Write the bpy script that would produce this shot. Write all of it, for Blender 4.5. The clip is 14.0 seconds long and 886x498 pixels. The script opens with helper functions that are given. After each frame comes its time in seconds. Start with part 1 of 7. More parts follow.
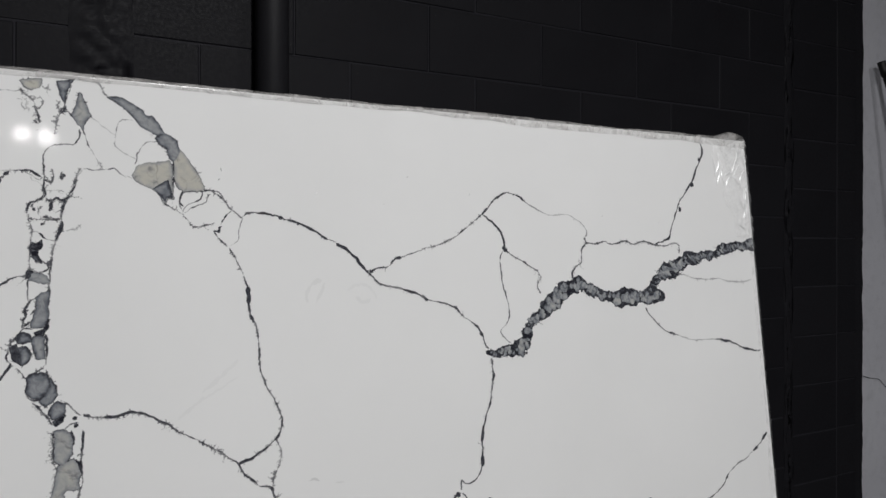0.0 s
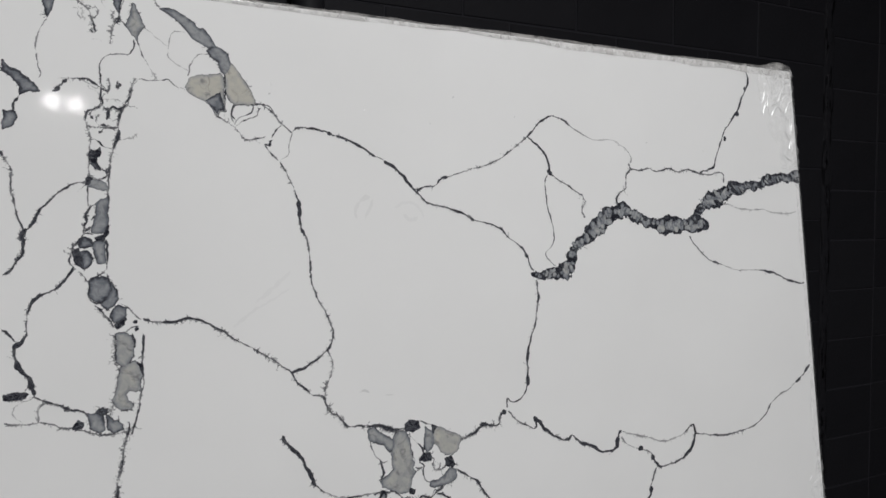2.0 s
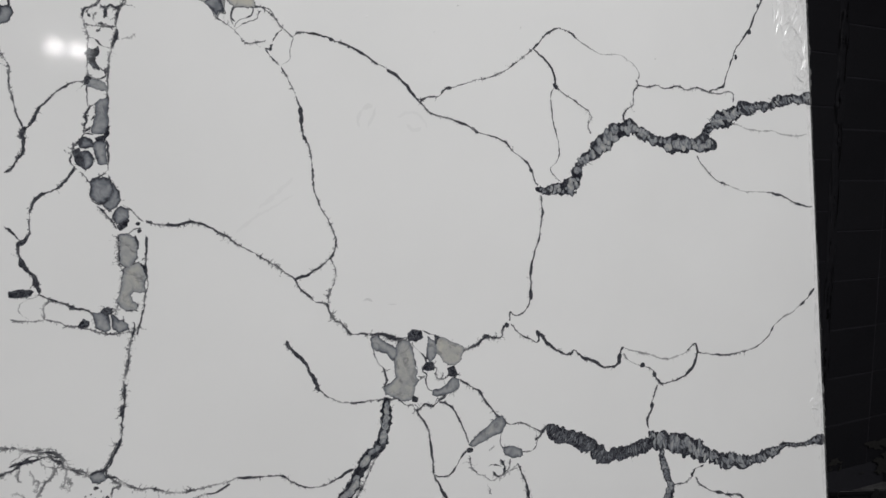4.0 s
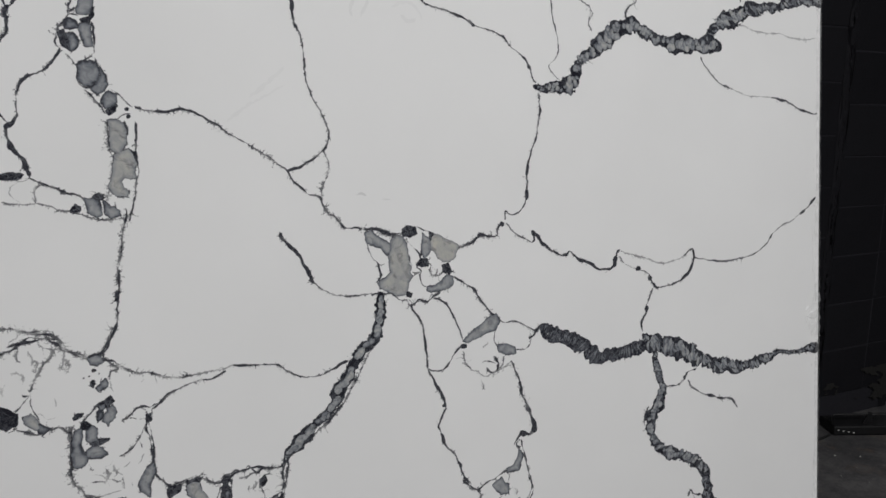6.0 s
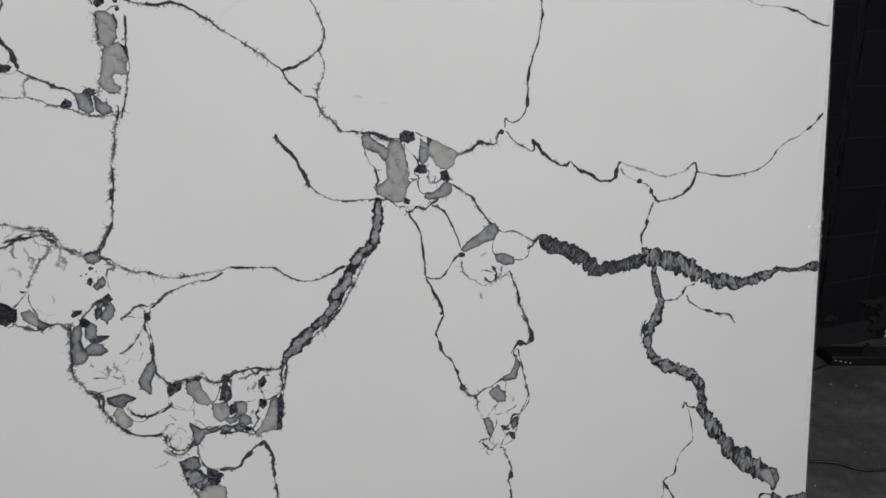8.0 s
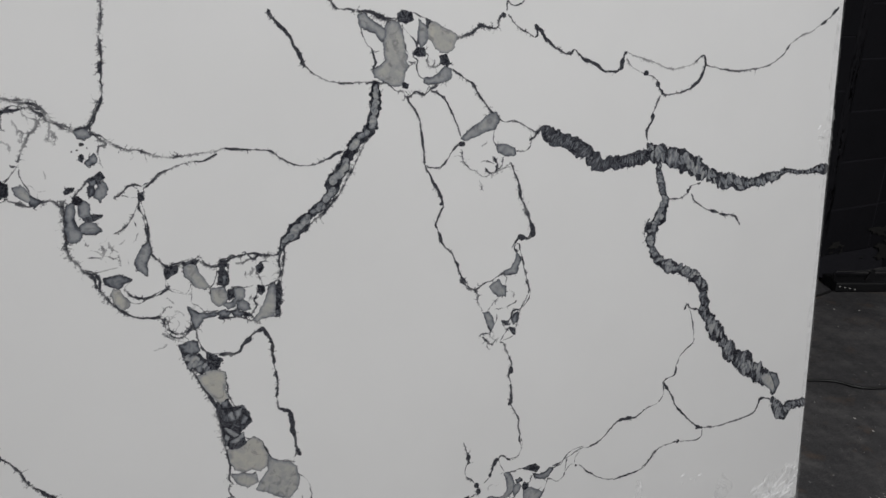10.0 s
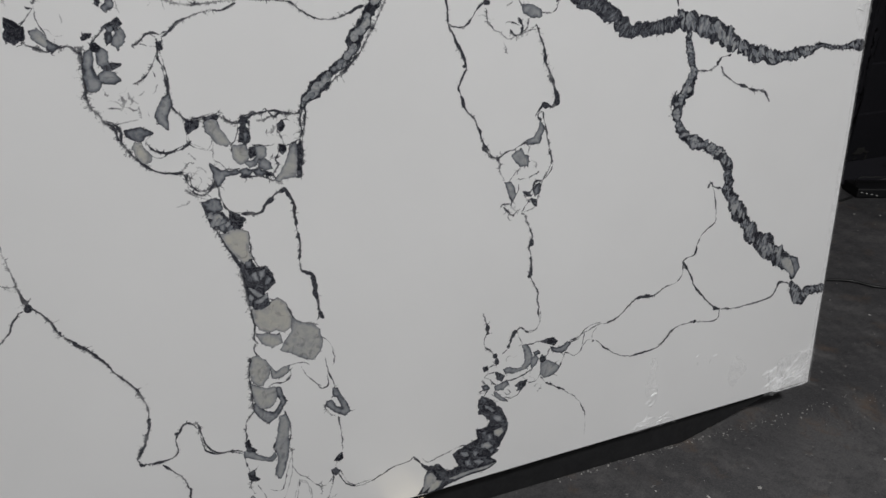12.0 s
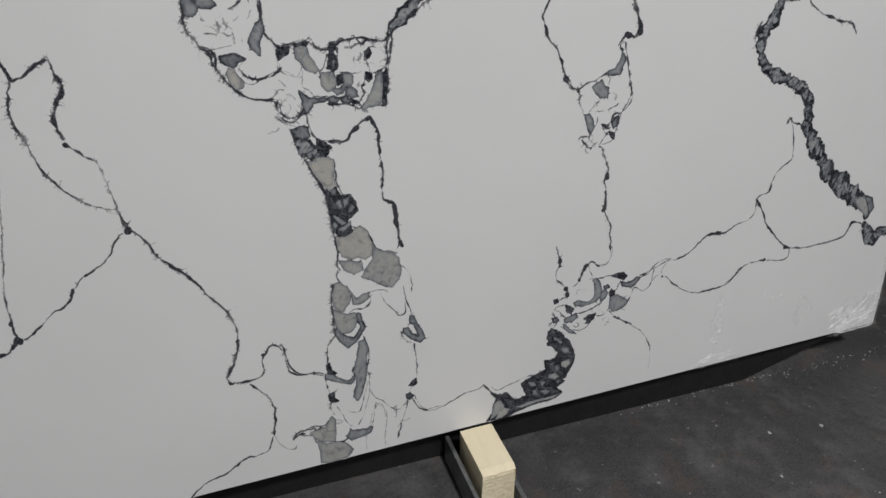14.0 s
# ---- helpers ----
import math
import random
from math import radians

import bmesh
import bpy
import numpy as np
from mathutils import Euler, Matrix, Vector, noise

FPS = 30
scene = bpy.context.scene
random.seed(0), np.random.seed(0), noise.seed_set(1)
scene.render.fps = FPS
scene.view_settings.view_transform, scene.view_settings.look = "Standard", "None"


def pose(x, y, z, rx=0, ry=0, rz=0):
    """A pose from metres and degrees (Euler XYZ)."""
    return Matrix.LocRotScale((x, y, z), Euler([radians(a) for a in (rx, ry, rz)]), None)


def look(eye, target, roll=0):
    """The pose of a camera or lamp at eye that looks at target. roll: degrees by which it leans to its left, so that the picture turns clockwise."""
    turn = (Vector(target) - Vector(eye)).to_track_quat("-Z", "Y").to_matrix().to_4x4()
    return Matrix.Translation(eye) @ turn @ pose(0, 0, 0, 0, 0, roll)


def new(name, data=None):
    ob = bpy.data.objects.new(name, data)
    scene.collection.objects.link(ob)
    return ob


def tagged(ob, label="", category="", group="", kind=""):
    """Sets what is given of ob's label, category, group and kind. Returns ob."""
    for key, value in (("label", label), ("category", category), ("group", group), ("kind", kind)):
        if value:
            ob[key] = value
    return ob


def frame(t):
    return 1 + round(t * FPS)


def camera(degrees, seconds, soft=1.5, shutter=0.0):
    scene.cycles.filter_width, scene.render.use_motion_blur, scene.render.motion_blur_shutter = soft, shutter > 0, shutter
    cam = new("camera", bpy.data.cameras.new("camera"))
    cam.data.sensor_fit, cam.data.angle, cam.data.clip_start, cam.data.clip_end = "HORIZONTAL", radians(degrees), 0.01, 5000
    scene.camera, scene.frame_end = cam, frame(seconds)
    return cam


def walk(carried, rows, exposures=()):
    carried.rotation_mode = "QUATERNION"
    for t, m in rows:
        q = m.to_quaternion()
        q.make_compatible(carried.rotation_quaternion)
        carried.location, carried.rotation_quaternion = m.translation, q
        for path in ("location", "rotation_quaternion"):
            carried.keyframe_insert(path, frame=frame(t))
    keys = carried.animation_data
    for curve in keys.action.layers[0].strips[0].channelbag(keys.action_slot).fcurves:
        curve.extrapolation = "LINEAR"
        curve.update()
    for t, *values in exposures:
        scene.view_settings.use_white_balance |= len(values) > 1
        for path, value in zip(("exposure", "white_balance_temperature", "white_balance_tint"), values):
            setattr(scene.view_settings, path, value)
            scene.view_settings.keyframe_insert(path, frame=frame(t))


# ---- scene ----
# camera and its walk: rows of seconds, place and turn, told in the leaning slab's own frame
LEAN, BASE = 6.34, 0.095
SLAB = pose(0, 0, BASE, -LEAN)
cam = camera(64.39, 14.0)
ROWS = [
    (0, -1.2110, -0.9809, 1.2705, 95.532, 2.872, -26.866),
    (0.5, -1.2255, -0.9688, 1.2481, 95.156, 2.961, -26.801),
    (1, -1.2434, -0.9676, 1.2272, 94.656, 2.979, -26.481),
    (1.5, -1.2483, -0.9649, 1.2081, 94.080, 2.867, -25.740),
    (2, -1.2465, -0.9594, 1.1901, 93.466, 2.744, -25.092),
    (4.5, -1.2375, -0.9535, 1.1073, 88.762, 2.384, -24.402),
    (5, -1.2329, -0.9550, 1.0884, 87.597, 2.336, -24.236),
    (5.5, -1.2306, -0.9588, 1.0736, 86.290, 2.289, -24.128),
    (6, -1.2264, -0.9571, 1.0594, 85.039, 2.225, -23.998),
    (6.5, -1.2249, -0.9593, 1.0444, 83.965, 2.190, -23.898),
    (7, -1.2228, -0.9588, 1.0260, 83.090, 2.227, -23.793),
    (7.5, -1.2206, -0.9587, 1.0186, 81.643, 2.025, -23.672),
    (10, -1.2130, -0.9598, 0.9199, 76.016, 1.954, -23.144),
    (10.5, -1.2158, -0.9632, 0.8995, 74.480, 1.871, -22.966),
    (11, -1.2205, -0.9658, 0.8744, 73.055, 1.905, -22.780),
    (11.5, -1.2283, -0.9663, 0.8523, 71.482, 1.811, -22.533),
    (12, -1.2357, -0.9685, 0.8335, 69.940, 1.810, -22.079),
    (12.5, -1.2467, -0.9658, 0.8158, 68.715, 1.893, -21.635),
    (13, -1.2637, -0.9653, 0.8147, 67.309, 1.853, -21.101),
    (13.5, -1.2834, -0.9667, 0.8150, 66.417, 1.970, -20.303),
    (14, -1.3098, -0.9621, 0.8183, 65.660, 1.995, -19.348),
]
walk(cam, [(t, SLAB @ pose(x, y, z, rx, ry, rz)) for t, x, y, z, rx, ry, rz in ROWS])

# ---- world and lights ----
EXPOSURE = 0.0
scene.view_settings.exposure = EXPOSURE
world = bpy.data.worlds.new("closed_hall")
world.use_nodes = True
world.node_tree.nodes["Background"].inputs[0].default_value = (0.6, 0.63, 0.7, 1)
world.node_tree.nodes["Background"].inputs[1].default_value = 0.02
scene.world = world
# place and power of the hanging lamps, unseen and added to light the slab
ADDED_LAMPS = [(-0.75, -2.3, 3.55, 125), (-3.9, -4.6, 4.75, 10), (2.4, -4.6, 4.75, 60)]
FLOOD_POWER = 0.8


# ---- material helpers ----
class Nodes:
    """A small shorthand to chain shader nodes."""

    def __init__(self, name, roughness=0.5, metallic=0.0):
        self.mat = bpy.data.materials.new(name)
        self.mat.use_nodes = True
        self.nt = self.mat.node_tree
        self.bsdf = self.nt.nodes["Principled BSDF"]
        self.bsdf.inputs["Roughness"].default_value = roughness
        self.bsdf.inputs["Metallic"].default_value = metallic
        self.coord = self.add("ShaderNodeTexCoord").outputs["Object"]

    def add(self, kind, **props):
        n = self.nt.nodes.new(kind)
        for k, v in props.items():
            setattr(n, k, v)
        return n

    def put(self, socket, value):
        if hasattr(value, "links"):
            self.nt.links.new(value, socket)
        elif isinstance(value, (tuple, list)) and len(value) == 3 and socket.type == "RGBA":
            socket.default_value = (*value, 1)
        else:
            socket.default_value = value

    def noise(self, scale, detail=4.0, rough=0.55, vec=None, distortion=0.0):
        n = self.add("ShaderNodeTexNoise")
        self.put(n.inputs["Vector"], vec or self.coord)
        n.inputs["Scale"].default_value, n.inputs["Detail"].default_value = scale, detail
        n.inputs["Roughness"].default_value, n.inputs["Distortion"].default_value = rough, distortion
        return n

    def voronoi(self, scale, feature="F1", vec=None):
        n = self.add("ShaderNodeTexVoronoi", feature=feature)
        self.put(n.inputs["Vector"], vec or self.coord)
        n.inputs["Scale"].default_value = scale
        return n

    def span(self, v, a, b, c=0.0, d=1.0, smooth=False):
        n = self.add("ShaderNodeMapRange", interpolation_type="SMOOTHSTEP" if smooth else "LINEAR")
        for i, x in enumerate((v, a, b, c, d)):
            self.put(n.inputs[i], x)
        return n.outputs[0]

    def math(self, op, a, b=0.0):
        n = self.add("ShaderNodeMath", operation=op)
        self.put(n.inputs[0], a), self.put(n.inputs[1], b)
        return n.outputs[0]

    def mix(self, f, a, b, blend="MIX"):
        n = self.add("ShaderNodeMix", data_type="RGBA", blend_type=blend)
        self.put(n.inputs[0], f), self.put(n.inputs[6], a), self.put(n.inputs[7], b)
        return n.outputs[2]

    def bump(self, height, strength, distance):
        n = self.add("ShaderNodeBump")
        n.inputs["Strength"].default_value, n.inputs["Distance"].default_value = strength, distance
        self.put(n.inputs["Height"], height)
        self.nt.links.new(n.outputs[0], self.bsdf.inputs["Normal"])

    def done(self, colour=None, roughness=None):
        if colour is not None:
            self.put(self.bsdf.inputs["Base Color"], colour)
        if roughness is not None:
            self.put(self.bsdf.inputs["Roughness"], roughness)
        return self.mat


def quartz_white(n):
    """The slab's milky ground, with very faint clouds and a fine grain."""
    cloud = n.noise(3.5, 3).outputs[0]
    grain = n.noise(900, 2).outputs[0]
    c = n.mix(n.span(cloud, 0.35, 0.7), (0.789, 0.787, 0.781), (0.759, 0.757, 0.751))
    return n.mix(n.span(grain, 0.3, 0.7, 0.0, 0.12), c, (0.69, 0.69, 0.69))


def quartz_gloss(n):
    smear = n.noise(6, 4, 0.6).outputs[0]
    return n.span(smear, 0.35, 0.75, 0.058, 0.066)


def make_quartz():
    n = Nodes("polished_white_quartz")
    return n.done(quartz_white(n), quartz_gloss(n))


def make_veined_quartz():
    """White quartz with vein pigment: red = strength, green = depth inside in cm, blue = tint, alpha = kind of vein."""
    n = Nodes("veined_quartz")
    at = n.add("ShaderNodeAttribute", attribute_name="pigment")
    split = n.add("ShaderNodeSeparateColor")
    n.nt.links.new(at.outputs["Color"], split.inputs[0])
    force, depth, tint = split.outputs[0], split.outputs[1], split.outputs[2]
    kind = at.outputs["Alpha"]
    fine = n.noise(420, 4, 0.65).outputs[0]
    grit = n.noise(950, 2, 0.6).outputs[0]
    # a ragged edge, a fraction of a millimetre deep
    rag = n.math("ADD", n.span(fine, 0.25, 0.75, -0.045, 0.045), n.span(grit, 0.25, 0.75, -0.03, 0.03))
    tone = n.math("MULTIPLY", n.span(n.math("ADD", depth, rag), -0.07, 0.04, 0.0, 1.0, True), force)
    # thin veins: slate charcoal with paler grey flecks
    dark = n.mix(n.span(fine, 0.40, 0.70), (0.014, 0.014, 0.019), (0.105, 0.108, 0.125))
    dark = n.mix(n.span(n.noise(30, 3).outputs[0], 0.62, 0.72, 0.0, 0.35), dark, (0.075, 0.055, 0.045))
    # thick bands: a charcoal web with grey streaks
    run = n.add("ShaderNodeAttribute", attribute_name="run").outputs["Vector"]
    lie = n.add("ShaderNodeMapping")
    lie.inputs["Scale"].default_value, lie.inputs["Rotation"].default_value = (1.0, 0.52, 1.0), (0, 0, radians(22))
    n.nt.links.new(run, lie.inputs[0])
    twist = n.add("ShaderNodeVectorMath", operation="MULTIPLY_ADD")
    n.put(twist.inputs[0], n.noise(60, 3, 0.6).outputs["Color"]), n.put(twist.inputs[2], lie.outputs[0])
    twist.inputs[1].default_value = (0.045, 0.045, 0.0)
    edge = n.voronoi(120, "DISTANCE_TO_EDGE", twist.outputs[0]).outputs[0]
    streak = n.noise(105, 4, 0.62, vec=twist.outputs[0], distortion=1.6).outputs[0]
    pale = n.math("MULTIPLY", n.span(streak, 0.44, 0.62, 0.0, 1.0), n.span(tint, 0.0, 0.5, 0.62, 0.32))
    band = n.mix(pale, (0.017, 0.017, 0.023), (0.20, 0.21, 0.235))
    web = n.math("MULTIPLY", n.span(edge, 0.0, 0.15, 0.6, 0.0, True), n.span(fine, 0.36, 0.6, 0.2, 1.0))
    band = n.mix(web, band, (0.014, 0.014, 0.019))
    # clasts: clouded glassy patches, slate at the rim and grey to beige within
    ramp = n.add("ShaderNodeValToRGB")
    el = ramp.color_ramp.elements
    el[0].position, el[0].color = 0.0, (0.050, 0.053, 0.064, 1)
    el[1].position, el[1].color = 1.0, (0.475, 0.457, 0.408, 1)
    for p, c in ((0.2, (0.165, 0.175, 0.195, 1)), (0.45, (0.285, 0.295, 0.305, 1)), (0.7, (0.375, 0.375, 0.362, 1))):
        e = el.new(p)
        e.color = c
    cloud = n.noise(34, 4, 0.55, distortion=0.5).outputs[0]
    inner = n.span(n.math("ADD", depth, n.span(cloud, 0.3, 0.7, -0.12, 0.12)), 0.0, 0.55, -0.28, 0.07, True)
    n.put(ramp.inputs[0], n.math("ADD", n.math("ADD", tint, inner), n.span(n.noise(80, 5, 0.6, distortion=0.6).outputs[0], 0.3, 0.7, -0.20, 0.16)))
    smoke = n.span(n.noise(52, 4, 0.6, distortion=1.2).outputs[0], 0.53, 0.70, 0.0, 0.6)
    clast = n.mix(smoke, ramp.outputs[0], (0.085, 0.09, 0.108))
    rim = n.span(n.math("ADD", depth, n.span(cloud, 0.3, 0.7, -0.06, 0.06)), 0.01, 0.12, 0.65, 0.0, True)
    clast = n.mix(rim, clast, (0.022, 0.022, 0.029))
    c = n.mix(n.span(kind, 0.2, 0.3), dark, band)
    c = n.mix(n.span(kind, 0.7, 0.8), c, clast)
    return n.done(n.mix(tone, quartz_white(n), c), quartz_gloss(n))


def see_through(n, low, high, scale):
    """Let part of the light straight through a film, unevenly."""
    clear, mixer = n.add("ShaderNodeBsdfTransparent"), n.add("ShaderNodeMixShader")
    n.put(mixer.inputs[0], n.span(n.noise(scale, 3, 0.55, distortion=1.4).outputs[0], 0.36, 0.72, low, high))
    n.nt.links.new(clear.outputs[0], mixer.inputs[1])
    n.nt.links.new(n.bsdf.outputs[0], mixer.inputs[2])
    n.nt.links.new(mixer.outputs[0], n.nt.nodes["Material Output"].inputs[0])
    return n.mat


def make_film(name, colour, low, high, scale, rough=0.14):
    """Clear stretch film: mostly see-through, with gloss on its creases."""
    n = Nodes(name, rough)
    n.bsdf.inputs["Specular IOR Level"].default_value = 0.8
    st = n.noise(16, 4, 0.6).outputs[0]
    n.put(n.bsdf.inputs["Base Color"], n.mix(n.span(st, 0.35, 0.7), colour, tuple(0.8 * v for v in colour)))
    return see_through(n, low, high, scale)


def make_black_paint(name, tone=1.0, gloss=0.05, relief=0.16):
    n = Nodes(name)
    big, fine = n.noise(2.2, 4).outputs[0], n.noise(110, 3, 0.5).outputs[0]
    rnd = n.add("ShaderNodeObjectInfo").outputs["Random"]
    c = n.mix(n.span(big, 0.3, 0.7), tuple(tone * v for v in (0.0096, 0.0094, 0.0114)), tuple(tone * v for v in (0.0138, 0.0135, 0.0160)))
    c = n.mix(n.span(rnd, 0, 1, 0.0, 0.4), c, tuple(tone * v for v in (0.0170, 0.0166, 0.0192)))
    n.bsdf.inputs["Specular IOR Level"].default_value = gloss
    chips = n.span(n.noise(75, 2, 0.5).outputs[0], 0.775, 0.80)
    c = n.mix(n.math("MULTIPLY", chips, 0.6), c, (0.09, 0.09, 0.088))
    n.bump(n.math("ADD", n.math("MULTIPLY", fine, 0.4), n.noise(17, 3).outputs[0]), relief, 0.004)
    return n.done(c, n.span(fine, 0.3, 0.7, 0.42, 0.6))


def make_concrete_floor():
    n = Nodes("dark_stained_concrete")
    big, mid, fine = n.noise(2.2, 6, 0.62).outputs[0], n.noise(17, 8, 0.74).outputs[0], n.noise(170, 4, 0.6).outputs[0]
    c = n.mix(n.span(big, 0.38, 0.64), (0.041, 0.040, 0.042), (0.088, 0.085, 0.086))
    c = n.mix(n.span(mid, 0.44, 0.60, 0.0, 0.7), c, (0.032, 0.031, 0.034))
    c = n.mix(n.span(n.noise(9, 9, 0.76).outputs[0], 0.50, 0.64, 0.0, 0.55), c, (0.128, 0.123, 0.120))
    c = n.mix(n.span(n.noise(260, 5, 0.75).outputs[0], 0.45, 0.68, 0.0, 0.45), c, (0.14, 0.137, 0.137))
    c = n.mix(n.span(n.noise(120, 4, 0.7).outputs[0], 0.53, 0.68, 0.0, 0.5), c, (0.024, 0.023, 0.026))
    spots = n.span(n.noise(62, 4, 0.6).outputs[0], 0.67, 0.71)
    c = n.mix(n.math("MULTIPLY", spots, 0.7), c, (0.27, 0.265, 0.255))
    rust = n.span(n.noise(8, 6, 0.72).outputs[0], 0.55, 0.68, 0.0, 0.42)
    c = n.mix(rust, c, (0.13, 0.082, 0.05))
    n.bsdf.inputs["Specular IOR Level"].default_value = 0.35
    n.bump(n.math("ADD", n.math("MULTIPLY", fine, 0.5), n.noise(40, 5, 0.65).outputs[0]), 0.15, 0.004)
    return n.done(c, n.span(mid, 0.3, 0.7, 0.48, 0.75))


def make_plaster(name, a, b, bump=0.4):
    n = Nodes(name, 0.75)
    c = n.mix(n.span(n.noise(2.0, 4).outputs[0], 0.35, 0.7), a, b)
    c = n.mix(n.span(n.noise(30, 4, 0.6).outputs[0], 0.5, 0.75, 0.0, 0.25), c, tuple(0.6 * v for v in b))
    n.bump(n.noise(60, 4).outputs[0], bump, 0.004)
    return n.done(c)


def make_timber(name, end=False):
    n = Nodes(name, 0.62)
    grain = n.add("ShaderNodeMapping")
    grain.inputs["Scale"].default_value = (90, 7, 90) if not end else (60, 60, 60)
    n.nt.links.new(n.coord, grain.inputs[0])
    g = n.noise(1.0, 4, 0.6, vec=grain.outputs[0]).outputs[0]
    c = n.mix(n.span(g, 0.3, 0.7), (0.89, 0.79, 0.57), (0.83, 0.72, 0.50))
    c = n.mix(n.span(n.noise(26, 3).outputs[0], 0.55, 0.75, 0.0, 0.4), c, (0.66, 0.54, 0.34) if end else (0.85, 0.76, 0.56))
    n.bump(n.noise(420 if end else 90, 5, 0.75, vec=None if end else grain.outputs[0]).outputs[0], 0.45 if end else 0.10, 0.0015 if end else 0.001)
    return n.done(c)


def make_metal(name, a, b, rough, metallic):
    n = Nodes(name, rough, metallic)
    c = n.mix(n.span(n.noise(26, 4, 0.65).outputs[0], 0.35, 0.7), a, b)
    n.bump(n.noise(180, 3).outputs[0], 0.2, 0.001)
    return n.done(c, n.span(n.noise(60, 3).outputs[0], 0.3, 0.7, rough - 0.08, rough + 0.12))


def make_plain(name, c, rough=0.5, metallic=0.0):
    n = Nodes(name, rough, metallic)
    return n.done(n.mix(n.span(n.noise(45, 4).outputs[0], 0.35, 0.7), c, tuple(0.72 * v for v in c)))


def make_glow(name, c, strength):
    n = Nodes(name, 0.3)
    n.put(n.bsdf.inputs["Emission Color"], c)
    n.bsdf.inputs["Emission Strength"].default_value = strength
    return n.done((0.8, 0.8, 0.8))


QUARTZ, VEINED = make_quartz(), make_veined_quartz()
FILM, TOP_FILM = make_film("clear_plastic_film", (0.98, 0.98, 0.98), 0.02, 0.2, 38), make_film("milky_film_fold", (0.72, 0.70, 0.68), 0.12, 0.6, 24, 0.2)
# clear film folds, coloured near-opaque white in place of their glints
GLINT_FOLD = make_film("film_fold_glint", (0.98, 0.98, 0.98), 0.55, 1.0, 60, 0.3)
BLACK_BLOCK, BLACK_PIPE = make_black_paint("black_painted_block", 1.12, 0.07, 0.15), make_black_paint("black_painted_pipe", 1.2, 0.3, 0.06)
# same black paint made paler: light caught by the joints, put into the colour
LIT_MORTAR = make_black_paint("black_mortar_lit", 2.1)
CONCRETE = make_concrete_floor()
PALE_WALL = make_plaster("pale_grey_wall_paint", (0.58, 0.58, 0.62), (0.50, 0.50, 0.54))
HALL_WALL = make_plaster("grey_hall_wall", (0.22, 0.22, 0.23), (0.17, 0.17, 0.18))
HALL_CEILING = make_plaster("grey_hall_ceiling", (0.30, 0.30, 0.31), (0.24, 0.24, 0.25))
TIMBER, TIMBER_END = make_timber("pale_pine"), make_timber("torn_pine_end", True)
STEEL, BLACK_STEEL = make_metal("worn_grey_steel", (0.30, 0.305, 0.31), (0.15, 0.155, 0.16), 0.42, 0.75), make_metal("black_painted_steel", (0.014, 0.014, 0.015), (0.008, 0.008, 0.009), 0.6, 0.0)
RUBBER, BLACK_PLASTIC = make_plain("black_cable_rubber", (0.012, 0.012, 0.012), 0.5), make_plain("black_plastic", (0.005, 0.005, 0.006), 0.55)
PEELED = make_plaster("peeled_paint_base", (0.014, 0.013, 0.012), (0.009, 0.0085, 0.008))
WHITE_MARK, CHIP = make_plain("off_white_mark", (0.45, 0.45, 0.43), 0.6), make_plain("pale_dust_chip", (0.40, 0.39, 0.37), 0.8)
CRACK = make_plain("dark_crack", (0.10, 0.10, 0.11), 0.9)
LAMP_GLASS, GREY_HOUSING = make_glow("lamp_lens", (1.0, 0.98, 0.95), 10), make_plain("lamp_housing", (0.25, 0.25, 0.26), 0.5)


# ---- mesh helpers ----
def part(name, bm, material, parent=None, label=""):
    """Link a bmesh as one mesh object, under a thing or a part when a parent is given."""
    me = bpy.data.meshes.new(name)
    bm.normal_update()
    bm.to_mesh(me)
    bm.free()
    for m in material if isinstance(material, (list, tuple)) else [material]:
        me.materials.append(m)
    ob = new(name, me)
    if parent:
        ob.parent = parent
    return tagged(ob, label)


def thing(name, m, label, category, group="", kind=""):
    ob = new(name)
    ob.empty_display_size = 0.1
    ob.matrix_world = m
    return tagged(ob, label, category, group, kind)


def add_box(bm, lo, hi, bevel=0.0, segments=2):
    made = bmesh.ops.create_cube(bm, size=1)["verts"]
    for v in made:
        v.co = [lo[k] + (v.co[k] + 0.5) * (hi[k] - lo[k]) for k in range(3)]
    if bevel:
        edges = list({e for v in made for e in v.link_edges})
        bmesh.ops.bevel(bm, geom=edges, offset=bevel, segments=segments, affect="EDGES", profile=0.5)
    return bm


def box(lo, hi, bevel=0.0, segments=2):
    return add_box(bmesh.new(), lo, hi, bevel, segments)


def add_tube(bm, path, radius, sides=10, caps=True):
    """A round tube along a path of points."""
    rings = []
    for i, p in enumerate(path):
        p = Vector(p)
        d = (Vector(path[min(i + 1, len(path) - 1)]) - Vector(path[max(i - 1, 0)])).normalized()
        a = d.orthogonal().normalized() if not rings else (rings[-1][1] - d * rings[-1][1].dot(d)).normalized()
        b = d.cross(a)
        rings.append(([bm.verts.new(p + radius * (math.cos(k * math.tau / sides) * a + math.sin(k * math.tau / sides) * b)) for k in range(sides)], a))
    for (r, _), (s, _) in zip(rings, rings[1:]):
        for k in range(sides):
            bm.faces.new((r[k], r[(k + 1) % sides], s[(k + 1) % sides], s[k])).smooth = True
    if caps:
        bm.faces.new(rings[0][0][::-1])
        bm.faces.new(rings[-1][0])
    return bm


def spline(points, step):
    """A Catmull-Rom curve through the points, sampled at about every step."""
    p = np.array(points, float)
    p = np.vstack((2 * p[0] - p[1], p, 2 * p[-1] - p[-2]))
    out = []
    for a, b, c, d in zip(p, p[1:], p[2:], p[3:]):
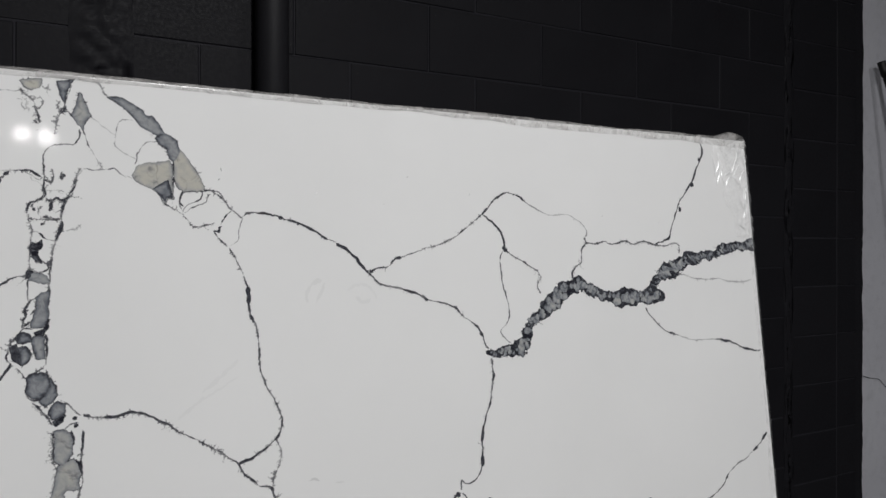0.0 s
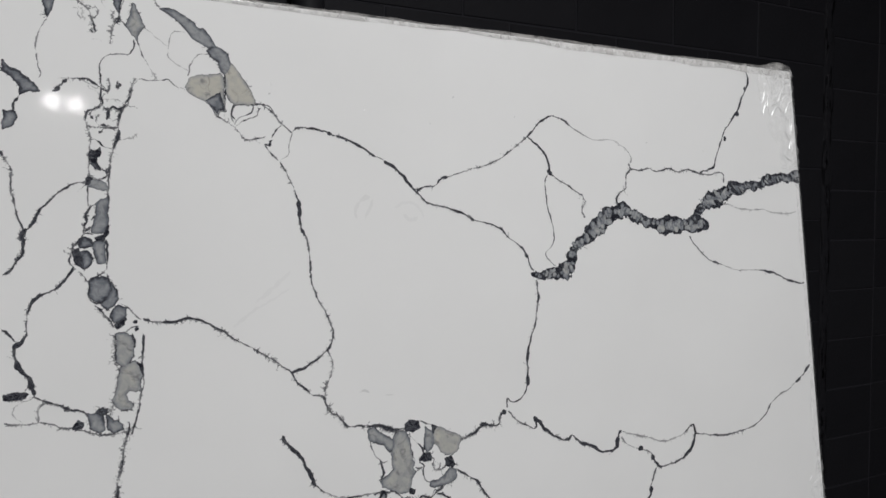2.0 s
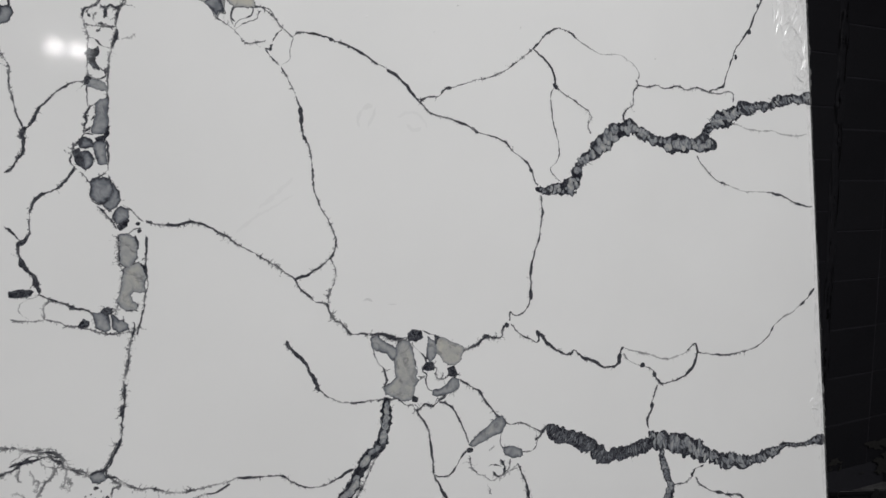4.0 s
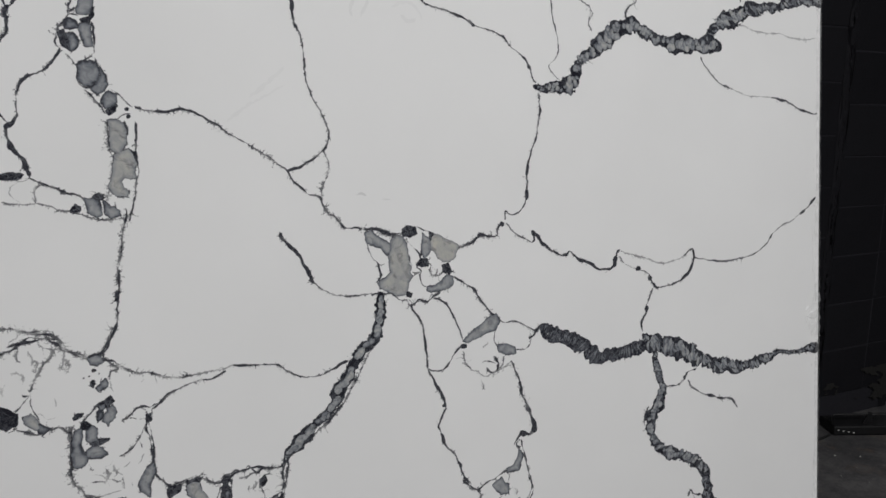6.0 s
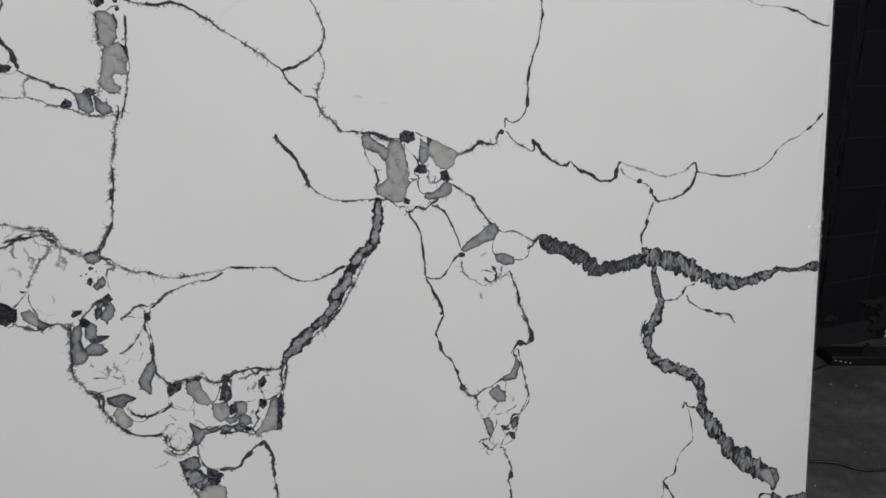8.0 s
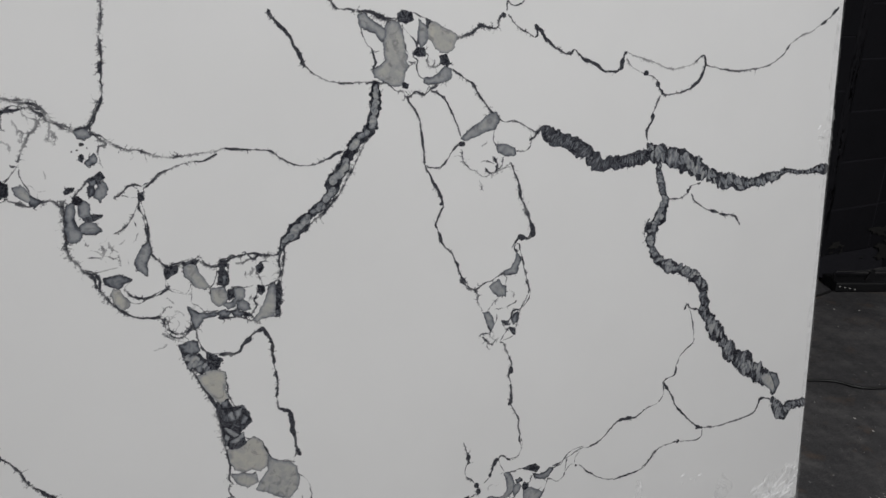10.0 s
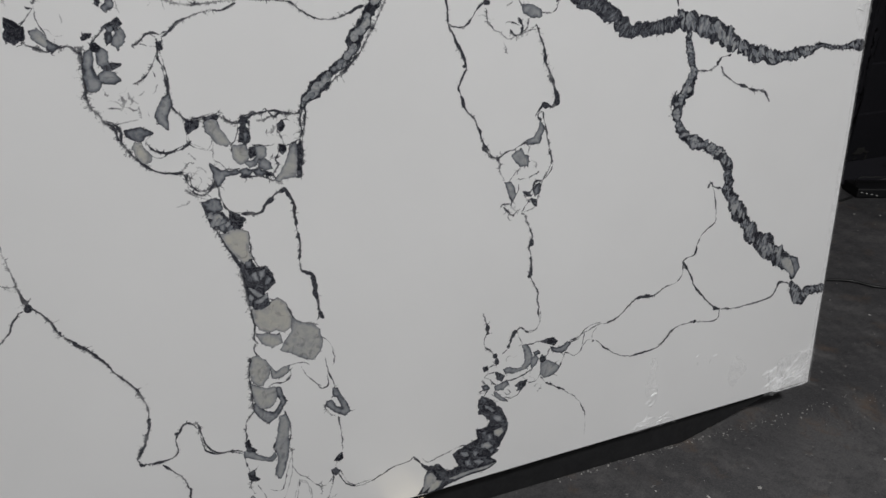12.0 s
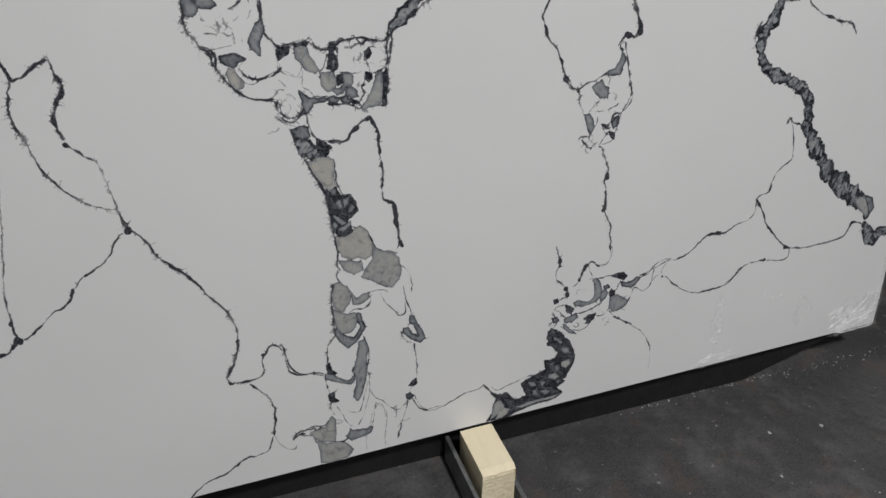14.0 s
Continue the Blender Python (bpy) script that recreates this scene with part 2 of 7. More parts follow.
        n = max(2, int(np.linalg.norm((c - b)[:2]) / step))
        t = np.linspace(0, 1, n, endpoint=False)[:, None]
        out.append(0.5 * (2 * b + (c - a) * t + (2 * a - 5 * b + 4 * c - d) * t ** 2 + (3 * b - a - 3 * c + d) * t ** 3))
    out.append(p[-2][None])
    return np.vstack(out)


# ---- the hall: floor, walls, ceiling ----
def lumpy_floor():
    bm = box((-8, -9.4, -0.12), (6, 1.06, 0))
    return tagged(part("floor", bm, CONCRETE), "dark stained concrete workshop floor", "floor", kind="structure")


lumpy_floor()
tagged(part("ceiling", box((-8, -9.4, 5.2), (6, 1.3, 5.35)), HALL_CEILING), "plain grey hall ceiling", "ceiling", kind="structure")
for nm, lo, hi in (("wall_west", (-8.2, -9.4, 0), (-8, 1.3, 5.2)), ("wall_east", (6, -9.4, 0), (6.2, 1.3, 5.2)), ("wall_south", (-8, -9.6, 0), (6, -9.4, 5.2))):
    tagged(part(nm, box(lo, hi), HALL_WALL), "plain grey hall wall", "wall", kind="structure")

WALL_Y, COURSE, LENGTH, SEAM, PAINT_END = 1.05, 0.2, 0.405, 1.30, 1.78
north = tagged(part("wall_north", box((-8, WALL_Y + 0.0012, 0), (PAINT_END - 0.006, WALL_Y + 0.25, 5.2)), LIT_MORTAR), "black painted concrete block wall", "wall", kind="structure")
pale = tagged(part("wall_north_pale", box((PAINT_END + 0.004, WALL_Y + 0.002, 0), (6, WALL_Y + 0.25, 5.2)), PALE_WALL), "pale grey painted wall beside the black blockwork", "wall", kind="structure")


def crack_line():
    """A thin crack that wanders down the pale wall."""
    bm = bmesh.new()
    pts = spline([(1.79, 0.91), (1.84, 0.897), (1.90, 0.887), (1.95, 0.85), (2.02, 0.835), (2.12, 0.78)], 0.008)
    for a, b in zip(pts, pts[1:]):
        j = [0.0014 + 0.0012 * noise.noise((q[0] * 60, q[1] * 60, 2.0)) for q in (a, b)]
        bm.faces.new([bm.verts.new((x, WALL_Y - 0.001, z)) for x, z in ((a[0], a[1] - j[0]), (b[0], b[1] - j[1]), (b[0], b[1] + j[1]), (a[0], a[1] + j[0]))])
    bmesh.ops.remove_doubles(bm, verts=bm.verts, dist=1e-5)
    return part("crack", bm, CRACK, pale, "thin dark crack")


crack_line()


def paint_edge():
    """The ragged end of the black paint, a little thick, over the pale wall."""
    bm = bmesh.new()
    rows = []
    for k in range(261):
        z = k * 0.02
        x = PAINT_END + 0.006 * noise.noise((z * 3.1, 0.3, 0)) + 0.006 * noise.noise((z * 14, 4.1, 0)) + 0.004 * noise.noise((z * 45, 7.7, 0))
        rows.append([bm.verts.new(c) for c in ((PAINT_END - 0.05, WALL_Y - 0.0025, z), (x, WALL_Y - 0.0025, z), (x + 0.001, WALL_Y + 0.004, z))])
    for a, b in zip(rows, rows[1:]):
        for i in (0, 1):
            bm.faces.new((a[i], a[i + 1], b[i + 1], b[i]))
    return part("paint_edge", bm, BLACK_BLOCK, north, "ragged edge of black paint")


paint_edge()


def rough_seam(x0, x1, seed, rough):
    """A strip of rough, broken mortar down the wall."""
    bm = bmesh.new()
    nx, nz = 14, 420
    grid = []
    for k in range(nz + 1):
        z = 0.15 + k * 0.00725
        row = []
        for i in range(nx + 1):
            x = x0 + (x1 - x0) * i / nx + 0.012 * noise.noise((z * 9, i * 0.8, seed))
            edge = min(i, nx - i) / (nx / 2)
            d = rough * noise.fractal((x * 34, seed, z * 34), 0.8, 2.1, 4) + 0.003
            row.append(bm.verts.new((x, WALL_Y - 0.002 - max(-0.003, d) * min(1, edge * 1.6), z)))
        grid.append(row)
    for a, b in zip(grid, grid[1:]):
        for i in range(nx):
            bm.faces.new((a[i], a[i + 1], b[i + 1], b[i])).smooth = True
    return part("mortar_seam", bm, BLACK_BLOCK, north, "rough broken mortar seam")


rough_seam(1.275, 1.33, 3.0, 0.0028)
rough_seam(-1.245, -1.10, 8.0, 0.0055)


def down_pipe():
    pipe = thing("down_pipe", pose(-0.775, WALL_Y - 0.05, 0), "black painted down pipe fixed to the block wall", "pipe")
    bm = add_tube(bmesh.new(), [(0, 0, 0.0), (0, 0, 2.6), (0, 0, 5.2)], 0.043, 24)
    part("pipe", bm, BLACK_PIPE, pipe)
    for z in (1.0, 2.9):
        bm = add_tube(bmesh.new(), [(0, 0, z), (0, 0, z + 0.03)], 0.047, 24)
        add_box(bm, (-0.06, 0.03, z), (0.06, 0.05, z + 0.03))
        part("bracket", bm, BLACK_PIPE, pipe)


down_pipe()


def leaning_rod():
    """A black rod with a rounded cap that leans on the pale wall."""
    rod = thing("leaning_rod", pose(1.95, WALL_Y - 0.12, 0), "thin black rod leaning on the pale wall", "rod")
    bm = add_tube(bmesh.new(), [(0.34, -0.35, 0.0), (-0.095, 0.075, 2.235)], 0.013, 12)
    part("shaft", bm, BLACK_PLASTIC, rod)
    bm = add_tube(bmesh.new(), [(-0.089, 0.069, 2.205), (-0.094, 0.074, 2.23), (-0.099, 0.079, 2.256), (-0.101, 0.081, 2.266)], 0.017, 12)
    part("cap", bm, BLACK_PLASTIC, rod)


leaning_rod()


# ---- lamps ----
# an unseen lamp, added out of view to light slab and wall
def added_lamp(x, y, z, power):
    lamp = thing("added_hanging_lamp", pose(x, y, z), "unseen round grey hanging lamp added to light the slab", "lamp", "ceiling lamps")
    bm = bmesh.new()
    bmesh.ops.create_cone(bm, cap_ends=True, segments=28, radius1=0.24, radius2=0.11, depth=0.2, matrix=pose(0, 0, 0.13))
    part("housing", bm, GREY_HOUSING, lamp)
    part("stem", add_tube(bmesh.new(), [(0, 0, 0.22), (0, 0, 5.2 - z)], 0.012), GREY_HOUSING, lamp)
    bm = bmesh.new()
    bmesh.ops.create_cone(bm, cap_ends=True, segments=28, radius1=0.21, radius2=0.21, depth=0.012, matrix=pose(0, 0, 0.022))
    part("lens", bm, LAMP_GLASS, lamp)
    light = bpy.data.lights.new("added_lamp_light", "AREA")
    light.shape, light.size, light.energy, light.color = "DISK", 0.42, power, (0.995, 0.995, 1.0)
    ob = new("added_lamp_light", light)
    ob.parent, ob.location = lamp, (0, 0, 0.0)


for row in ADDED_LAMPS:
    added_lamp(*row)


def flood_lamp(x, y, z):
    lamp = thing("flood_lamp", look((x, y, z), (-1.0, 0, 1.0)), "small square flood lamp on a ceiling drop rod", "lamp", "flood lamps")
    part("housing", box((-0.085, -0.085, 0.0), (0.085, 0.085, 0.06), 0.01), GREY_HOUSING, lamp)
    part("lens", box((-0.07, -0.07, -0.006), (0.07, 0.07, -0.001), 0.002), LAMP_GLASS, lamp)
    up = lamp.matrix_world.inverted() @ Vector((x, y, 5.2))
    part("drop_rod", add_tube(bmesh.new(), [(0, 0, 0.03), tuple(up)], 0.009), GREY_HOUSING, lamp)
    light = bpy.data.lights.new("flood_light", "AREA")
    light.size, light.energy, light.color = 0.11, FLOOD_POWER, (0.995, 0.995, 1.0)
    ob = new("flood_light", light)
    ob.parent, ob.location = lamp, (0, 0, -0.012)


flood_lamp(-1.815, -7.3, 4.415)
flood_lamp(-1.585, -7.3, 4.395)


# ---- the quartz slab ----
slab = thing("quartz_slab", SLAB, "polished white quartz slab with charcoal veins, leaning on edge", "stone slab")
SLAB_W, SLAB_H, SLAB_T = 3.2, 1.6, 0.02
part("body", box((-SLAB_W, 0.0, 0.0), (0.0, SLAB_T, SLAB_H), 0.0012), QUARTZ, slab)

CELL = 0.72  # grid of the veining, in mm
U0, NU, NV = -1690, int(1690 / CELL), int(1600 / CELL)
depth = np.full((NV + 1, NU + 1), -9.0, np.float32)
force = np.zeros_like(depth)
tint_map = np.zeros_like(depth)
kind_map = np.zeros_like(depth)
owner = np.zeros(depth.shape, np.int16)
run_map = np.zeros((*depth.shape, 2), np.float32)  # along and across a band, in mm
vein_names = []
rng = np.random.default_rng(11)


def vein_group(name):
    vein_names.append(name) if name not in vein_names else None
    vein_group.now = vein_names.index(name)


def window(x0, x1, y0, y1):
    i0, i1 = max(0, int((x0 - U0) / CELL)), min(NU + 1, int((x1 - U0) / CELL) + 2)
    j0, j1 = max(0, int(y0 / CELL)), min(NV + 1, int(y1 / CELL) + 2)
    return (slice(j0, j1), slice(i0, i1), np.arange(i0, i1) * CELL + U0, np.arange(j0, j1)[:, None] * CELL) if i0 < i1 and j0 < j1 else None


def lay(rows, cols, d, strength, tint, kind):
    """Lay pigment where it lies deeper than what is there."""
    over = d > depth[rows, cols]
    depth[rows, cols] = np.where(over, d, depth[rows, cols])
    soft = over & (d > -2.2)
    force[rows, cols] = np.where(soft, np.maximum(strength, np.where(d < 0.6, force[rows, cols], 0)), force[rows, cols])
    tint_map[rows, cols] = np.where(over, tint, tint_map[rows, cols])
    kind_map[rows, cols] = np.where(over, kind, kind_map[rows, cols])
    owner[rows, cols] = np.where(over, vein_group.now, owner[rows, cols])
    return over


def dab(x, y, r, strength=1.0, tint=0.0, kind=0.0, run=None):
    w = window(x - r - 2, x + r + 2, y - r - 2, y + r + 2)
    if w:
        rows, cols, xs, ys = w
        over = lay(rows, cols, r - np.hypot(xs - x, ys - y), strength, tint, kind)
        if run:
            s, tx, ty = run
            run_map[rows, cols, 0] = np.where(over, s + (xs - x) * tx + (ys - y) * ty, run_map[rows, cols, 0])
            run_map[rows, cols, 1] = np.where(over, (ys - y) * tx - (xs - x) * ty, run_map[rows, cols, 1])


def wander(n, wave):
    """Smooth random numbers of about -1 to 1 along a line."""
    k = max(4, int(n / wave) + 4)
    r = rng.uniform(-1, 1, k)
    return np.interp(np.linspace(0, k - 1.001, n), np.arange(k), r)


GROWTH = np.array((-0.85, -0.5))  # the flank on which the feathering mostly grew


def whiskers(path, widths, amount, strength=0.85):
    """Short, fine feathering of pigment along a vein's edges, in clusters."""
    n = len(path)
    thick = np.clip(0.6 + 0.9 * wander(n, 14), 0.05, 1.3)
    for _ in range(int(n * amount * 1.6)):
        i = rng.integers(1, n - 1)
        if rng.uniform() > thick[i]:
            continue
        d = path[i + 1] - path[i - 1]
        d = d / (np.linalg.norm(d) + 1e-6)
        flank = np.array((-d[1], d[0]))
        flank = flank * (1 if flank @ GROWTH > 0 else -1) * (1 if rng.uniform() < 0.78 else -1)
        side = flank + d * rng.uniform(-1.0, 1.0)
        side /= np.linalg.norm(side)
        p, long = path[i] + side * widths[i] * 0.8, rng.exponential(0.8) * (0.6 + 0.6 * min(amount, 1.8)) + 0.8
        for s in np.arange(0, min(long, 5.0), 0.6):
            q = p + side * s
            dab(q[0], q[1], 0.44 * (1 - s / long) + 0.12, strength)
            side = side + rng.uniform(-0.4, 0.4, 2)


def strand(width, points, strength=1.0, hair=0.0):
    """A thin vein: half width in mm, points in cm on the slab's face."""
    p = spline([(10 * a, 10 * b) for a, b in points], 0.9)
    n = len(p)
    d = np.gradient(p, axis=0)
    d /= np.linalg.norm(d, axis=1, keepdims=True) + 1e-6
    side = np.stack((-d[:, 1], d[:, 0]), 1)
    p = p + side * (0.9 * wander(n, 11) + 0.55 * wander(n, 4))[:, None] * min(1.3, 0.6 + 0.25 * width)
    swell = np.clip(0.42 + 0.75 * wander(n, 22), 0, 1)
    w = 0.88 * width * (0.44 + 0.78 * swell ** 1.8 + 0.24 * wander(n, 5))
    w = np.maximum(w, 0.32 * width + 0.14) * (1 + 0.1 * min(1, hair))
    w = w * np.clip(np.minimum(np.arange(n), np.arange(n)[::-1]) / 5 + 0.35, 0, 1)
    s = np.clip(strength * np.minimum(1, 0.66 + 0.42 * w) * (0.94 + 0.2 * swell + 0.14 * wander(n, 9)), 0, 1)
    for (x, y), r, q in zip(p, w, s):
        dab(x, y, r, q)
    if strength > 0.3 and (hair or width > 0.9):
        whiskers(p, w, 1.25 * hair + 0.2, 0.85 * strength)


def knot(u, v, r):
    """A small dark swelling on a vein."""
    for _ in range(4):
        dab(10 * u + rng.uniform(-0.5, 0.5) * r, 10 * v + rng.uniform(-0.5, 0.5) * r, r * rng.uniform(0.45, 0.8))


def sliver(x, y, long, wide, angle, bend, tint):
    """A grey leaf-shaped flake, bent like a crescent: centre and size in mm."""
    rim = []
    for k in range(10):
        a = k * math.tau / 10
        e, f = long * math.cos(a) * rng.uniform(0.9, 1.1), wide * math.sin(a) * rng.uniform(0.75, 1.2)
        f += bend * wide * (1 - (e / long) ** 2)
        rim.append(((x + e * math.cos(angle) - f * math.sin(angle)) / 10, (y + e * math.sin(angle) + f * math.cos(angle)) / 10))
    clast(tint, rim, True, 0.8)


def band(tint, points, style="pebble"):
    """A thick vein in a dark ground, filled with pebbles, leaves or feathery streaks: points in cm, with half widths in mm."""
    p = spline([(10 * a, 10 * b, w) for a, b, w in points], 1.2)
    n = len(p)
    w = p[:, 2] * (0.70 + 0.17 * wander(n, 10) + 0.12 * wander(n, 3))
    d = np.gradient(p[:, :2], axis=0)
    step = np.linalg.norm(d, axis=1)
    far = np.cumsum(step) + rng.uniform(0, 500)
    d /= step[:, None] + 1e-6
    lean = p[:, 2] * (0.18 * wander(n, 10) + 0.14 * wander(n, 4))
    p[:, 0], p[:, 1] = p[:, 0] - d[:, 1] * lean, p[:, 1] + d[:, 0] * lean
    for (x, y, _), r, s, (tx, ty) in zip(p, w, far, d):
        dab(x, y, r, 1.0, tint, 0.5, (s, tx, ty))
        if rng.uniform() < 0.4:
            e, q = rng.choice((-1, 1)), r * rng.uniform(0.12, 0.34)
            dab(x - e * r * ty * 0.95, y + e * r * tx * 0.95, q, 1.0, tint, 0.5, (s, tx, ty))
    whiskers(p[:, :2], w, 2.0)
    length, mean = far[-1] - far[0], float(np.mean(w))
    count = int(length / mean * {"pebble": 4.2, "beads": 2.4, "leaf": 4.0, "feather": 6.0}[style])
    for i in np.sort(rng.integers(2, n - 2, count)):
        (x, y, _), r, (tx, ty) = p[i], w[i], d[i]
        run = math.atan2(ty, tx)
        f = rng.uniform(-0.62, 0.62) * r
        x, y, shade = x - f * ty, y + f * tx, rng.uniform(0.30, 0.64) + 0.2 * tint
        if style == "pebble":
            q = r * rng.uniform(0.22, 0.5)
            sliver(x, y, q * rng.uniform(1.0, 1.6), q, run + 1.2 + rng.uniform(-0.7, 0.7), rng.uniform(-0.3, 0.3), shade)
        elif style == "beads":
            q = r * rng.uniform(0.45, 0.85)
            sliver(x + 0.7 * f * ty, y - 0.7 * f * tx, q * rng.uniform(0.9, 1.3), q * 0.85, run + rng.uniform(-0.5, 0.5), rng.uniform(-0.2, 0.2), shade)
        elif style == "leaf":
            sliver(x, y, r * rng.uniform(0.4, 0.85), r * rng.uniform(0.14, 0.30), run + 2.2 + rng.normal(0, 0.45), rng.uniform(-0.3, 1.1), shade)
        else:
            sliver(x, y, r * rng.uniform(0.3, 0.75), rng.uniform(0.5, 0.95), run + 1.45 + rng.uniform(-0.3, 0.3), rng.uniform(-0.6, 0.6), shade * 0.75)


def clast(tint, points, above=False, edge=1.05):
    """A grey or beige patch with a dark rim: its outline in cm."""
    c = np.array(points) * 10
    p = np.vstack([e + (f - e) * np.linspace(0, 1, max(2, int(np.hypot(*(f - e)) / 2)), endpoint=False)[:, None] for e, f in zip(c, np.roll(c, -1, 0))])
    p = p + 0.5 * rng.uniform(-1, 1, p.shape)
    a, b = p, np.roll(p, -1, 0)
    w = window(p[:, 0].min() - 3, p[:, 0].max() + 3, p[:, 1].min() - 3, p[:, 1].max() + 3)
    if not w:
        return
    rows, cols, xs, ys = w
    inside, near = np.zeros((len(ys), len(xs)), bool), np.full((len(ys), len(xs)), 99.0)
    for (ax, ay), (bx, by) in zip(a, b):
        dx, dy = bx - ax, by - ay
        t = np.clip(((xs - ax) * dx + (ys - ay) * dy) / (dx * dx + dy * dy + 1e-9), 0, 1)
        near = np.minimum(near, np.hypot(xs - ax - t * dx, ys - ay - t * dy))
        inside ^= ((ay > ys) != (by > ys)) & (xs < ax + (ys - ay) * dx / (dy if abs(dy) > 1e-9 else 1e-9))
    if above:
        depth[rows, cols][inside] = -9
    over = lay(rows, cols, np.where(inside, near, -near) + (0.6 if above else 1.1), 1.0, max(tint, 0.12), 1.0 if tint > 0.17 else 0.5)
    run_map[rows, cols] = np.where(over[..., None], np.stack(np.broadcast_arrays(xs * 0.8 + ys * 0.6, ys * 0.8 - xs * 0.6), -1), run_map[rows, cols])
    rim = np.clip(0.42 + 0.85 * wander(len(p), 7), 0.0, 1.9) * (edge if above else 1.15)
    for (x, y), r in zip(p, rim):
        dab(x, y, r, 0.95)
    if edge > 1:
        whiskers(p, rim, 0.9)


def crackle(u0, v0, u1, v1, count):
    """Fine broken threads between the clasts of a brecciated patch."""
    for _ in range(count):
        p = np.array((rng.uniform(u0, u1), rng.uniform(v0, v1)))
        a, pts = rng.uniform(0, math.tau), []
        for _ in range(rng.integers(3, 6)):
            pts.append(tuple(p))
            p = p + rng.uniform(0.3, 0.8) * np.array((math.cos(a), math.sin(a)))
            a += rng.uniform(-1.0, 1.0)
        strand(rng.uniform(0.25, 0.75), pts, rng.uniform(0.4, 0.9), rng.choice((0.0, 0.5)))


vein_group("top_left")
strand(0.79, [(-135.4, 157.6), (-133.1, 157.8), (-131.9, 157.6), (-131.2, 157.0), (-130.1, 157.3), (-128.5, 157.3), (-128.1, 157.8)])
clast(0.35, [(-131.8, 157.3), (-130.6, 157.1), (-130.8, 155.9), (-131.3, 154.8), (-131.5, 156.0)])
strand(0.78, [(-131.3, 154.8), (-132.0, 153.5), (-132.5, 152.0), (-132.6, 150.6), (-132.4, 149.2), (-132.1, 147.8), (-132.3, 147.1)])
clast(0.2, [(-136.0, 148.9), (-135.5, 148.3), (-134.3, 147.7), (-133.4, 147.0), (-132.6, 146.1), (-132.3, 145.5), (-133.5, 145.5), (-134.3, 144.9), (-134.2, 146.0), (-134.9, 146.9), (-136.0, 147.7)])
strand(1.25, [(-134.3, 144.9), (-134.9, 143.8), (-135.0, 143.0), (-135.5, 142.6)])
clast(0.3, [(-135.9, 142.8), (-134.9, 142.8), (-134.7, 142.2), (-135.0, 141.3), (-136.0, 140.7)])
strand(0.67, [(-130.2, 147.2), (-129.0, 147.4), (-128.0, 147.5), (-127.1, 147.0), (-126.2, 146.4), (-125.7, 146.2)], 0.7)
clast(0.92, [(-109.6, 151.1), (-109.0, 150.2), (-107.9, 148.7), (-107.1, 147.2), (-106.7, 146.0), (-107.6, 145.6), (-109.1, 145.7), (-110.2, 146.4), (-110.4, 147.3), (-110.3, 149.5)])
strand(0.82, [(-121.4, 148.0), (-121.9, 147.2), (-122.1, 145.7), (-122.7, 144.8), (-123.1, 143.6), (-123.5, 142.4), (-123.7, 140.9), (-124.0, 139.5), (-124.4, 138.0), (-124.7, 136.6), (-124.9, 135.5)], 1, 0.3)
vein_group("left_curves")
strand(1.36, [(-136.4, 138.0), (-135.5, 136.4), (-135.2, 135.4), (-135.3, 133.7), (-135.0, 132.3), (-134.9, 131.0), (-134.5, 129.7), (-134.0, 128.6)], 1, 0.8)
knot(-134.0, 128.6, 3.1)
strand(1.40, [(-134.0, 128.6), (-133.3, 129.0), (-132.9, 130.0), (-132.4, 131.0), (-131.5, 132.0), (-130.6, 133.0), (-129.4, 133.9), (-128.2, 134.4), (-127.1, 134.7)], 1, 0.2)
strand(2.45, [(-134.0, 128.6), (-134.1, 127.3), (-134.2, 126.0), (-134.7, 125.0), (-135.3, 124.0), (-136.1, 123.4)], 1, 1)
strand(1.50, [(-128.9, 124.1), (-129.5, 123.1), (-130.3, 121.9), (-131.3, 121.2), (-132.5, 120.7), (-133.2, 120.0), (-133.7, 118.7), (-133.9, 117.4), (-133.9, 116.1)], 1, 0.3)
strand(3.04, [(-133.9, 116.1), (-134.5, 115.4), (-135.1, 114.8), (-135.0, 113.5), (-134.5, 112.2), (-133.7, 111.1), (-133.3, 109.8), (-133.2, 109.1)], 1, 0.3)
strand(1.81, [(-136.4, 117.2), (-135.6, 116.2), (-135.2, 115.6), (-134.5, 115.4)])
clast(0.1, [(-136.2, 109.5), (-134.8, 109.6), (-133.7, 109.4), (-134.3, 108.8), (-136.2, 108.9)])
strand(1.13, [(-133.2, 109.1), (-132.8, 108.8), (-131.7, 108.1), (-130.2, 107.5), (-129.4, 107.1), (-128.5, 106.8), (-127.3, 106.2), (-126.1, 106.6), (-125.3, 106.8)], 1, 0.8)
strand(0.94, [(-136.2, 106.3), (-134.0, 105.8), (-132.7, 106.0), (-131.7, 105.7), (-130.3, 105.0), (-129.1, 104.8), (-126.4, 103.8), (-123.6, 103.7), (-122.8, 104.1)], 1, 0.6)
strand(0.54, [(-135.4, 107.5), (-135.1, 108.1), (-134.3, 108.6), (-133.4, 108.7)], 0.7)
strand(0.54, [(-135.4, 107.3), (-135.1, 106.8), (-134.4, 106.1)], 0.7)
strand(0.61, [(-132.7, 106.0), (-132.8, 107.1), (-132.3, 108.0), (-131.7, 108.2)], 0.8, 0.5)
vein_group("ridge")
strand(0.76, [(-109.4, 142.6), (-109.8, 143.9), (-109.4, 145.5), (-108.0, 145.9), (-106.9, 145.4), (-107.3, 144.4), (-108.8, 143.7), (-109.4, 142.7), (-109.2, 142.0)])
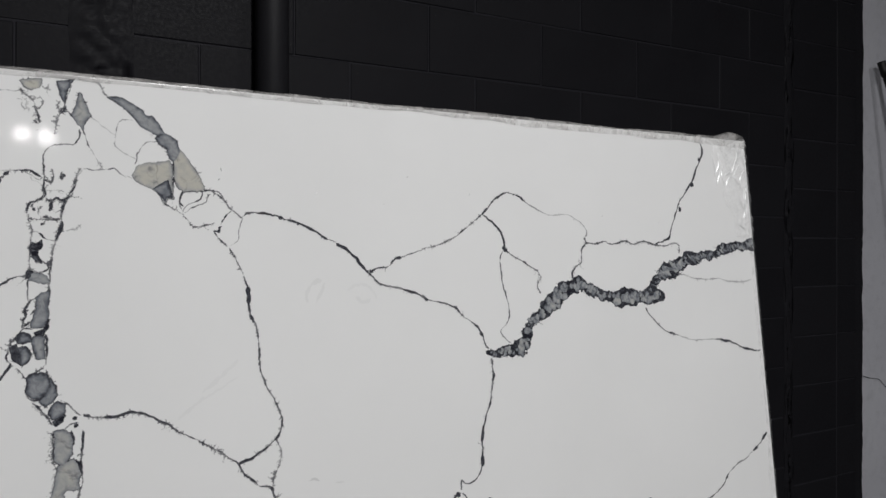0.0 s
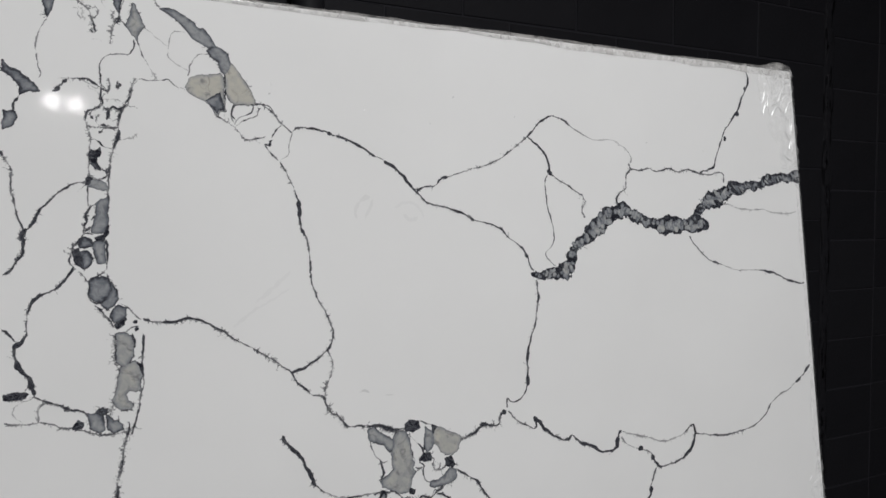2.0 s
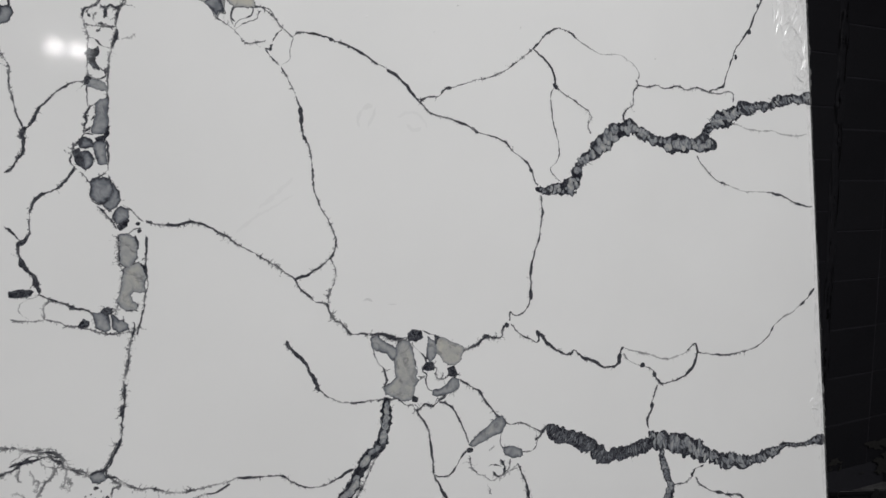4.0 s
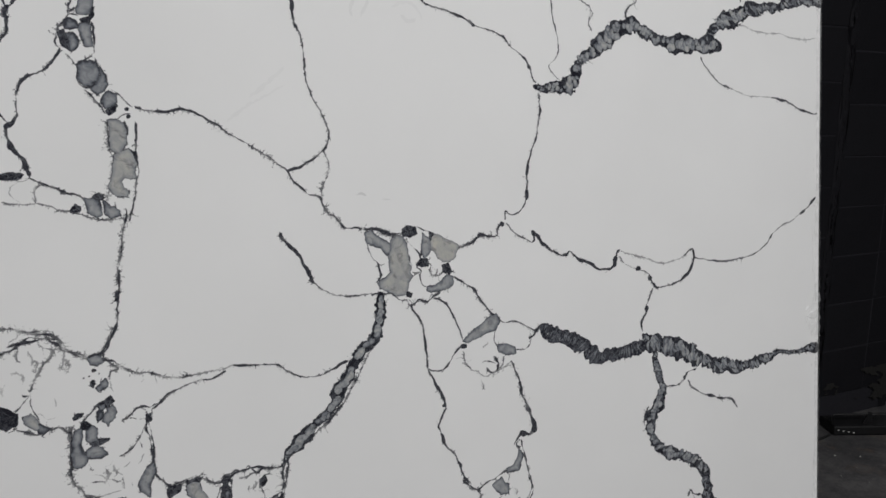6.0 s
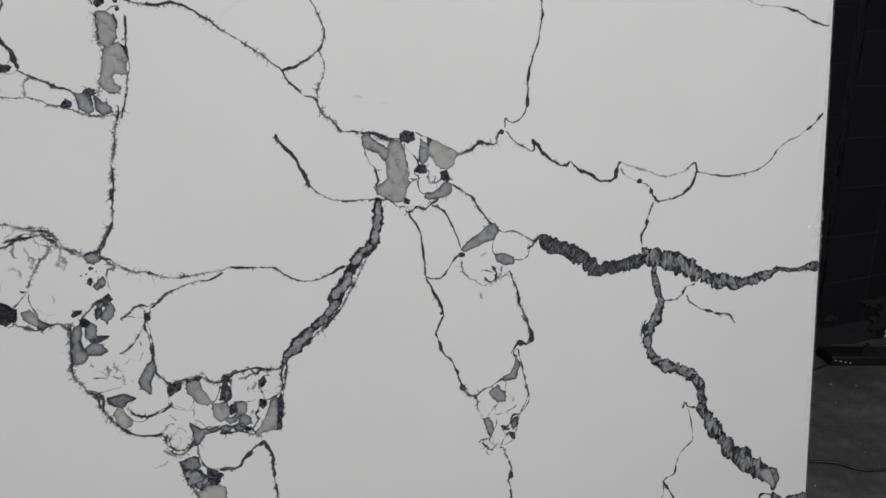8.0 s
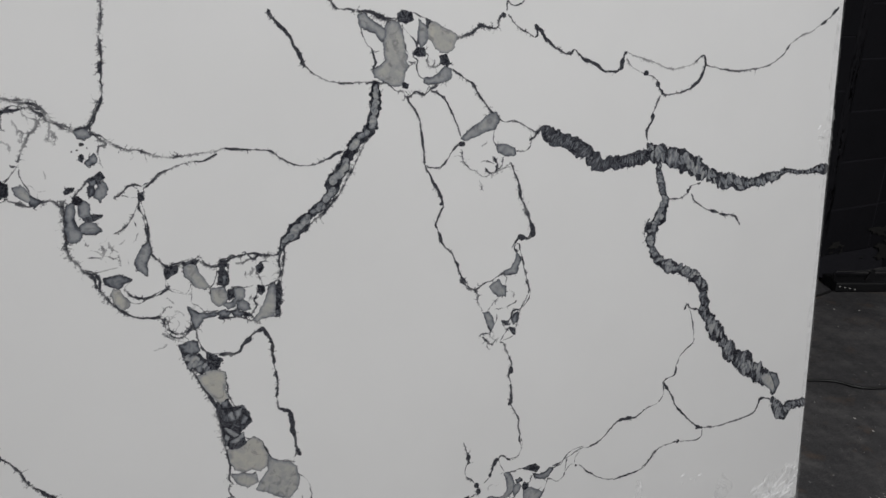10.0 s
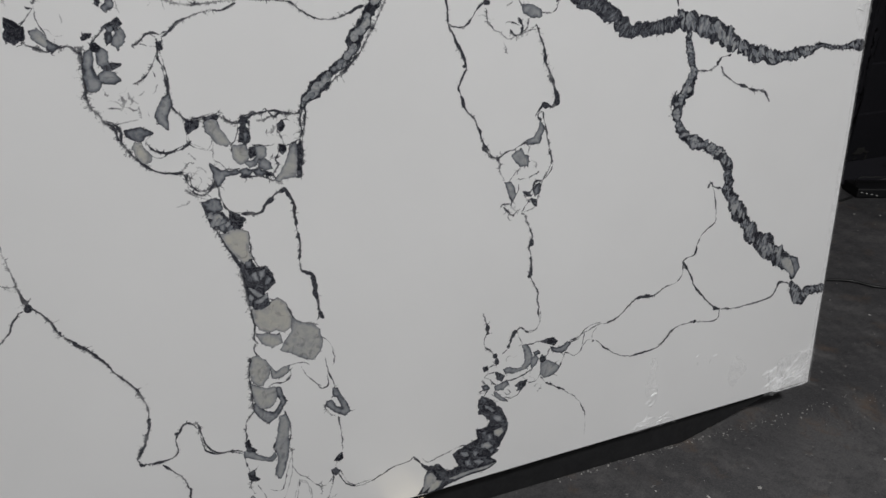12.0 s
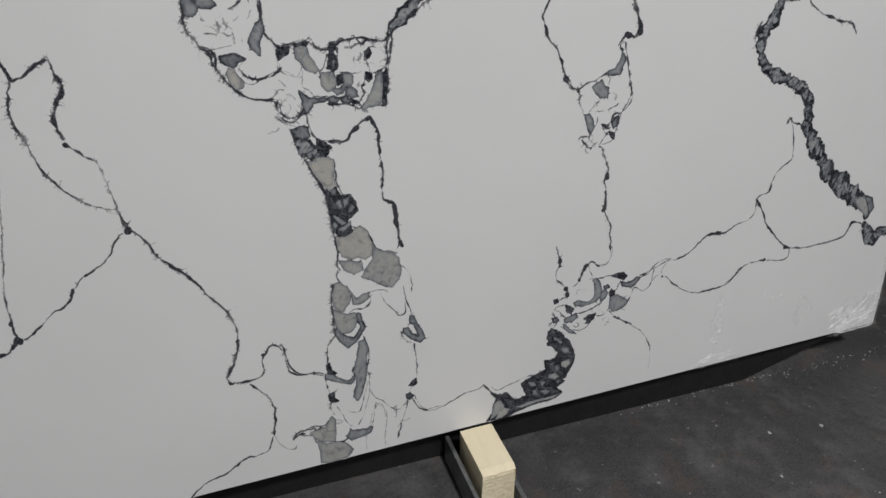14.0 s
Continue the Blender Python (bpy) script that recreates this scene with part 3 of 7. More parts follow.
strand(1.02, [(-106.7, 145.9), (-105.4, 145.7), (-104.6, 145.4), (-103.9, 144.0), (-103.1, 143.2), (-102.1, 142.3), (-101.6, 142.1)], 1, 0.3)
strand(1.49, [(-101.6, 142.2), (-100.8, 142.8), (-98.8, 142.8), (-96.7, 142.3), (-93.8, 141.4), (-91.7, 140.5), (-90.1, 139.5), (-88.3, 138.6)], 1, 0.2)
knot(-96.5, 142.2, 3.3)
knot(-93.8, 141.4, 2.5)
strand(2.28, [(-88.3, 138.6), (-86.6, 137.5), (-85.3, 136.3), (-84.0, 134.7), (-83.4, 134.1)], 1, 0.3)
strand(2.18, [(-83.4, 134.1), (-82.3, 133.0), (-80.9, 132.2), (-78.6, 131.8), (-76.2, 131.0), (-73.8, 129.8)], 1, 0.4)
strand(1.65, [(-73.8, 129.8), (-71.3, 129.2), (-69.1, 128.4), (-67.9, 127.1), (-65.9, 125.7), (-64.7, 124.3), (-64.0, 122.4), (-63.3, 121.5)], 1, 0.3)
knot(-64.7, 124.1, 3.4)
strand(1.33, [(-83.4, 134.1), (-82.2, 134.8), (-80.3, 135.0), (-79.0, 136.2), (-76.8, 136.8), (-73.8, 137.8), (-70.8, 138.6), (-68.6, 139.7), (-67.0, 140.7), (-65.3, 141.9), (-64.2, 142.7), (-63.4, 143.4)], 1, 0.4)
knot(-78.5, 136.4, 2.8)
strand(1.87, [(-63.4, 143.4), (-61.9, 144.9), (-60.1, 146.4), (-58.6, 147.0), (-56.7, 146.9), (-55.1, 145.9)])
strand(0.99, [(-55.1, 145.9), (-52.8, 144.6), (-50.0, 143.5), (-46.9, 143.8), (-45.1, 143.3), (-43.3, 142.2), (-42.2, 140.8), (-42.5, 139.8)], 0.6)
strand(1.64, [(-63.4, 143.4), (-61.5, 142.1), (-60.2, 140.7), (-59.5, 139.1), (-59.4, 137.7)])
knot(-59.4, 137.7, 4.1)
strand(1.77, [(-59.4, 137.7), (-58.2, 136.7), (-56.4, 135.8), (-54.7, 134.9), (-53.1, 133.9)], 1, 0.4)
strand(1.17, [(-53.1, 133.9), (-52.6, 132.8), (-53.3, 131.5), (-52.8, 130.1)], 0.8, 0.8)
strand(1.12, [(-59.4, 137.7), (-60.4, 136.2), (-60.3, 133.4), (-60.1, 131.6), (-59.5, 129.2), (-59.3, 126.9), (-59.9, 125.5), (-61.1, 124.3), (-60.1, 123.0), (-59.1, 122.2)])
strand(1.34, [(-43.0, 140.0), (-42.6, 138.8), (-43.5, 137.5), (-43.9, 135.5), (-45.2, 134.5), (-45.9, 133.5), (-45.7, 132.0)], 0.9, 0.6)
strand(1.68, [(-42.6, 138.8), (-40.5, 138.6), (-38.5, 139.1), (-36.6, 138.5), (-33.9, 139.2), (-32.0, 138.6), (-29.2, 139.1), (-27.1, 138.6), (-24.3, 138.2), (-22.1, 138.8), (-20.7, 138.5), (-20.6, 136.9)], 0.9, 0.5)
strand(2.32, [(-26.4, 138.6), (-24.2, 139.2), (-22.7, 140.1), (-21.8, 142.3), (-20.7, 144.5), (-19.2, 147.0), (-17.4, 149.0), (-15.3, 151.3), (-14.4, 153.1), (-12.9, 155.4), (-12.2, 157.2), (-12.8, 158.8)])
knot(-19.6, 145.3, 4.5)
knot(-15.7, 150.2, 5.2)
knot(-13.2, 155.4, 4.0)
band(0.5, [(-63.5, 121.2, 6.9), (-61.9, 120.8, 10.0), (-59.7, 121.1, 13.1), (-57.5, 121.5, 15.3), (-56.2, 122.6, 12.4), (-55.8, 124.5, 12.4), (-54.3, 125.8, 13.6), (-51.8, 127.7, 14.9), (-49.3, 129.6, 17.2), (-46.8, 130.9, 17.5), (-44.9, 131.5, 15.5), (-41.8, 130.5, 12.4), (-38.1, 129.2, 14.9), (-34.9, 128.8, 17.4), (-31.5, 128.9, 15.4), (-28.1, 129.1, 16.9), (-26.0, 128.7, 12.2)])
band(0.4, [(-27.9, 130.8, 10.9), (-25.6, 132.6, 14.7), (-22.6, 134.2, 18.7), (-18.8, 135.5, 16.5), (-15.0, 136.2, 13.0), (-11.1, 136.7, 11.9), (-7.0, 138.0, 13.5), (-3.0, 138.3, 12.4), (0.2, 138.5, 15.4)], "leaf")
strand(1.93, [(-30.0, 126.8), (-28.9, 125.3), (-27.2, 123.7), (-25.3, 122.4), (-23.2, 121.7)], 0.9, 0.4)
strand(1.26, [(-23.2, 121.7), (-19.0, 120.5), (-15.3, 120.4), (-13.0, 120.2)], 0.6)
strand(2.25, [(-13.0, 120.2), (-10.7, 119.9), (-8.4, 119.3), (-5.4, 118.1), (-2.3, 117.4), (-0.8, 117.4)], 0.9, 0.3)
strand(1.18, [(-21.3, 133.1), (-19.1, 132.6), (-17.0, 132.0), (-14.0, 131.8), (-10.9, 131.9), (-7.8, 131.3), (-4.6, 131.1), (-1.3, 131.5)], 0.5, 0.6)
strand(1.57, [(-103.5, 137.9), (-102.9, 136.7), (-102.1, 135.2), (-101.5, 133.6), (-101.1, 132.0)], 1, 0.2)
strand(2.84, [(-101.1, 132.4), (-101.0, 130.0), (-100.6, 128.1)], 1, 0.2)
strand(1.58, [(-100.7, 128.5), (-100.1, 126.9), (-99.8, 124.9), (-99.8, 123.7)], 1, 0.3)
strand(2.68, [(-99.8, 124.1), (-99.8, 122.5), (-99.7, 121.8)])
strand(1.58, [(-99.8, 121.9), (-99.6, 120.6), (-98.8, 118.6), (-97.9, 117.0), (-97.1, 115.3), (-96.9, 114.2)], 1, 0.5)
strand(1.87, [(-96.9, 114.2), (-97.2, 112.6), (-97.9, 111.7), (-99.1, 110.8), (-100.7, 109.8), (-101.9, 109.4), (-102.9, 109.1)], 1, 0.5)
strand(0.95, [(-97.9, 111.7), (-97.2, 110.3), (-97.2, 109.1), (-97.7, 107.6), (-98.3, 106.5), (-98.4, 105.4)], 1, 0.8)
strand(1.43, [(-121.2, 117.3), (-119.9, 117.0), (-117.9, 116.8), (-116.6, 117.0), (-115.5, 117.1), (-114.2, 116.7), (-112.8, 115.9), (-111.0, 114.7), (-109.6, 113.7), (-107.5, 112.4), (-105.7, 111.3), (-104.2, 110.0), (-102.9, 109.1)], 1, 0.9)
strand(1.39, [(-102.9, 109.1), (-102.4, 108.0), (-101.2, 106.8), (-100.1, 105.8), (-98.5, 105.4)], 1, 0.3)
strand(2.82, [(-98.5, 105.5), (-98.2, 104.2), (-97.6, 103.1), (-97.0, 102.7)], 1, 1)
strand(1.58, [(-97.0, 102.9), (-96.4, 102.3), (-95.7, 101.2), (-95.3, 100.7)], 1, 1.2)
strand(1.77, [(-63.1, 120.1), (-62.9, 117.8), (-63.2, 115.6), (-63.9, 112.9), (-64.8, 110.7)], 1, 0.6)
strand(2.70, [(-64.5, 111.4), (-65.5, 108.6), (-65.7, 105.9), (-65.8, 103.7)], 1, 0.2)
strand(1.70, [(-65.8, 103.9), (-66.4, 102.5), (-67.5, 101.6), (-69.0, 101.5), (-69.6, 102.0), (-69.8, 100.7)])
vein_group("centre")
strand(2.47, [(-104.3, 100.8), (-104.0, 99.9), (-102.9, 98.7), (-101.8, 97.1), (-100.8, 95.0), (-100.1, 93.6)], 1, 0.4)
strand(0.97, [(-100.1, 93.6), (-98.9, 92.5), (-97.4, 91.7), (-95.3, 91.2), (-93.3, 91.2), (-91.6, 91.2)], 0.9, 0.3)
strand(2.13, [(-96.4, 102.2), (-95.6, 101.0), (-94.0, 100.8), (-92.8, 100.5), (-91.5, 100.6), (-89.8, 100.1), (-87.7, 99.4), (-86.7, 99.6)], 1, 1.2)
strand(1.55, [(-78.1, 96.9), (-76.9, 97.1), (-75.5, 97.6), (-74.0, 98.6), (-72.6, 98.3), (-71.3, 98.4), (-71.0, 99.6), (-70.2, 100.1)], 1, 1.2)
knot(-70.2, 100.0, 3.7)
clast(0.58, [(-88.6, 98.6), (-87.7, 99.2), (-86.7, 99.1), (-86.4, 97.6), (-86.3, 96.0), (-86.0, 94.3), (-85.5, 93.2), (-86.3, 92.1), (-86.7, 90.6), (-87.7, 90.5), (-89.0, 91.2), (-90.5, 91.9), (-90.8, 92.6), (-89.7, 93.4), (-88.7, 93.7), (-89.0, 95.4), (-88.7, 97.0)])
strand(1.30, [(-92.0, 91.1), (-90.9, 91.2), (-89.0, 91.0), (-87.7, 90.0), (-86.6, 89.8), (-86.0, 88.9), (-84.6, 89.6), (-83.3, 89.3), (-82.4, 89.8), (-80.9, 90.8), (-79.1, 91.2)], 1, 0.9)
band(0.55, [(-90.6, 91.0, 7.6), (-90.6, 89.3, 10.1), (-90.8, 87.7, 9.3), (-91.1, 86.1, 9.3), (-92.1, 84.5, 10.1), (-93.7, 83.0, 10.0), (-95.0, 81.6, 10.8), (-96.2, 79.7, 12.4), (-97.3, 77.8, 13.2), (-98.2, 76.2, 11.5), (-99.5, 74.8, 9.8), (-100.8, 73.8, 9.8), (-102.1, 72.4, 12.1), (-103.4, 71.5, 12.1), (-104.8, 70.4, 7.2), (-105.5, 69.3, 4.0)], "beads")
strand(1.2, [(-91.2, 84.9), (-92.4, 83.0), (-93.9, 80.6), (-95.3, 78.3), (-96.7, 76.2), (-98.5, 74.3), (-100.4, 72.8), (-102.4, 71.2)], 1, 2)
strand(1.76, [(-86.0, 88.9), (-85.2, 87.5), (-84.3, 86.2), (-84.0, 84.4), (-83.9, 82.3), (-83.6, 80.1), (-83.7, 79.1)], 1, 0.4)
strand(1.72, [(-83.7, 79.1), (-82.4, 78.6), (-81.0, 78.7), (-80.0, 79.8), (-79.0, 81.0), (-77.7, 81.8)])
strand(2.71, [(-83.7, 79.1), (-82.9, 77.4), (-82.0, 75.7), (-81.2, 74.1), (-80.9, 72.7)], 1, 0.4)
strand(1.83, [(-80.9, 72.7), (-81.8, 71.1), (-82.3, 70.1), (-82.0, 68.9)], 1, 0.5)
strand(2.43, [(-82.0, 68.9), (-81.2, 66.9), (-79.6, 64.9), (-78.8, 62.9), (-78.3, 61.4), (-77.2, 59.8)], 1, 0.3)
knot(-81.2, 73.2, 3.6)
strand(1.71, [(-82.4, 89.8), (-81.0, 89.2), (-79.7, 87.8), (-78.8, 86.0), (-78.2, 84.2), (-77.8, 82.8)], 1, 0.3)
strand(1.38, [(-78.7, 92.6), (-77.2, 91.5), (-75.5, 90.3), (-74.4, 88.6), (-73.0, 86.7), (-71.7, 85.7)], 1, 0.5)
clast(0.45, [(-77.7, 82.6), (-76.5, 83.6), (-74.5, 84.7), (-73.0, 85.8), (-71.7, 86.1), (-71.3, 84.8), (-72.1, 83.5), (-73.8, 83.4), (-75.6, 82.6), (-77.0, 82.2)])
knot(-77.5, 81.5, 5.5)
strand(0.94, [(-77.6, 80.9), (-77.4, 79.3), (-76.5, 78.1), (-75.3, 77.4), (-74.0, 76.6), (-72.3, 77.0), (-70.8, 77.5), (-69.3, 77.7)], 0.9, 0.6)
strand(1.26, [(-71.7, 85.7), (-70.5, 84.7), (-69.0, 84.7), (-67.5, 84.2), (-66.0, 83.3), (-65.0, 82.7), (-63.9, 83.5)], 1, 0.8)
strand(1.07, [(-66.0, 83.3), (-65.7, 81.4), (-66.6, 80.1), (-68.2, 80.1), (-69.2, 80.5)], 0.9)
strand(1.32, [(-72.1, 83.5), (-72.4, 82.2), (-71.7, 81.0)])
clast(0.4, [(-71.7, 81.2), (-70.2, 81.2), (-68.7, 80.4), (-68.5, 79.5), (-70.2, 79.4), (-71.5, 80.1)])
strand(1.90, [(-72.5, 79.5), (-71.8, 78.5), (-72.0, 77.2)], 1, 0.6)
strand(1.43, [(-70.7, 79.3), (-71.0, 78.0), (-72.8, 77.0), (-73.8, 77.9)], 0.9, 0.6)
strand(1.13, [(-74.5, 78.9), (-73.2, 78.9), (-72.3, 78.3)], 0.9)
strand(2.54, [(-69.4, 78.4), (-68.8, 76.8), (-68.0, 74.8), (-67.7, 72.9), (-66.9, 70.9)], 1, 0.8)
strand(4.49, [(-66.9, 70.9), (-66.1, 68.9), (-65.6, 67.4), (-65.7, 66.3)], 1, 0.8)
strand(3.99, [(-65.7, 66.5), (-66.5, 65.9), (-68.1, 66.5)], 1, 0.5)
strand(1.78, [(-68.1, 66.5), (-68.6, 65.6), (-69.4, 64.8)])
band(0.15, [(-63.6, 83.4, 5.9), (-62.5, 82.4, 13.9), (-60.7, 81.3, 14.1), (-58.6, 80.4, 14.3), (-56.4, 79.4, 15.5), (-54.2, 77.7, 16.7), (-52.5, 76.8, 14.8), (-50.1, 76.7, 15.0), (-47.8, 76.6, 15.2), (-45.4, 77.1, 15.3), (-43.7, 77.6, 12.1)], "feather")
strand(1.47, [(-63.7, 83.5), (-65.0, 82.2), (-66.0, 81.5)], 1, 0.8)
vein_group("right_bands")
band(0.35, [(-43.2, 79.3, 7.7), (-41.1, 77.7, 19.0), (-38.0, 76.9, 19.3), (-34.8, 75.7, 19.6), (-32.2, 74.2, 16.4), (-28.8, 72.7, 15.5), (-25.4, 71.4, 18.2), (-22.7, 71.0, 16.0), (-19.1, 70.8, 12.5), (-15.5, 71.2, 14.0), (-12.6, 71.7, 10.3), (-10.6, 72.2, 5.2), (-7.3, 71.6, 4.6), (-4.2, 71.7, 6.7), (-1.0, 71.8, 14.9)], "leaf")
strand(1.80, [(-69.5, 100.1), (-68.6, 98.9), (-67.1, 97.9), (-65.1, 96.9)], 1, 0.4)
strand(2.41, [(-65.1, 96.9), (-64.6, 97.2), (-64.8, 98.5), (-64.0, 97.8), (-63.2, 96.6)], 1, 0.4)
strand(3.16, [(-63.2, 96.6), (-62.0, 95.7), (-60.4, 94.7), (-58.8, 94.3), (-58.0, 94.9)], 1, 0.5)
strand(2.66, [(-58.0, 94.9), (-56.6, 93.7), (-54.4, 92.8), (-52.2, 91.6), (-49.9, 91.3)], 1, 0.5)
strand(4.21, [(-49.9, 91.3), (-49.1, 92.0), (-48.7, 93.9), (-48.0, 94.3)])
strand(1.10, [(-48.0, 94.3), (-46.4, 93.7), (-42.8, 92.7), (-39.1, 91.5), (-35.4, 92.0), (-33.4, 92.6)], 0.6, 0.4)
strand(2.49, [(-34.1, 92.4), (-32.2, 93.5), (-31.9, 92.2), (-32.2, 90.7), (-33.5, 89.0), (-36.0, 87.8), (-39.2, 87.3), (-41.0, 87.7)], 1, 0.3)
strand(1.18, [(-48.1, 93.3), (-47.0, 92.0), (-44.6, 91.0), (-42.2, 90.0), (-41.4, 89.0)], 0.8, 0.4)
knot(-44.3, 90.8, 5.4)
strand(3.30, [(-41.9, 89.7), (-41.3, 88.5), (-40.6, 87.4)], 1, 0.8)
strand(1.42, [(-31.9, 91.9), (-28.9, 91.3), (-24.8, 90.7), (-20.7, 90.9), (-17.2, 91.5)], 0.8, 0.3)
strand(1.98, [(-17.2, 91.5), (-14.3, 93.1), (-12.5, 95.1)], 0.9)
strand(1.27, [(-12.5, 95.1), (-10.0, 96.4), (-7.8, 97.0), (-5.5, 98.3)], 0.6)
strand(2.59, [(-5.5, 98.3), (-3.3, 99.5), (-1.1, 101.2)], 0.9)
strand(1.87, [(-41.0, 87.5), (-41.9, 85.6), (-42.6, 84.2), (-42.3, 83.6), (-43.5, 81.8), (-43.5, 80.0)], 1, 0.5)
knot(-42.5, 84.0, 4.4)
band(0.3, [(-40.7, 76.0, 7.9), (-40.5, 73.9, 7.9), (-39.9, 71.3, 9.1), (-39.3, 69.2, 10.3), (-39.9, 67.2, 12.6), (-41.2, 65.4, 14.8), (-41.9, 63.4, 14.8), (-41.6, 61.3, 9.1), (-40.6, 59.3, 11.5), (-38.7, 57.7, 12.8), (-35.5, 56.3, 13.0), (-32.2, 55.2, 13.3), (-30.2, 53.4, 12.2)])
strand(1.69, [(-42.3, 66.6), (-43.1, 65.2), (-43.3, 63.2)], 1, 2)
strand(1.63, [(-39.3, 69.7), (-37.4, 69.4), (-35.5, 69.6), (-34.2, 70.3), (-33.5, 71.4), (-31.5, 71.7)], 0.9, 0.6)
knot(-34.1, 70.5, 4.7)
strand(1.30, [(-33.5, 69.9), (-32.2, 68.3), (-29.5, 66.7)], 0.8)
strand(2.33, [(-29.5, 66.7), (-26.1, 65.6), (-23.3, 64.9), (-21.5, 63.1)], 0.9, 0.4)
vein_group("left_cluster")
strand(1.41, [(-138.4, 91.8), (-137.5, 91.5), (-136.1, 91.2), (-134.7, 90.5), (-133.3, 90.4), (-132.1, 89.9), (-131.3, 89.0), (-130.8, 88.0), (-129.6, 87.5), (-128.4, 86.6)], 0.9, 1.2)
strand(1.64, [(-138.7, 88.0), (-137.8, 88.5), (-136.6, 88.9), (-135.4, 89.5), (-134.2, 89.6), (-132.7, 89.8), (-131.8, 89.5)], 1, 0.8)
strand(1.61, [(-128.4, 86.5), (-127.4, 86.9), (-126.4, 87.8), (-126.0, 88.8), (-125.4, 89.9), (-125.0, 91.2), (-124.9, 92.7)], 1, 1.4)
strand(1.88, [(-124.9, 92.7), (-124.8, 94.1), (-124.6, 94.8)], 1, 0.8)
strand(1.14, [(-124.6, 94.4), (-124.5, 95.8), (-124.5, 97.6), (-124.0, 99.3), (-123.8, 101.0), (-123.3, 103.1), (-123.0, 104.2), (-123.0, 104.9)], 1, 1.8)
strand(0.93, [(-125.6, 85.6), (-124.4, 84.8), (-123.1, 84.1), (-121.8, 84.0), (-120.2, 83.2), (-118.2, 82.9), (-116.4, 83.0), (-114.6, 83.2), (-112.8, 83.3), (-111.7, 83.6)], 0.8, 0.8)
strand(1.44, [(-112.6, 82.9), (-114.3, 82.2), (-116.1, 82.1), (-118.3, 81.5), (-119.7, 80.9), (-120.8, 79.9), (-121.8, 79.3)], 1, 0.4)
strand(1.50, [(-111.7, 83.6), (-109.5, 83.2), (-106.9, 83.0), (-105.4, 82.5), (-104.3, 81.6), (-102.8, 80.8), (-101.2, 80.4), (-99.6, 80.5), (-98.0, 81.1), (-96.7, 81.8), (-95.9, 81.9)], 1, 0.4)
strand(1.34, [(-122.5, 79.1), (-122.5, 78.1), (-122.8, 76.9), (-122.4, 75.9), (-122.2, 74.0), (-122.2, 72.1), (-122.2, 70.2)], 1, 0.2)
strand(1.31, [(-134.2, 79.4), (-133.7, 78.8), (-132.5, 78.6), (-131.6, 78.2), (-131.4, 77.1), (-131.1, 76.0)], 1, 1.2)
strand(1.41, [(-130.2, 69.8), (-129.0, 69.2), (-128.5, 68.2), (-128.5, 66.7), (-127.7, 65.3), (-126.8, 64.2), (-125.7, 63.1), (-124.4, 62.4), (-122.7, 62.1), (-121.7, 61.7), (-121.5, 60.4)], 1, 1.6)
strand(1.15, [(-125.8, 66.6), (-125.0, 65.5), (-123.7, 64.9), (-122.3, 65.1), (-120.8, 65.7), (-120.4, 66.2)], 1, 0.6)
strand(1.48, [(-122.0, 72.2), (-122.0, 70.7), (-121.3, 69.8), (-120.6, 68.9), (-119.4, 68.6), (-117.9, 69.1), (-116.5, 69.2), (-115.5, 68.1), (-114.1, 67.9), (-113.3, 68.2), (-112.1, 68.9), (-110.6, 69.1), (-109.5, 69.2), (-108.0, 68.8), (-106.5, 68.4), (-105.7, 68.8), (-105.2, 70.1)], 1, 0.9)
strand(1.58, [(-105.2, 70.1), (-105.2, 68.1), (-105.6, 66.1), (-105.9, 64.6), (-106.1, 62.6), (-106.5, 59.7)], 1, 1.4)
clast(0.3, [(-118.4, 62.7), (-117.5, 62.1), (-116.6, 61.4), (-117.0, 60.5), (-117.8, 59.8), (-118.1, 61.0)])
strand(1.12, [(-121.5, 60.4), (-120.6, 59.7), (-119.5, 59.3), (-118.6, 59.7), (-118.1, 60.6)], 1, 0.4)
strand(0.90, [(-122.0, 59.9), (-121.0, 58.9), (-119.7, 58.2), (-119.0, 58.0)], 0.8, 0.5)
vein_group("lower_left")
clast(0.3, [(-120.1, 57.7), (-119.0, 58.1), (-117.8, 57.8), (-117.7, 56.5), (-118.7, 56.1), (-119.7, 56.6)])
band(0.2, [(-119.4, 56.3, 8.4), (-118.6, 55.1, 11.6), (-117.2, 54.4, 14.0), (-116.1, 54.6, 11.0), (-115.2, 54.7, 6.3)])
clast(0.82, [(-118.4, 52.9), (-116.6, 53.0), (-115.0, 52.5), (-114.8, 51.4), (-115.1, 49.9), (-114.6, 48.8), (-115.7, 48.2), (-116.6, 49.2), (-117.5, 50.7)])
strand(1.59, [(-120.2, 57.8), (-119.7, 56.1), (-119.1, 54.3), (-118.4, 52.5), (-117.5, 50.4), (-116.7, 48.5), (-116.1, 46.5), (-115.9, 44.3), (-115.9, 42.1)], 1, 1.4)
strand(3.18, [(-115.2, 55.5), (-112.9, 55.3), (-111.7, 56.4), (-110.4, 57.6), (-109.1, 58.2)], 1, 0.4)
strand(1.08, [(-117.8, 60.0), (-117.7, 58.2), (-117.0, 56.4), (-115.2, 55.5)], 0.8)
strand(2.61, [(-109.1, 58.5), (-108.6, 57.5), (-108.0, 55.8), (-108.0, 54.1), (-107.9, 51.9)], 1, 0.4)
strand(2.18, [(-107.9, 51.9), (-107.8, 49.2), (-108.1, 47.1)], 1, 0.3)
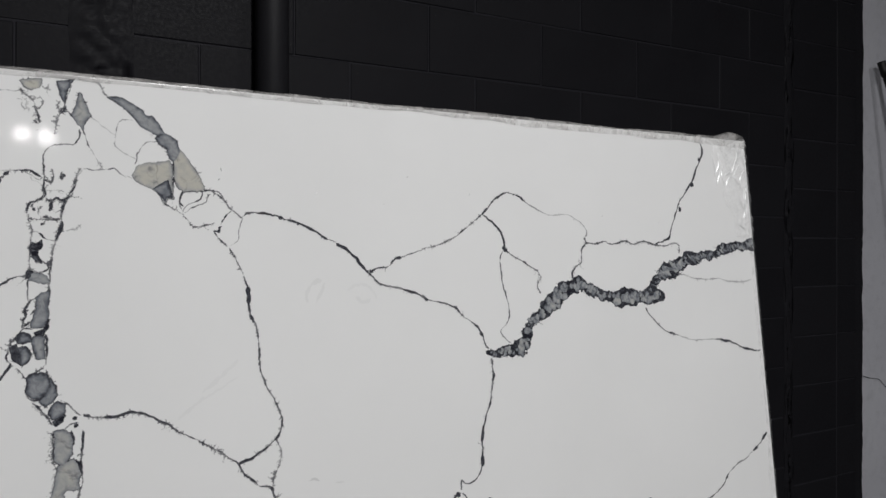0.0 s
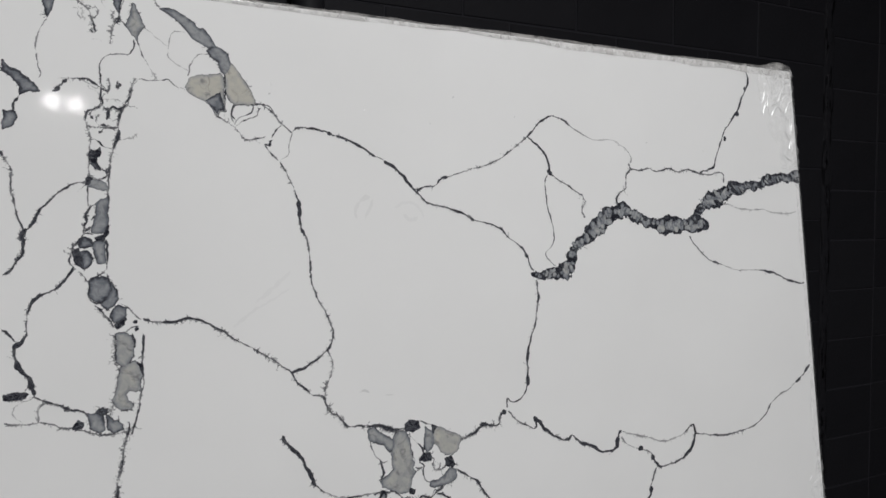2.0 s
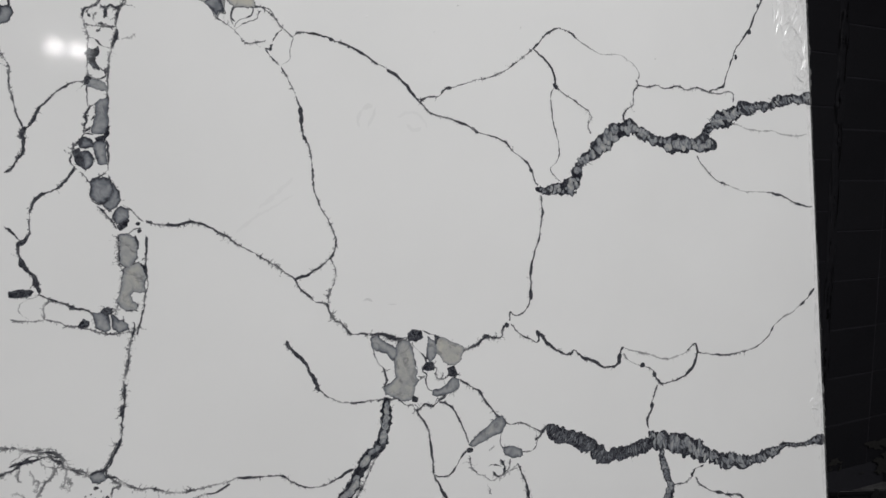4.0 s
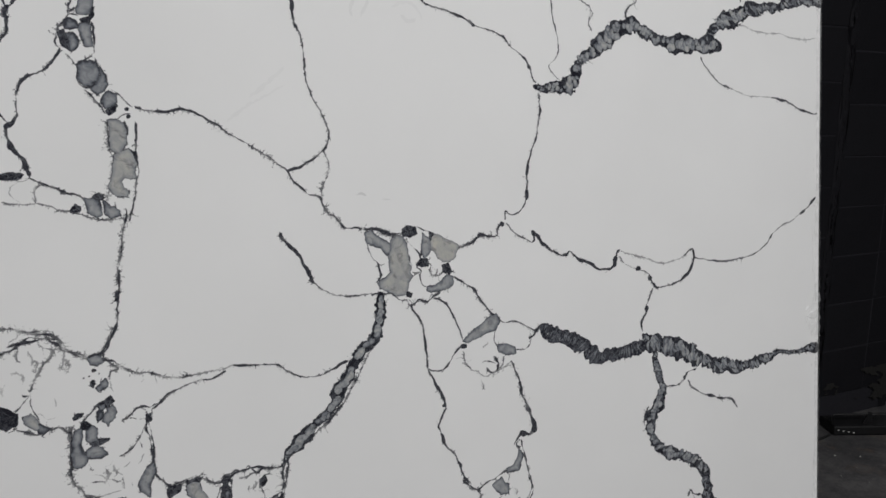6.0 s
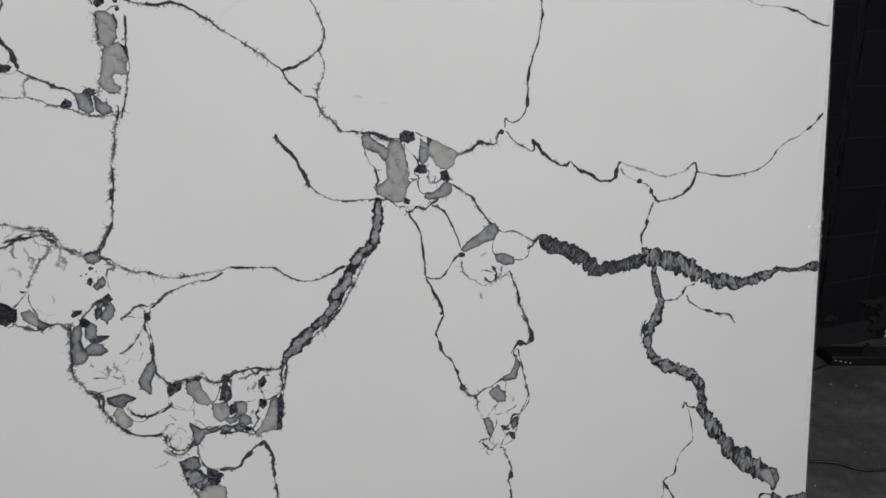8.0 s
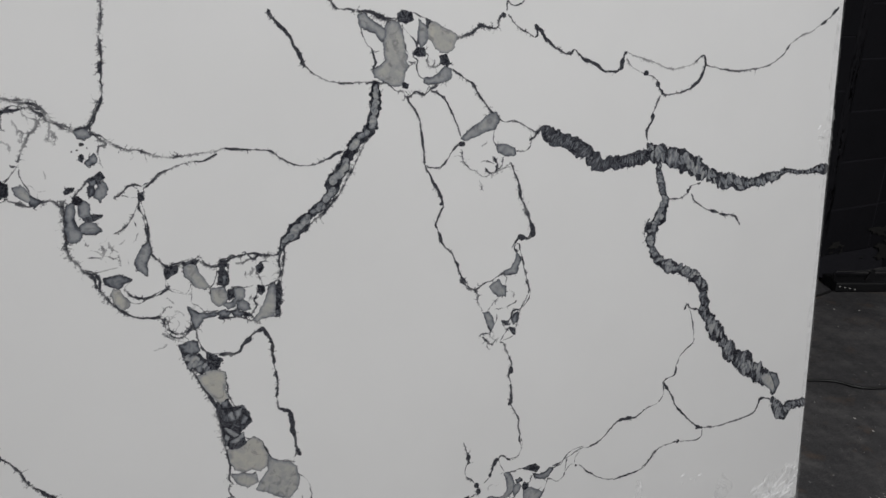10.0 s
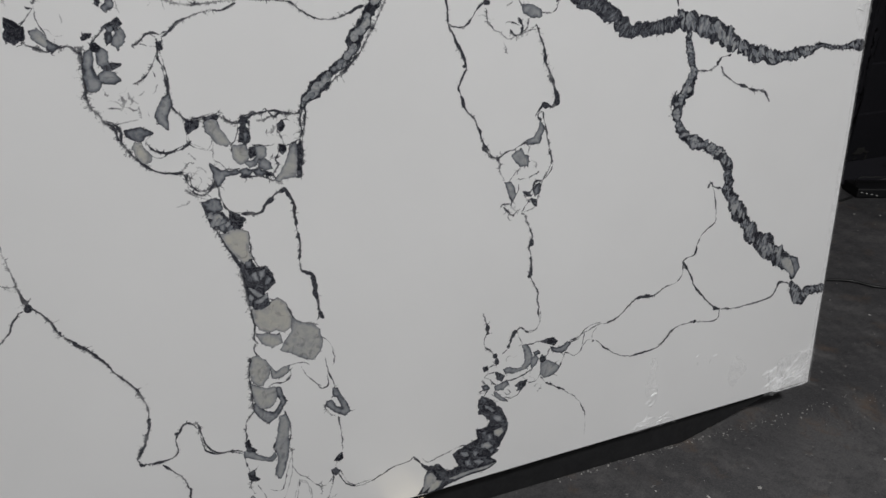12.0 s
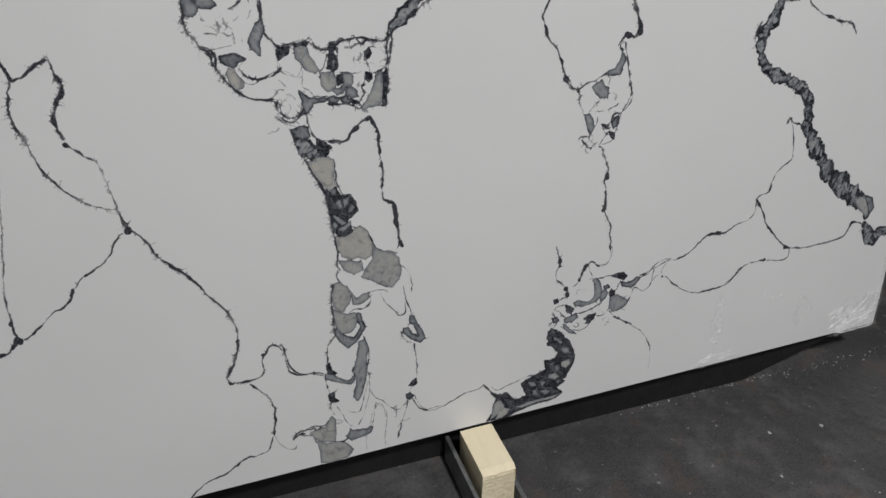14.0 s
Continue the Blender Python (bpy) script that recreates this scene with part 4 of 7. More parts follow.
strand(3.46, [(-108.1, 47.1), (-107.7, 45.7), (-106.4, 44.7), (-106.2, 43.1), (-106.1, 40.8)], 1, 0.3)
strand(4.00, [(-106.1, 40.8), (-105.9, 39.0), (-105.6, 37.6)], 1, 0.3)
vein_group("centre")
strand(2.45, [(-78.6, 60.8), (-77.9, 60.0), (-76.7, 59.1), (-75.6, 58.4)], 1, 0.4)
strand(1.29, [(-68.1, 65.3), (-67.6, 63.4), (-67.1, 61.1), (-66.4, 58.6), (-66.3, 57.2), (-67.0, 55.4), (-68.1, 54.1)], 1, 0.3)
strand(1.45, [(-70.9, 48.2), (-70.2, 46.6), (-69.7, 45.0), (-70.2, 43.3), (-69.9, 41.5)], 0.9, 0.4)
strand(1.93, [(-69.9, 41.5), (-69.7, 39.4), (-69.9, 37.9), (-69.4, 36.6), (-68.3, 34.6)], 1, 0.6)
knot(-70.0, 43.9, 5.7)
knot(-69.9, 38.1, 5.3)
strand(2.85, [(-68.3, 34.6), (-68.6, 33.4), (-68.1, 31.7)], 1, 0.3)
strand(1.34, [(-68.1, 31.7), (-68.3, 30.7), (-68.1, 29.0), (-68.6, 27.8), (-70.3, 27.6)], 0.9)
vein_group("lower_right")
strand(1.30, [(-61.7, 23.9), (-60.0, 24.3), (-58.8, 24.9), (-57.4, 25.4), (-55.7, 25.8)], 0.9)
band(0.25, [(-31.6, 54.3, 10.8), (-29.7, 52.3, 12.2), (-29.1, 50.0, 13.5), (-28.9, 47.8, 13.6), (-27.7, 45.4, 15.1), (-25.8, 42.9, 20.5), (-23.8, 40.8, 16.9), (-22.1, 38.2, 19.8), (-18.9, 35.3, 21.7), (-15.7, 32.9, 22.2), (-12.4, 30.5, 18.4), (-9.9, 28.7, 13.0), (-9.6, 26.8, 7.3)], "leaf")
band(0.15, [(-9.5, 25.3, 7.3), (-8.3, 23.5, 19.2), (-6.9, 21.9, 22.4), (-4.7, 22.5, 16.5), (-2.7, 22.9, 10.6), (-0.2, 22.6, 13.8)], "leaf")
clast(0.25, [(-10.9, 31.0), (-9.3, 30.5), (-7.9, 28.4), (-9.1, 26.5), (-10.3, 28.4)])
strand(2.93, [(-30.3, 48.0), (-32.0, 48.5), (-33.0, 49.3), (-33.7, 48.5)], 1, 0.5)
strand(1.37, [(-33.0, 49.3), (-31.8, 46.6), (-31.1, 43.2), (-31.4, 41.5), (-33.9, 39.7), (-35.0, 37.7)])
strand(2.01, [(-35.0, 37.7), (-35.2, 36.0), (-36.8, 35.5), (-37.9, 35.0)])
strand(1.26, [(-37.9, 35.0), (-37.7, 32.5), (-39.1, 31.0), (-41.7, 30.4)], 0.8)
strand(1.84, [(-41.7, 30.4), (-44.2, 29.2), (-47.4, 29.5), (-49.2, 28.6), (-50.4, 27.4), (-52.2, 26.2), (-54.0, 25.7)], 1, 0.2)
strand(4.18, [(-44.8, 29.5), (-46.5, 29.5), (-47.6, 29.4)])
strand(1.08, [(-54.0, 25.7), (-55.7, 25.9), (-57.4, 25.4)], 0.7)
strand(2.88, [(-37.9, 35.0), (-35.9, 32.1), (-34.4, 29.2), (-32.1, 26.6), (-29.1, 23.9), (-27.6, 23.2)])
knot(-28.8, 23.7, 5.4)
strand(1.69, [(-27.6, 23.2), (-24.0, 22.6), (-21.1, 22.7), (-17.4, 22.8), (-14.5, 23.4), (-13.2, 25.3)], 0.8)
strand(2.60, [(-13.2, 25.0), (-13.0, 26.0), (-11.8, 26.0), (-10.1, 25.3)])
strand(1.35, [(-27.6, 23.2), (-27.9, 21.4), (-29.5, 20.9), (-33.7, 21.7), (-37.1, 21.7)], 0.9)
strand(2.88, [(-38.7, 21.1), (-39.7, 20.2), (-40.7, 19.2), (-42.0, 18.3)])
strand(1.66, [(-37.1, 21.7), (-39.1, 21.0), (-40.3, 19.5), (-42.2, 18.1), (-46.1, 17.7), (-49.3, 17.8), (-51.9, 19.0), (-54.5, 21.0), (-56.1, 22.8)])
knot(-33.7, 21.8, 4.0)
clast(-0.1, [(-79.8, 16.4), (-77.5, 15.9), (-75.4, 13.3), (-74.3, 10.2), (-74.4, 8.5), (-75.6, 6.7), (-76.3, 4.7), (-77.9, 3.9), (-76.6, 2.4), (-78.6, 1.7), (-82.6, 1.7), (-86.5, 1.0), (-90.0, 0.5), (-91.9, 0.2), (-90.7, 1.8), (-90.3, 3.8), (-89.4, 5.5), (-87.8, 5.5), (-86.5, 3.8), (-83.8, 3.7), (-85.0, 6.6), (-82.3, 7.8), (-80.0, 8.5), (-80.4, 10.5), (-78.5, 9.7), (-77.7, 11.4), (-79.0, 13.4), (-79.9, 13.6)])
clast(0.55, [(-90.3, 3.8), (-89.2, 4.4), (-87.8, 1.9), (-88.0, 1.0), (-91.1, 0.4)], True, 0.6)
vein_group("lower_left")
strand(2.08, [(-143.2, 47.1), (-142.3, 46.3), (-141.2, 44.7), (-140.5, 42.8), (-139.0, 41.0), (-137.4, 39.2), (-135.9, 37.1), (-134.7, 35.0), (-133.4, 33.3), (-132.4, 31.7)], 1, 0.9)
strand(1.78, [(-132.4, 31.7), (-131.8, 29.2), (-131.8, 26.7), (-132.5, 24.4), (-133.3, 22.6), (-134.4, 20.8)], 0.9, 1.4)
knot(-140.4, 42.6, 2.7)
knot(-131.9, 26.8, 3.1)
strand(1.85, [(-134.4, 20.8), (-134.0, 19.7), (-133.0, 19.7), (-131.4, 19.5), (-129.6, 19.8)], 1, 0.5)
strand(1.85, [(-129.6, 19.8), (-128.9, 20.4), (-128.8, 22.5), (-128.2, 23.8), (-127.2, 24.9), (-126.4, 24.7), (-125.6, 23.7)], 1, 0.4)
knot(-128.6, 23.6, 3.2)
strand(1.30, [(-126.4, 24.7), (-125.7, 24.6), (-125.4, 23.5), (-125.8, 22.5)], 0.9, 1)
strand(1.44, [(-125.6, 23.7), (-125.4, 22.1), (-125.3, 20.5), (-124.9, 19.4), (-123.6, 18.5), (-122.3, 18.4), (-121.0, 18.1), (-119.9, 17.5)])
strand(1.53, [(-131.3, 18.9), (-129.9, 17.3), (-128.8, 15.8), (-128.2, 13.8)], 0.9, 0.3)
strand(2.77, [(-128.2, 13.8), (-128.4, 11.1), (-128.9, 8.4)], 1, 0.3)
strand(2.02, [(-128.9, 8.4), (-129.6, 6.9), (-130.2, 5.6), (-132.1, 5.1)])
strand(2.61, [(-132.1, 5.1), (-133.9, 5.1), (-135.9, 3.9)])
strand(1.60, [(-135.9, 3.9), (-137.3, 3.0), (-139.2, 2.6), (-141.0, 1.9), (-142.6, 0.6), (-143.7, -0.8)])
strand(0.82, [(-128.8, 8.4), (-128.3, 6.5), (-127.2, 5.2), (-126.0, 4.6), (-125.7, 5.3)], 0.7)
strand(1.24, [(-126.0, 6.6), (-124.9, 7.4), (-123.2, 8.1), (-122.1, 8.1), (-120.7, 8.0), (-119.9, 8.6)], 1, 0.5)
strand(2.47, [(-126.0, 6.4), (-125.3, 7.1), (-124.0, 7.2)], 1, 0.6)
strand(1.67, [(-124.5, 6.8), (-122.7, 6.3), (-122.4, 5.2), (-121.3, 4.3)], 0.9, 0.6)
clast(0.65, [(-122.2, 5.0), (-120.6, 4.1), (-118.7, 3.9), (-117.3, 3.1), (-116.5, 1.6), (-117.3, 0.3), (-118.6, 0.2), (-121.0, 0.0), (-121.9, 0.6), (-121.9, 2.7)])
strand(3.67, [(-119.2, 3.7), (-117.7, 3.8), (-116.2, 4.6), (-114.7, 4.4), (-113.2, 4.6)])
strand(2.61, [(-118.8, 2.4), (-117.7, 1.7), (-116.7, 2.3)])
strand(0.87, [(-111.9, 9.8), (-110.6, 8.8), (-110.1, 6.3), (-110.7, 2.9), (-110.8, 0.5)], 0.5)
strand(0.87, [(-111.8, 10.1), (-112.5, 8.2), (-113.2, 5.4), (-113.9, 3.2), (-114.2, 0.9)], 0.55)
strand(1.13, [(-105.4, 9.1), (-104.5, 7.1), (-102.7, 5.8), (-100.4, 5.9), (-98.3, 6.6), (-95.6, 7.6), (-93.5, 7.7), (-92.4, 8.3)], 0.9)
strand(3.06, [(-92.4, 8.3), (-91.3, 7.1), (-90.2, 5.5), (-88.9, 3.7)], 1, 0.4)
strand(1.07, [(-90.8, 7.5), (-89.7, 6.6), (-88.0, 6.9), (-85.2, 7.6), (-83.0, 7.9), (-81.6, 7.2)], 0.8)
vein_group("far_left")
strand(2.15, [(-153.6, 71.7), (-152.5, 69.4), (-152.1, 68.4), (-151.9, 67.4)], 1, 1)
strand(1.63, [(-151.9, 67.4), (-150.8, 67.7), (-149.7, 68.5), (-148.4, 69.2), (-147.5, 69.6)], 1, 0.6)
strand(1.52, [(-147.4, 70.2), (-147.4, 69.6), (-147.2, 68.6), (-146.9, 67.2), (-146.5, 66.5)], 1, 1.2)
strand(2.88, [(-146.5, 66.5), (-147.2, 65.2), (-148.0, 63.9), (-148.3, 62.6), (-148.3, 61.1), (-148.0, 59.7)], 1, 1.4)
knot(-147.9, 59.2, 3.7)
strand(1.77, [(-148.1, 59.3), (-147.1, 58.5), (-146.1, 57.5), (-145.2, 56.9)], 1, 0.3)
strand(1.07, [(-145.2, 56.9), (-144.6, 55.6), (-144.3, 53.6), (-144.0, 51.6), (-143.8, 50.0)], 0.8, 0.6)
strand(2.50, [(-143.8, 50.6), (-143.6, 48.8), (-143.2, 47.1)], 0.9, 1.2)
strand(2.53, [(-151.9, 67.4), (-152.6, 65.8), (-153.0, 63.8), (-152.9, 62.1)], 1, 1.5)
strand(1.75, [(-152.9, 62.1), (-152.3, 60.6), (-152.0, 58.8), (-151.4, 56.9), (-150.5, 55.0), (-149.3, 53.2), (-148.0, 51.8)], 0.9, 1.6)
strand(1.08, [(-148.0, 51.8), (-146.6, 50.8), (-144.7, 50.1), (-143.6, 50.1)], 0.8, 1)
knot(-143.1, 46.8, 6.0)
strand(1.80, [(-143.7, 46.6), (-144.9, 45.7), (-146.0, 43.9), (-147.4, 42.4)])
strand(2.26, [(-147.4, 42.4), (-148.9, 41.6), (-149.9, 41.2)])
strand(1.36, [(-149.9, 41.2), (-151.3, 39.8), (-152.1, 38.3), (-153.4, 37.2), (-154.6, 36.8), (-156.3, 35.3), (-158.0, 33.9), (-159.1, 33.5)])
strand(2.27, [(-151.4, 39.7), (-152.1, 38.3), (-152.8, 37.7)])
knot(-159.7, 33.4, 6.8)
strand(3.77, [(-159.7, 33.4), (-160.9, 32.2), (-162.4, 31.6), (-165.0, 31.6)], 1, 0.3)
strand(2.23, [(-159.7, 33.8), (-159.8, 35.6), (-159.7, 37.8)])
strand(1.40, [(-159.7, 37.8), (-159.5, 40.7), (-158.6, 44.6), (-157.8, 48.4), (-157.0, 52.1), (-156.4, 55.7)], 0.8)
vein_group("lower_right")
strand(2, [(-78.7, 32.8), (-78.4, 31.2)], 1, 0.6)
strand(3.2, [(-78.2, 31.1), (-77.9, 29.5), (-78.2, 28.7)], 1, 0.8)
strand(1.2, [(-78.2, 28.7), (-78.7, 27.5), (-78.4, 26.4), (-77.6, 25.7), (-77.0, 24.7)], 1, 0.5)
strand(3.6, [(-77.0, 24.7), (-76.4, 23.8), (-76.1, 22.6)], 1, 0.8)
strand(1.2, [(-76.1, 22.6), (-77.4, 22.5), (-78.6, 22.3)], 1, 0.5)
clast(0.12, [(-79.0, 22.5), (-78.2, 22.7), (-78.0, 22.0), (-78.7, 21.8)])
strand(1.1, [(-75.2, 24.4), (-74.5, 24.8), (-74.1, 25.2)])
strand(3.3, [(-74.1, 25.2), (-73.6, 26.4), (-73.0, 27.6), (-72.5, 28.2)], 1, 0.4)
strand(2.8, [(-72.5, 28.2), (-71.7, 28.6), (-71.1, 28.1)], 1, 0.4)
strand(1.8, [(-71.1, 28.1), (-70.1, 27.3)])
strand(0.8, [(-70.1, 27.3), (-68.8, 27.6), (-68.1, 28.5), (-67.8, 29.5), (-67.9, 30.9)])
strand(0.7, [(-72.4, 28.1), (-71.9, 26.6), (-71.4, 25.6), (-72.1, 25.2)])
clast(0.45, [(-71.4, 25.1), (-70.6, 25.1), (-69.9, 24.3), (-69.4, 22.8), (-69.6, 21.4), (-70.5, 20.5), (-71.8, 20.3), (-73.0, 20.1), (-72.7, 20.6), (-71.6, 20.9), (-70.8, 21.4), (-70.8, 22.7), (-70.9, 24.1)])
clast(0.45, [(-69.4, 22.2), (-68.5, 22.5), (-68.1, 21.7), (-68.7, 20.7), (-69.4, 20.1), (-69.6, 21.1)])
clast(0.25, [(-69.1, 23.2), (-68.3, 23.4), (-67.9, 22.8), (-68.7, 22.6)])
clast(0.12, [(-67.7, 25.1), (-66.3, 25.3), (-64.9, 25.2), (-64.4, 24.4), (-65.1, 23.7), (-66.0, 24.3)])
clast(0.3, [(-65.7, 23.6), (-64.5, 23.0), (-63.3, 23.1), (-62.3, 23.8), (-61.6, 23.5), (-62.3, 22.4), (-63.2, 21.9), (-64.4, 22.2), (-65.3, 22.8)])
strand(1, [(-70.8, 24.9), (-69.1, 25.1), (-67.4, 25.2)])
strand(1, [(-65.1, 23.7), (-65.9, 23.1), (-66.4, 22.1), (-67.0, 21.6)])
clast(0.42, [(-67.5, 20.9), (-66.2, 21.0), (-64.7, 20.0), (-63.8, 19.1), (-64.4, 18.2), (-65.8, 17.7), (-67.0, 17.8), (-67.6, 18.8)])
clast(0.15, [(-67.4, 22.3), (-66.6, 21.6), (-66.9, 20.7), (-67.5, 20.6), (-67.8, 21.6)])
strand(1.1, [(-63.8, 19.1), (-63.2, 20.2), (-62.9, 21.3), (-62.5, 21.8), (-60.9, 20.7), (-59.7, 21.1), (-59.0, 22.3), (-58.0, 23.1), (-57.1, 23.1)])
strand(0.8, [(-61.6, 23.5), (-59.9, 24.0), (-59.0, 25.2), (-57.3, 26.1), (-55.2, 26.1)])
strand(0.6, [(-62.9, 21.3), (-63.7, 22.0), (-64.4, 22.2)])
strand(0.8, [(-58.7, 25.1), (-58.9, 23.5), (-59.2, 22.2)])
strand(0.9, [(-57.1, 23.1), (-56.9, 24.5), (-56.0, 25.5)])
knot(-56.8, 22.8, 3)
strand(0.8, [(-67.6, 18.8), (-68.6, 17.5), (-70.1, 17.5), (-70.9, 18.6)])
clast(0.1, [(-76.5, 21.0), (-75.7, 20.6), (-74.9, 19.9), (-75.4, 19.1), (-76.3, 19.6)])
clast(0.4, [(-75.0, 21.2), (-73.9, 21.4), (-72.5, 20.7), (-73.2, 20.1), (-74.5, 20.5)])
strand(1, [(-78.4, 20.4), (-77.4, 19.6), (-76.3, 18.2)])
strand(0.9, [(-78.7, 20.5), (-78.0, 21.1), (-76.8, 21.1)])
clast(0.42, [(-76.8, 18.3), (-75.7, 18.5), (-74.4, 18.9), (-74.0, 18.0), (-75.2, 17.3), (-76.5, 17.6)])
strand(0.9, [(-79.0, 20.2), (-78.5, 18.7), (-79.2, 18.1), (-79.8, 17.9)], 1, 0.5)
clast(0.2, [(-79.2, 18.9), (-78.2, 19.0), (-77.8, 18.2), (-78.7, 17.9)])
strand(1.1, [(-74.1, 18.8), (-72.4, 18.9), (-70.9, 19.4), (-69.6, 20.0)])
clast(0.08, [(-72.7, 17.5), (-71.8, 17.9), (-70.4, 18.1), (-70.7, 17.1), (-71.6, 16.3), (-72.3, 16.4), (-72.0, 17.0)])
strand(0.9, [(-71.6, 16.3), (-72.3, 15.5), (-73.5, 15.2), (-74.9, 15.6)])
clast(0.4, [(-76.8, 17.2), (-75.7, 16.1), (-74.2, 14.6), (-75.4, 15.1), (-76.6, 16.3)])
strand(0.7, [(-74.3, 17.1), (-73.7, 16.4), (-74.3, 16.0), (-74.9, 16.7)])
strand(0.9, [(-77.9, 18.6), (-78.7, 17.1), (-79.2, 16.1)])
strand(2.5, [(-66.6, 16.6), (-65.9, 16.1), (-65.2, 15.7)], 1, 0.3)
strand(0.9, [(-67.7, 18.2), (-66.6, 16.6)])
strand(0.9, [(-65.2, 15.7), (-63.6, 14.6)])
strand(3, [(-63.9, 14.8), (-62.6, 13.9)])
strand(0.9, [(-62.6, 13.9), (-60.5, 12.1), (-59.2, 10.6)])
strand(1.8, [(-59.2, 10.6), (-58.2, 8.6), (-57.9, 7.0)])
strand(0.5, [(-57.9, 7.0), (-57.8, 4.7), (-57.9, 2.7)], 0.4)
clast(-0.1, [(-79.3, 17.0), (-77.9, 16.1), (-76.5, 14.6), (-75.4, 13.0), (-74.5, 11.1), (-74.4, 9.3), (-75.3, 8.0), (-76.3, 6.7), (-76.3, 5.5), (-77.1, 4.6), (-78.0, 3.9), (-76.6, 2.6), (-77.4, 1.9), (-79.1, 1.5), (-80.8, 1.5), (-82.5, 1.4), (-84.2, 1.1), (-86.2, 0.7), (-87.5, 0.1), (-90.8, 0.1), (-90.1, 1.5), (-88.5, 2.5), (-86.3, 3.4), (-84.7, 3.5), (-83.2, 4.3), (-83.9, 5.7), (-84.9, 6.3), (-84.1, 7.3), (-82.1, 7.2), (-80.5, 7.4), (-79.9, 8.3), (-79.8, 9.6), (-80.5, 10.5), (-79.3, 10.3), (-78.3, 10.4), (-77.6, 11.3), (-78.3, 12.6), (-79.6, 13.7), (-80.0, 15.1)])
clast(0.5, [(-78.9, 15.2), (-77.6, 14.4), (-76.7, 13.2), (-77.4, 13.4), (-78.5, 14.4)], True, 0.6)
clast(0.45, [(-77.0, 12.6), (-75.7, 12.0), (-75.1, 10.7), (-76.3, 11.0), (-77.2, 12.0)], True, 0.6)
clast(0.85, [(-77.0, 9.3), (-75.4, 9.6), (-74.9, 8.5), (-76.0, 7.8), (-76.9, 8.3)], True, 0.6)
clast(0.6, [(-79.6, 7.2), (-78.1, 7.2), (-77.2, 6.2), (-78.1, 5.8), (-79.4, 6.4)], True, 0.6)
clast(0.3, [(-78.5, 8.8), (-77.6, 9.0), (-77.2, 7.7), (-78.1, 7.5)], True, 0.6)
clast(0.55, [(-83.6, 6.6), (-82.3, 6.3), (-81.9, 5.4), (-83.0, 5.5)], True, 0.6)
clast(0.4, [(-82.8, 4.5), (-81.9, 4.7), (-81.5, 3.4), (-82.4, 3.4)], True, 0.6)
clast(0.5, [(-81.0, 4.0), (-79.9, 4.1), (-79.0, 3.4), (-80.1, 2.8)], True, 0.6)
clast(0.7, [(-86.2, 1.8), (-83.6, 2.2), (-81.0, 2.3), (-78.5, 2.2), (-76.8, 2.5), (-78.5, 1.7), (-81.9, 1.7), (-84.7, 1.3)], True, 0.6)
clast(0.75, [(-90.1, 0.1), (-89.4, 1.7), (-88.3, 2.3), (-87.2, 1.7), (-87.9, 0.7), (-88.8, 0.2)], True, 0.6)
clast(0.35, [(-75.9, 11.2), (-74.9, 11.1), (-74.9, 10.2)], True, 0.6)
clast(0.4, [(-81.2, 6.4), (-80.1, 5.6), (-80.8, 4.9)], True, 0.6)
clast(0.3, [(-78.1, 5.5), (-76.9, 5.7), (-77.4, 4.6)], True, 0.6)
clast(0.35, [(-79.3, 16.5), (-78.2, 16.0), (-78.7, 15.5)], True, 0.6)
clast(0.35, [(-79.4, 9.5), (-78.5, 9.7), (-78.7, 8.6)], True, 0.6)
vein_group("left_cluster")
clast(0.15, [(-120.7, 68.9), (-119.9, 68.7), (-119.0, 68.7), (-119.3, 68.0), (-120.0, 67.5), (-120.6, 67.1), (-120.7, 67.8)])
clast(0.62, [(-118.4, 68.5), (-117.4, 68.9), (-116.8, 68.3), (-116.5, 67.2), (-116.0, 66.5), (-115.6, 65.3), (-116.2, 65.1), (-117.2, 65.5), (-117.6, 66.4), (-118.3, 67.2)])
clast(0.05, [(-118.5, 69.0), (-117.4, 69.2), (-116.3, 69.2), (-116.8, 68.7), (-117.7, 68.6), (-118.3, 68.7)])
clast(0.1, [(-114.1, 68.3), (-113.5, 68.6), (-113.0, 68.4), (-113.1, 67.1), (-113.1, 65.2), (-113.6, 64.9), (-114.3, 65.4), (-114.0, 66.8)])
clast(0.35, [(-113.8, 66.4), (-113.2, 66.8), (-113.2, 65.6), (-113.6, 65.1)], True, 0.6)
clast(0.65, [(-115.3, 64.9), (-114.4, 65.0), (-113.6, 64.9), (-113.2, 64.1), (-113.3, 63.2), (-113.9, 62.6), (-114.6, 62.4), (-115.3, 63.2)])
clast(0.5, [(-112.3, 64.4), (-111.5, 64.6), (-110.9, 64.1), (-111.1, 63.2), (-111.7, 62.7), (-112.3, 63.3)])
clast(0.5, [(-113.9, 62.5), (-112.9, 62.8), (-112.1, 63.0), (-112.4, 62.1), (-113.3, 61.8)])
clast(0.45, [(-112.2, 62.7), (-111.3, 62.8), (-110.6, 62.2), (-110.5, 61.4), (-111.4, 61.2), (-112.1, 61.8)])
clast(0.15, [(-113.1, 64.7), (-112.4, 64.6), (-112.4, 63.5), (-113.1, 63.0), (-113.3, 63.8)])
clast(0.3, [(-114.7, 61.5), (-113.8, 61.7), (-113.1, 61.3), (-113.6, 60.7), (-114.4, 60.7)])
clast(0.3, [(-113.1, 61.4), (-112.2, 61.5), (-111.3, 60.9), (-111.8, 60.5), (-112.7, 60.8)])
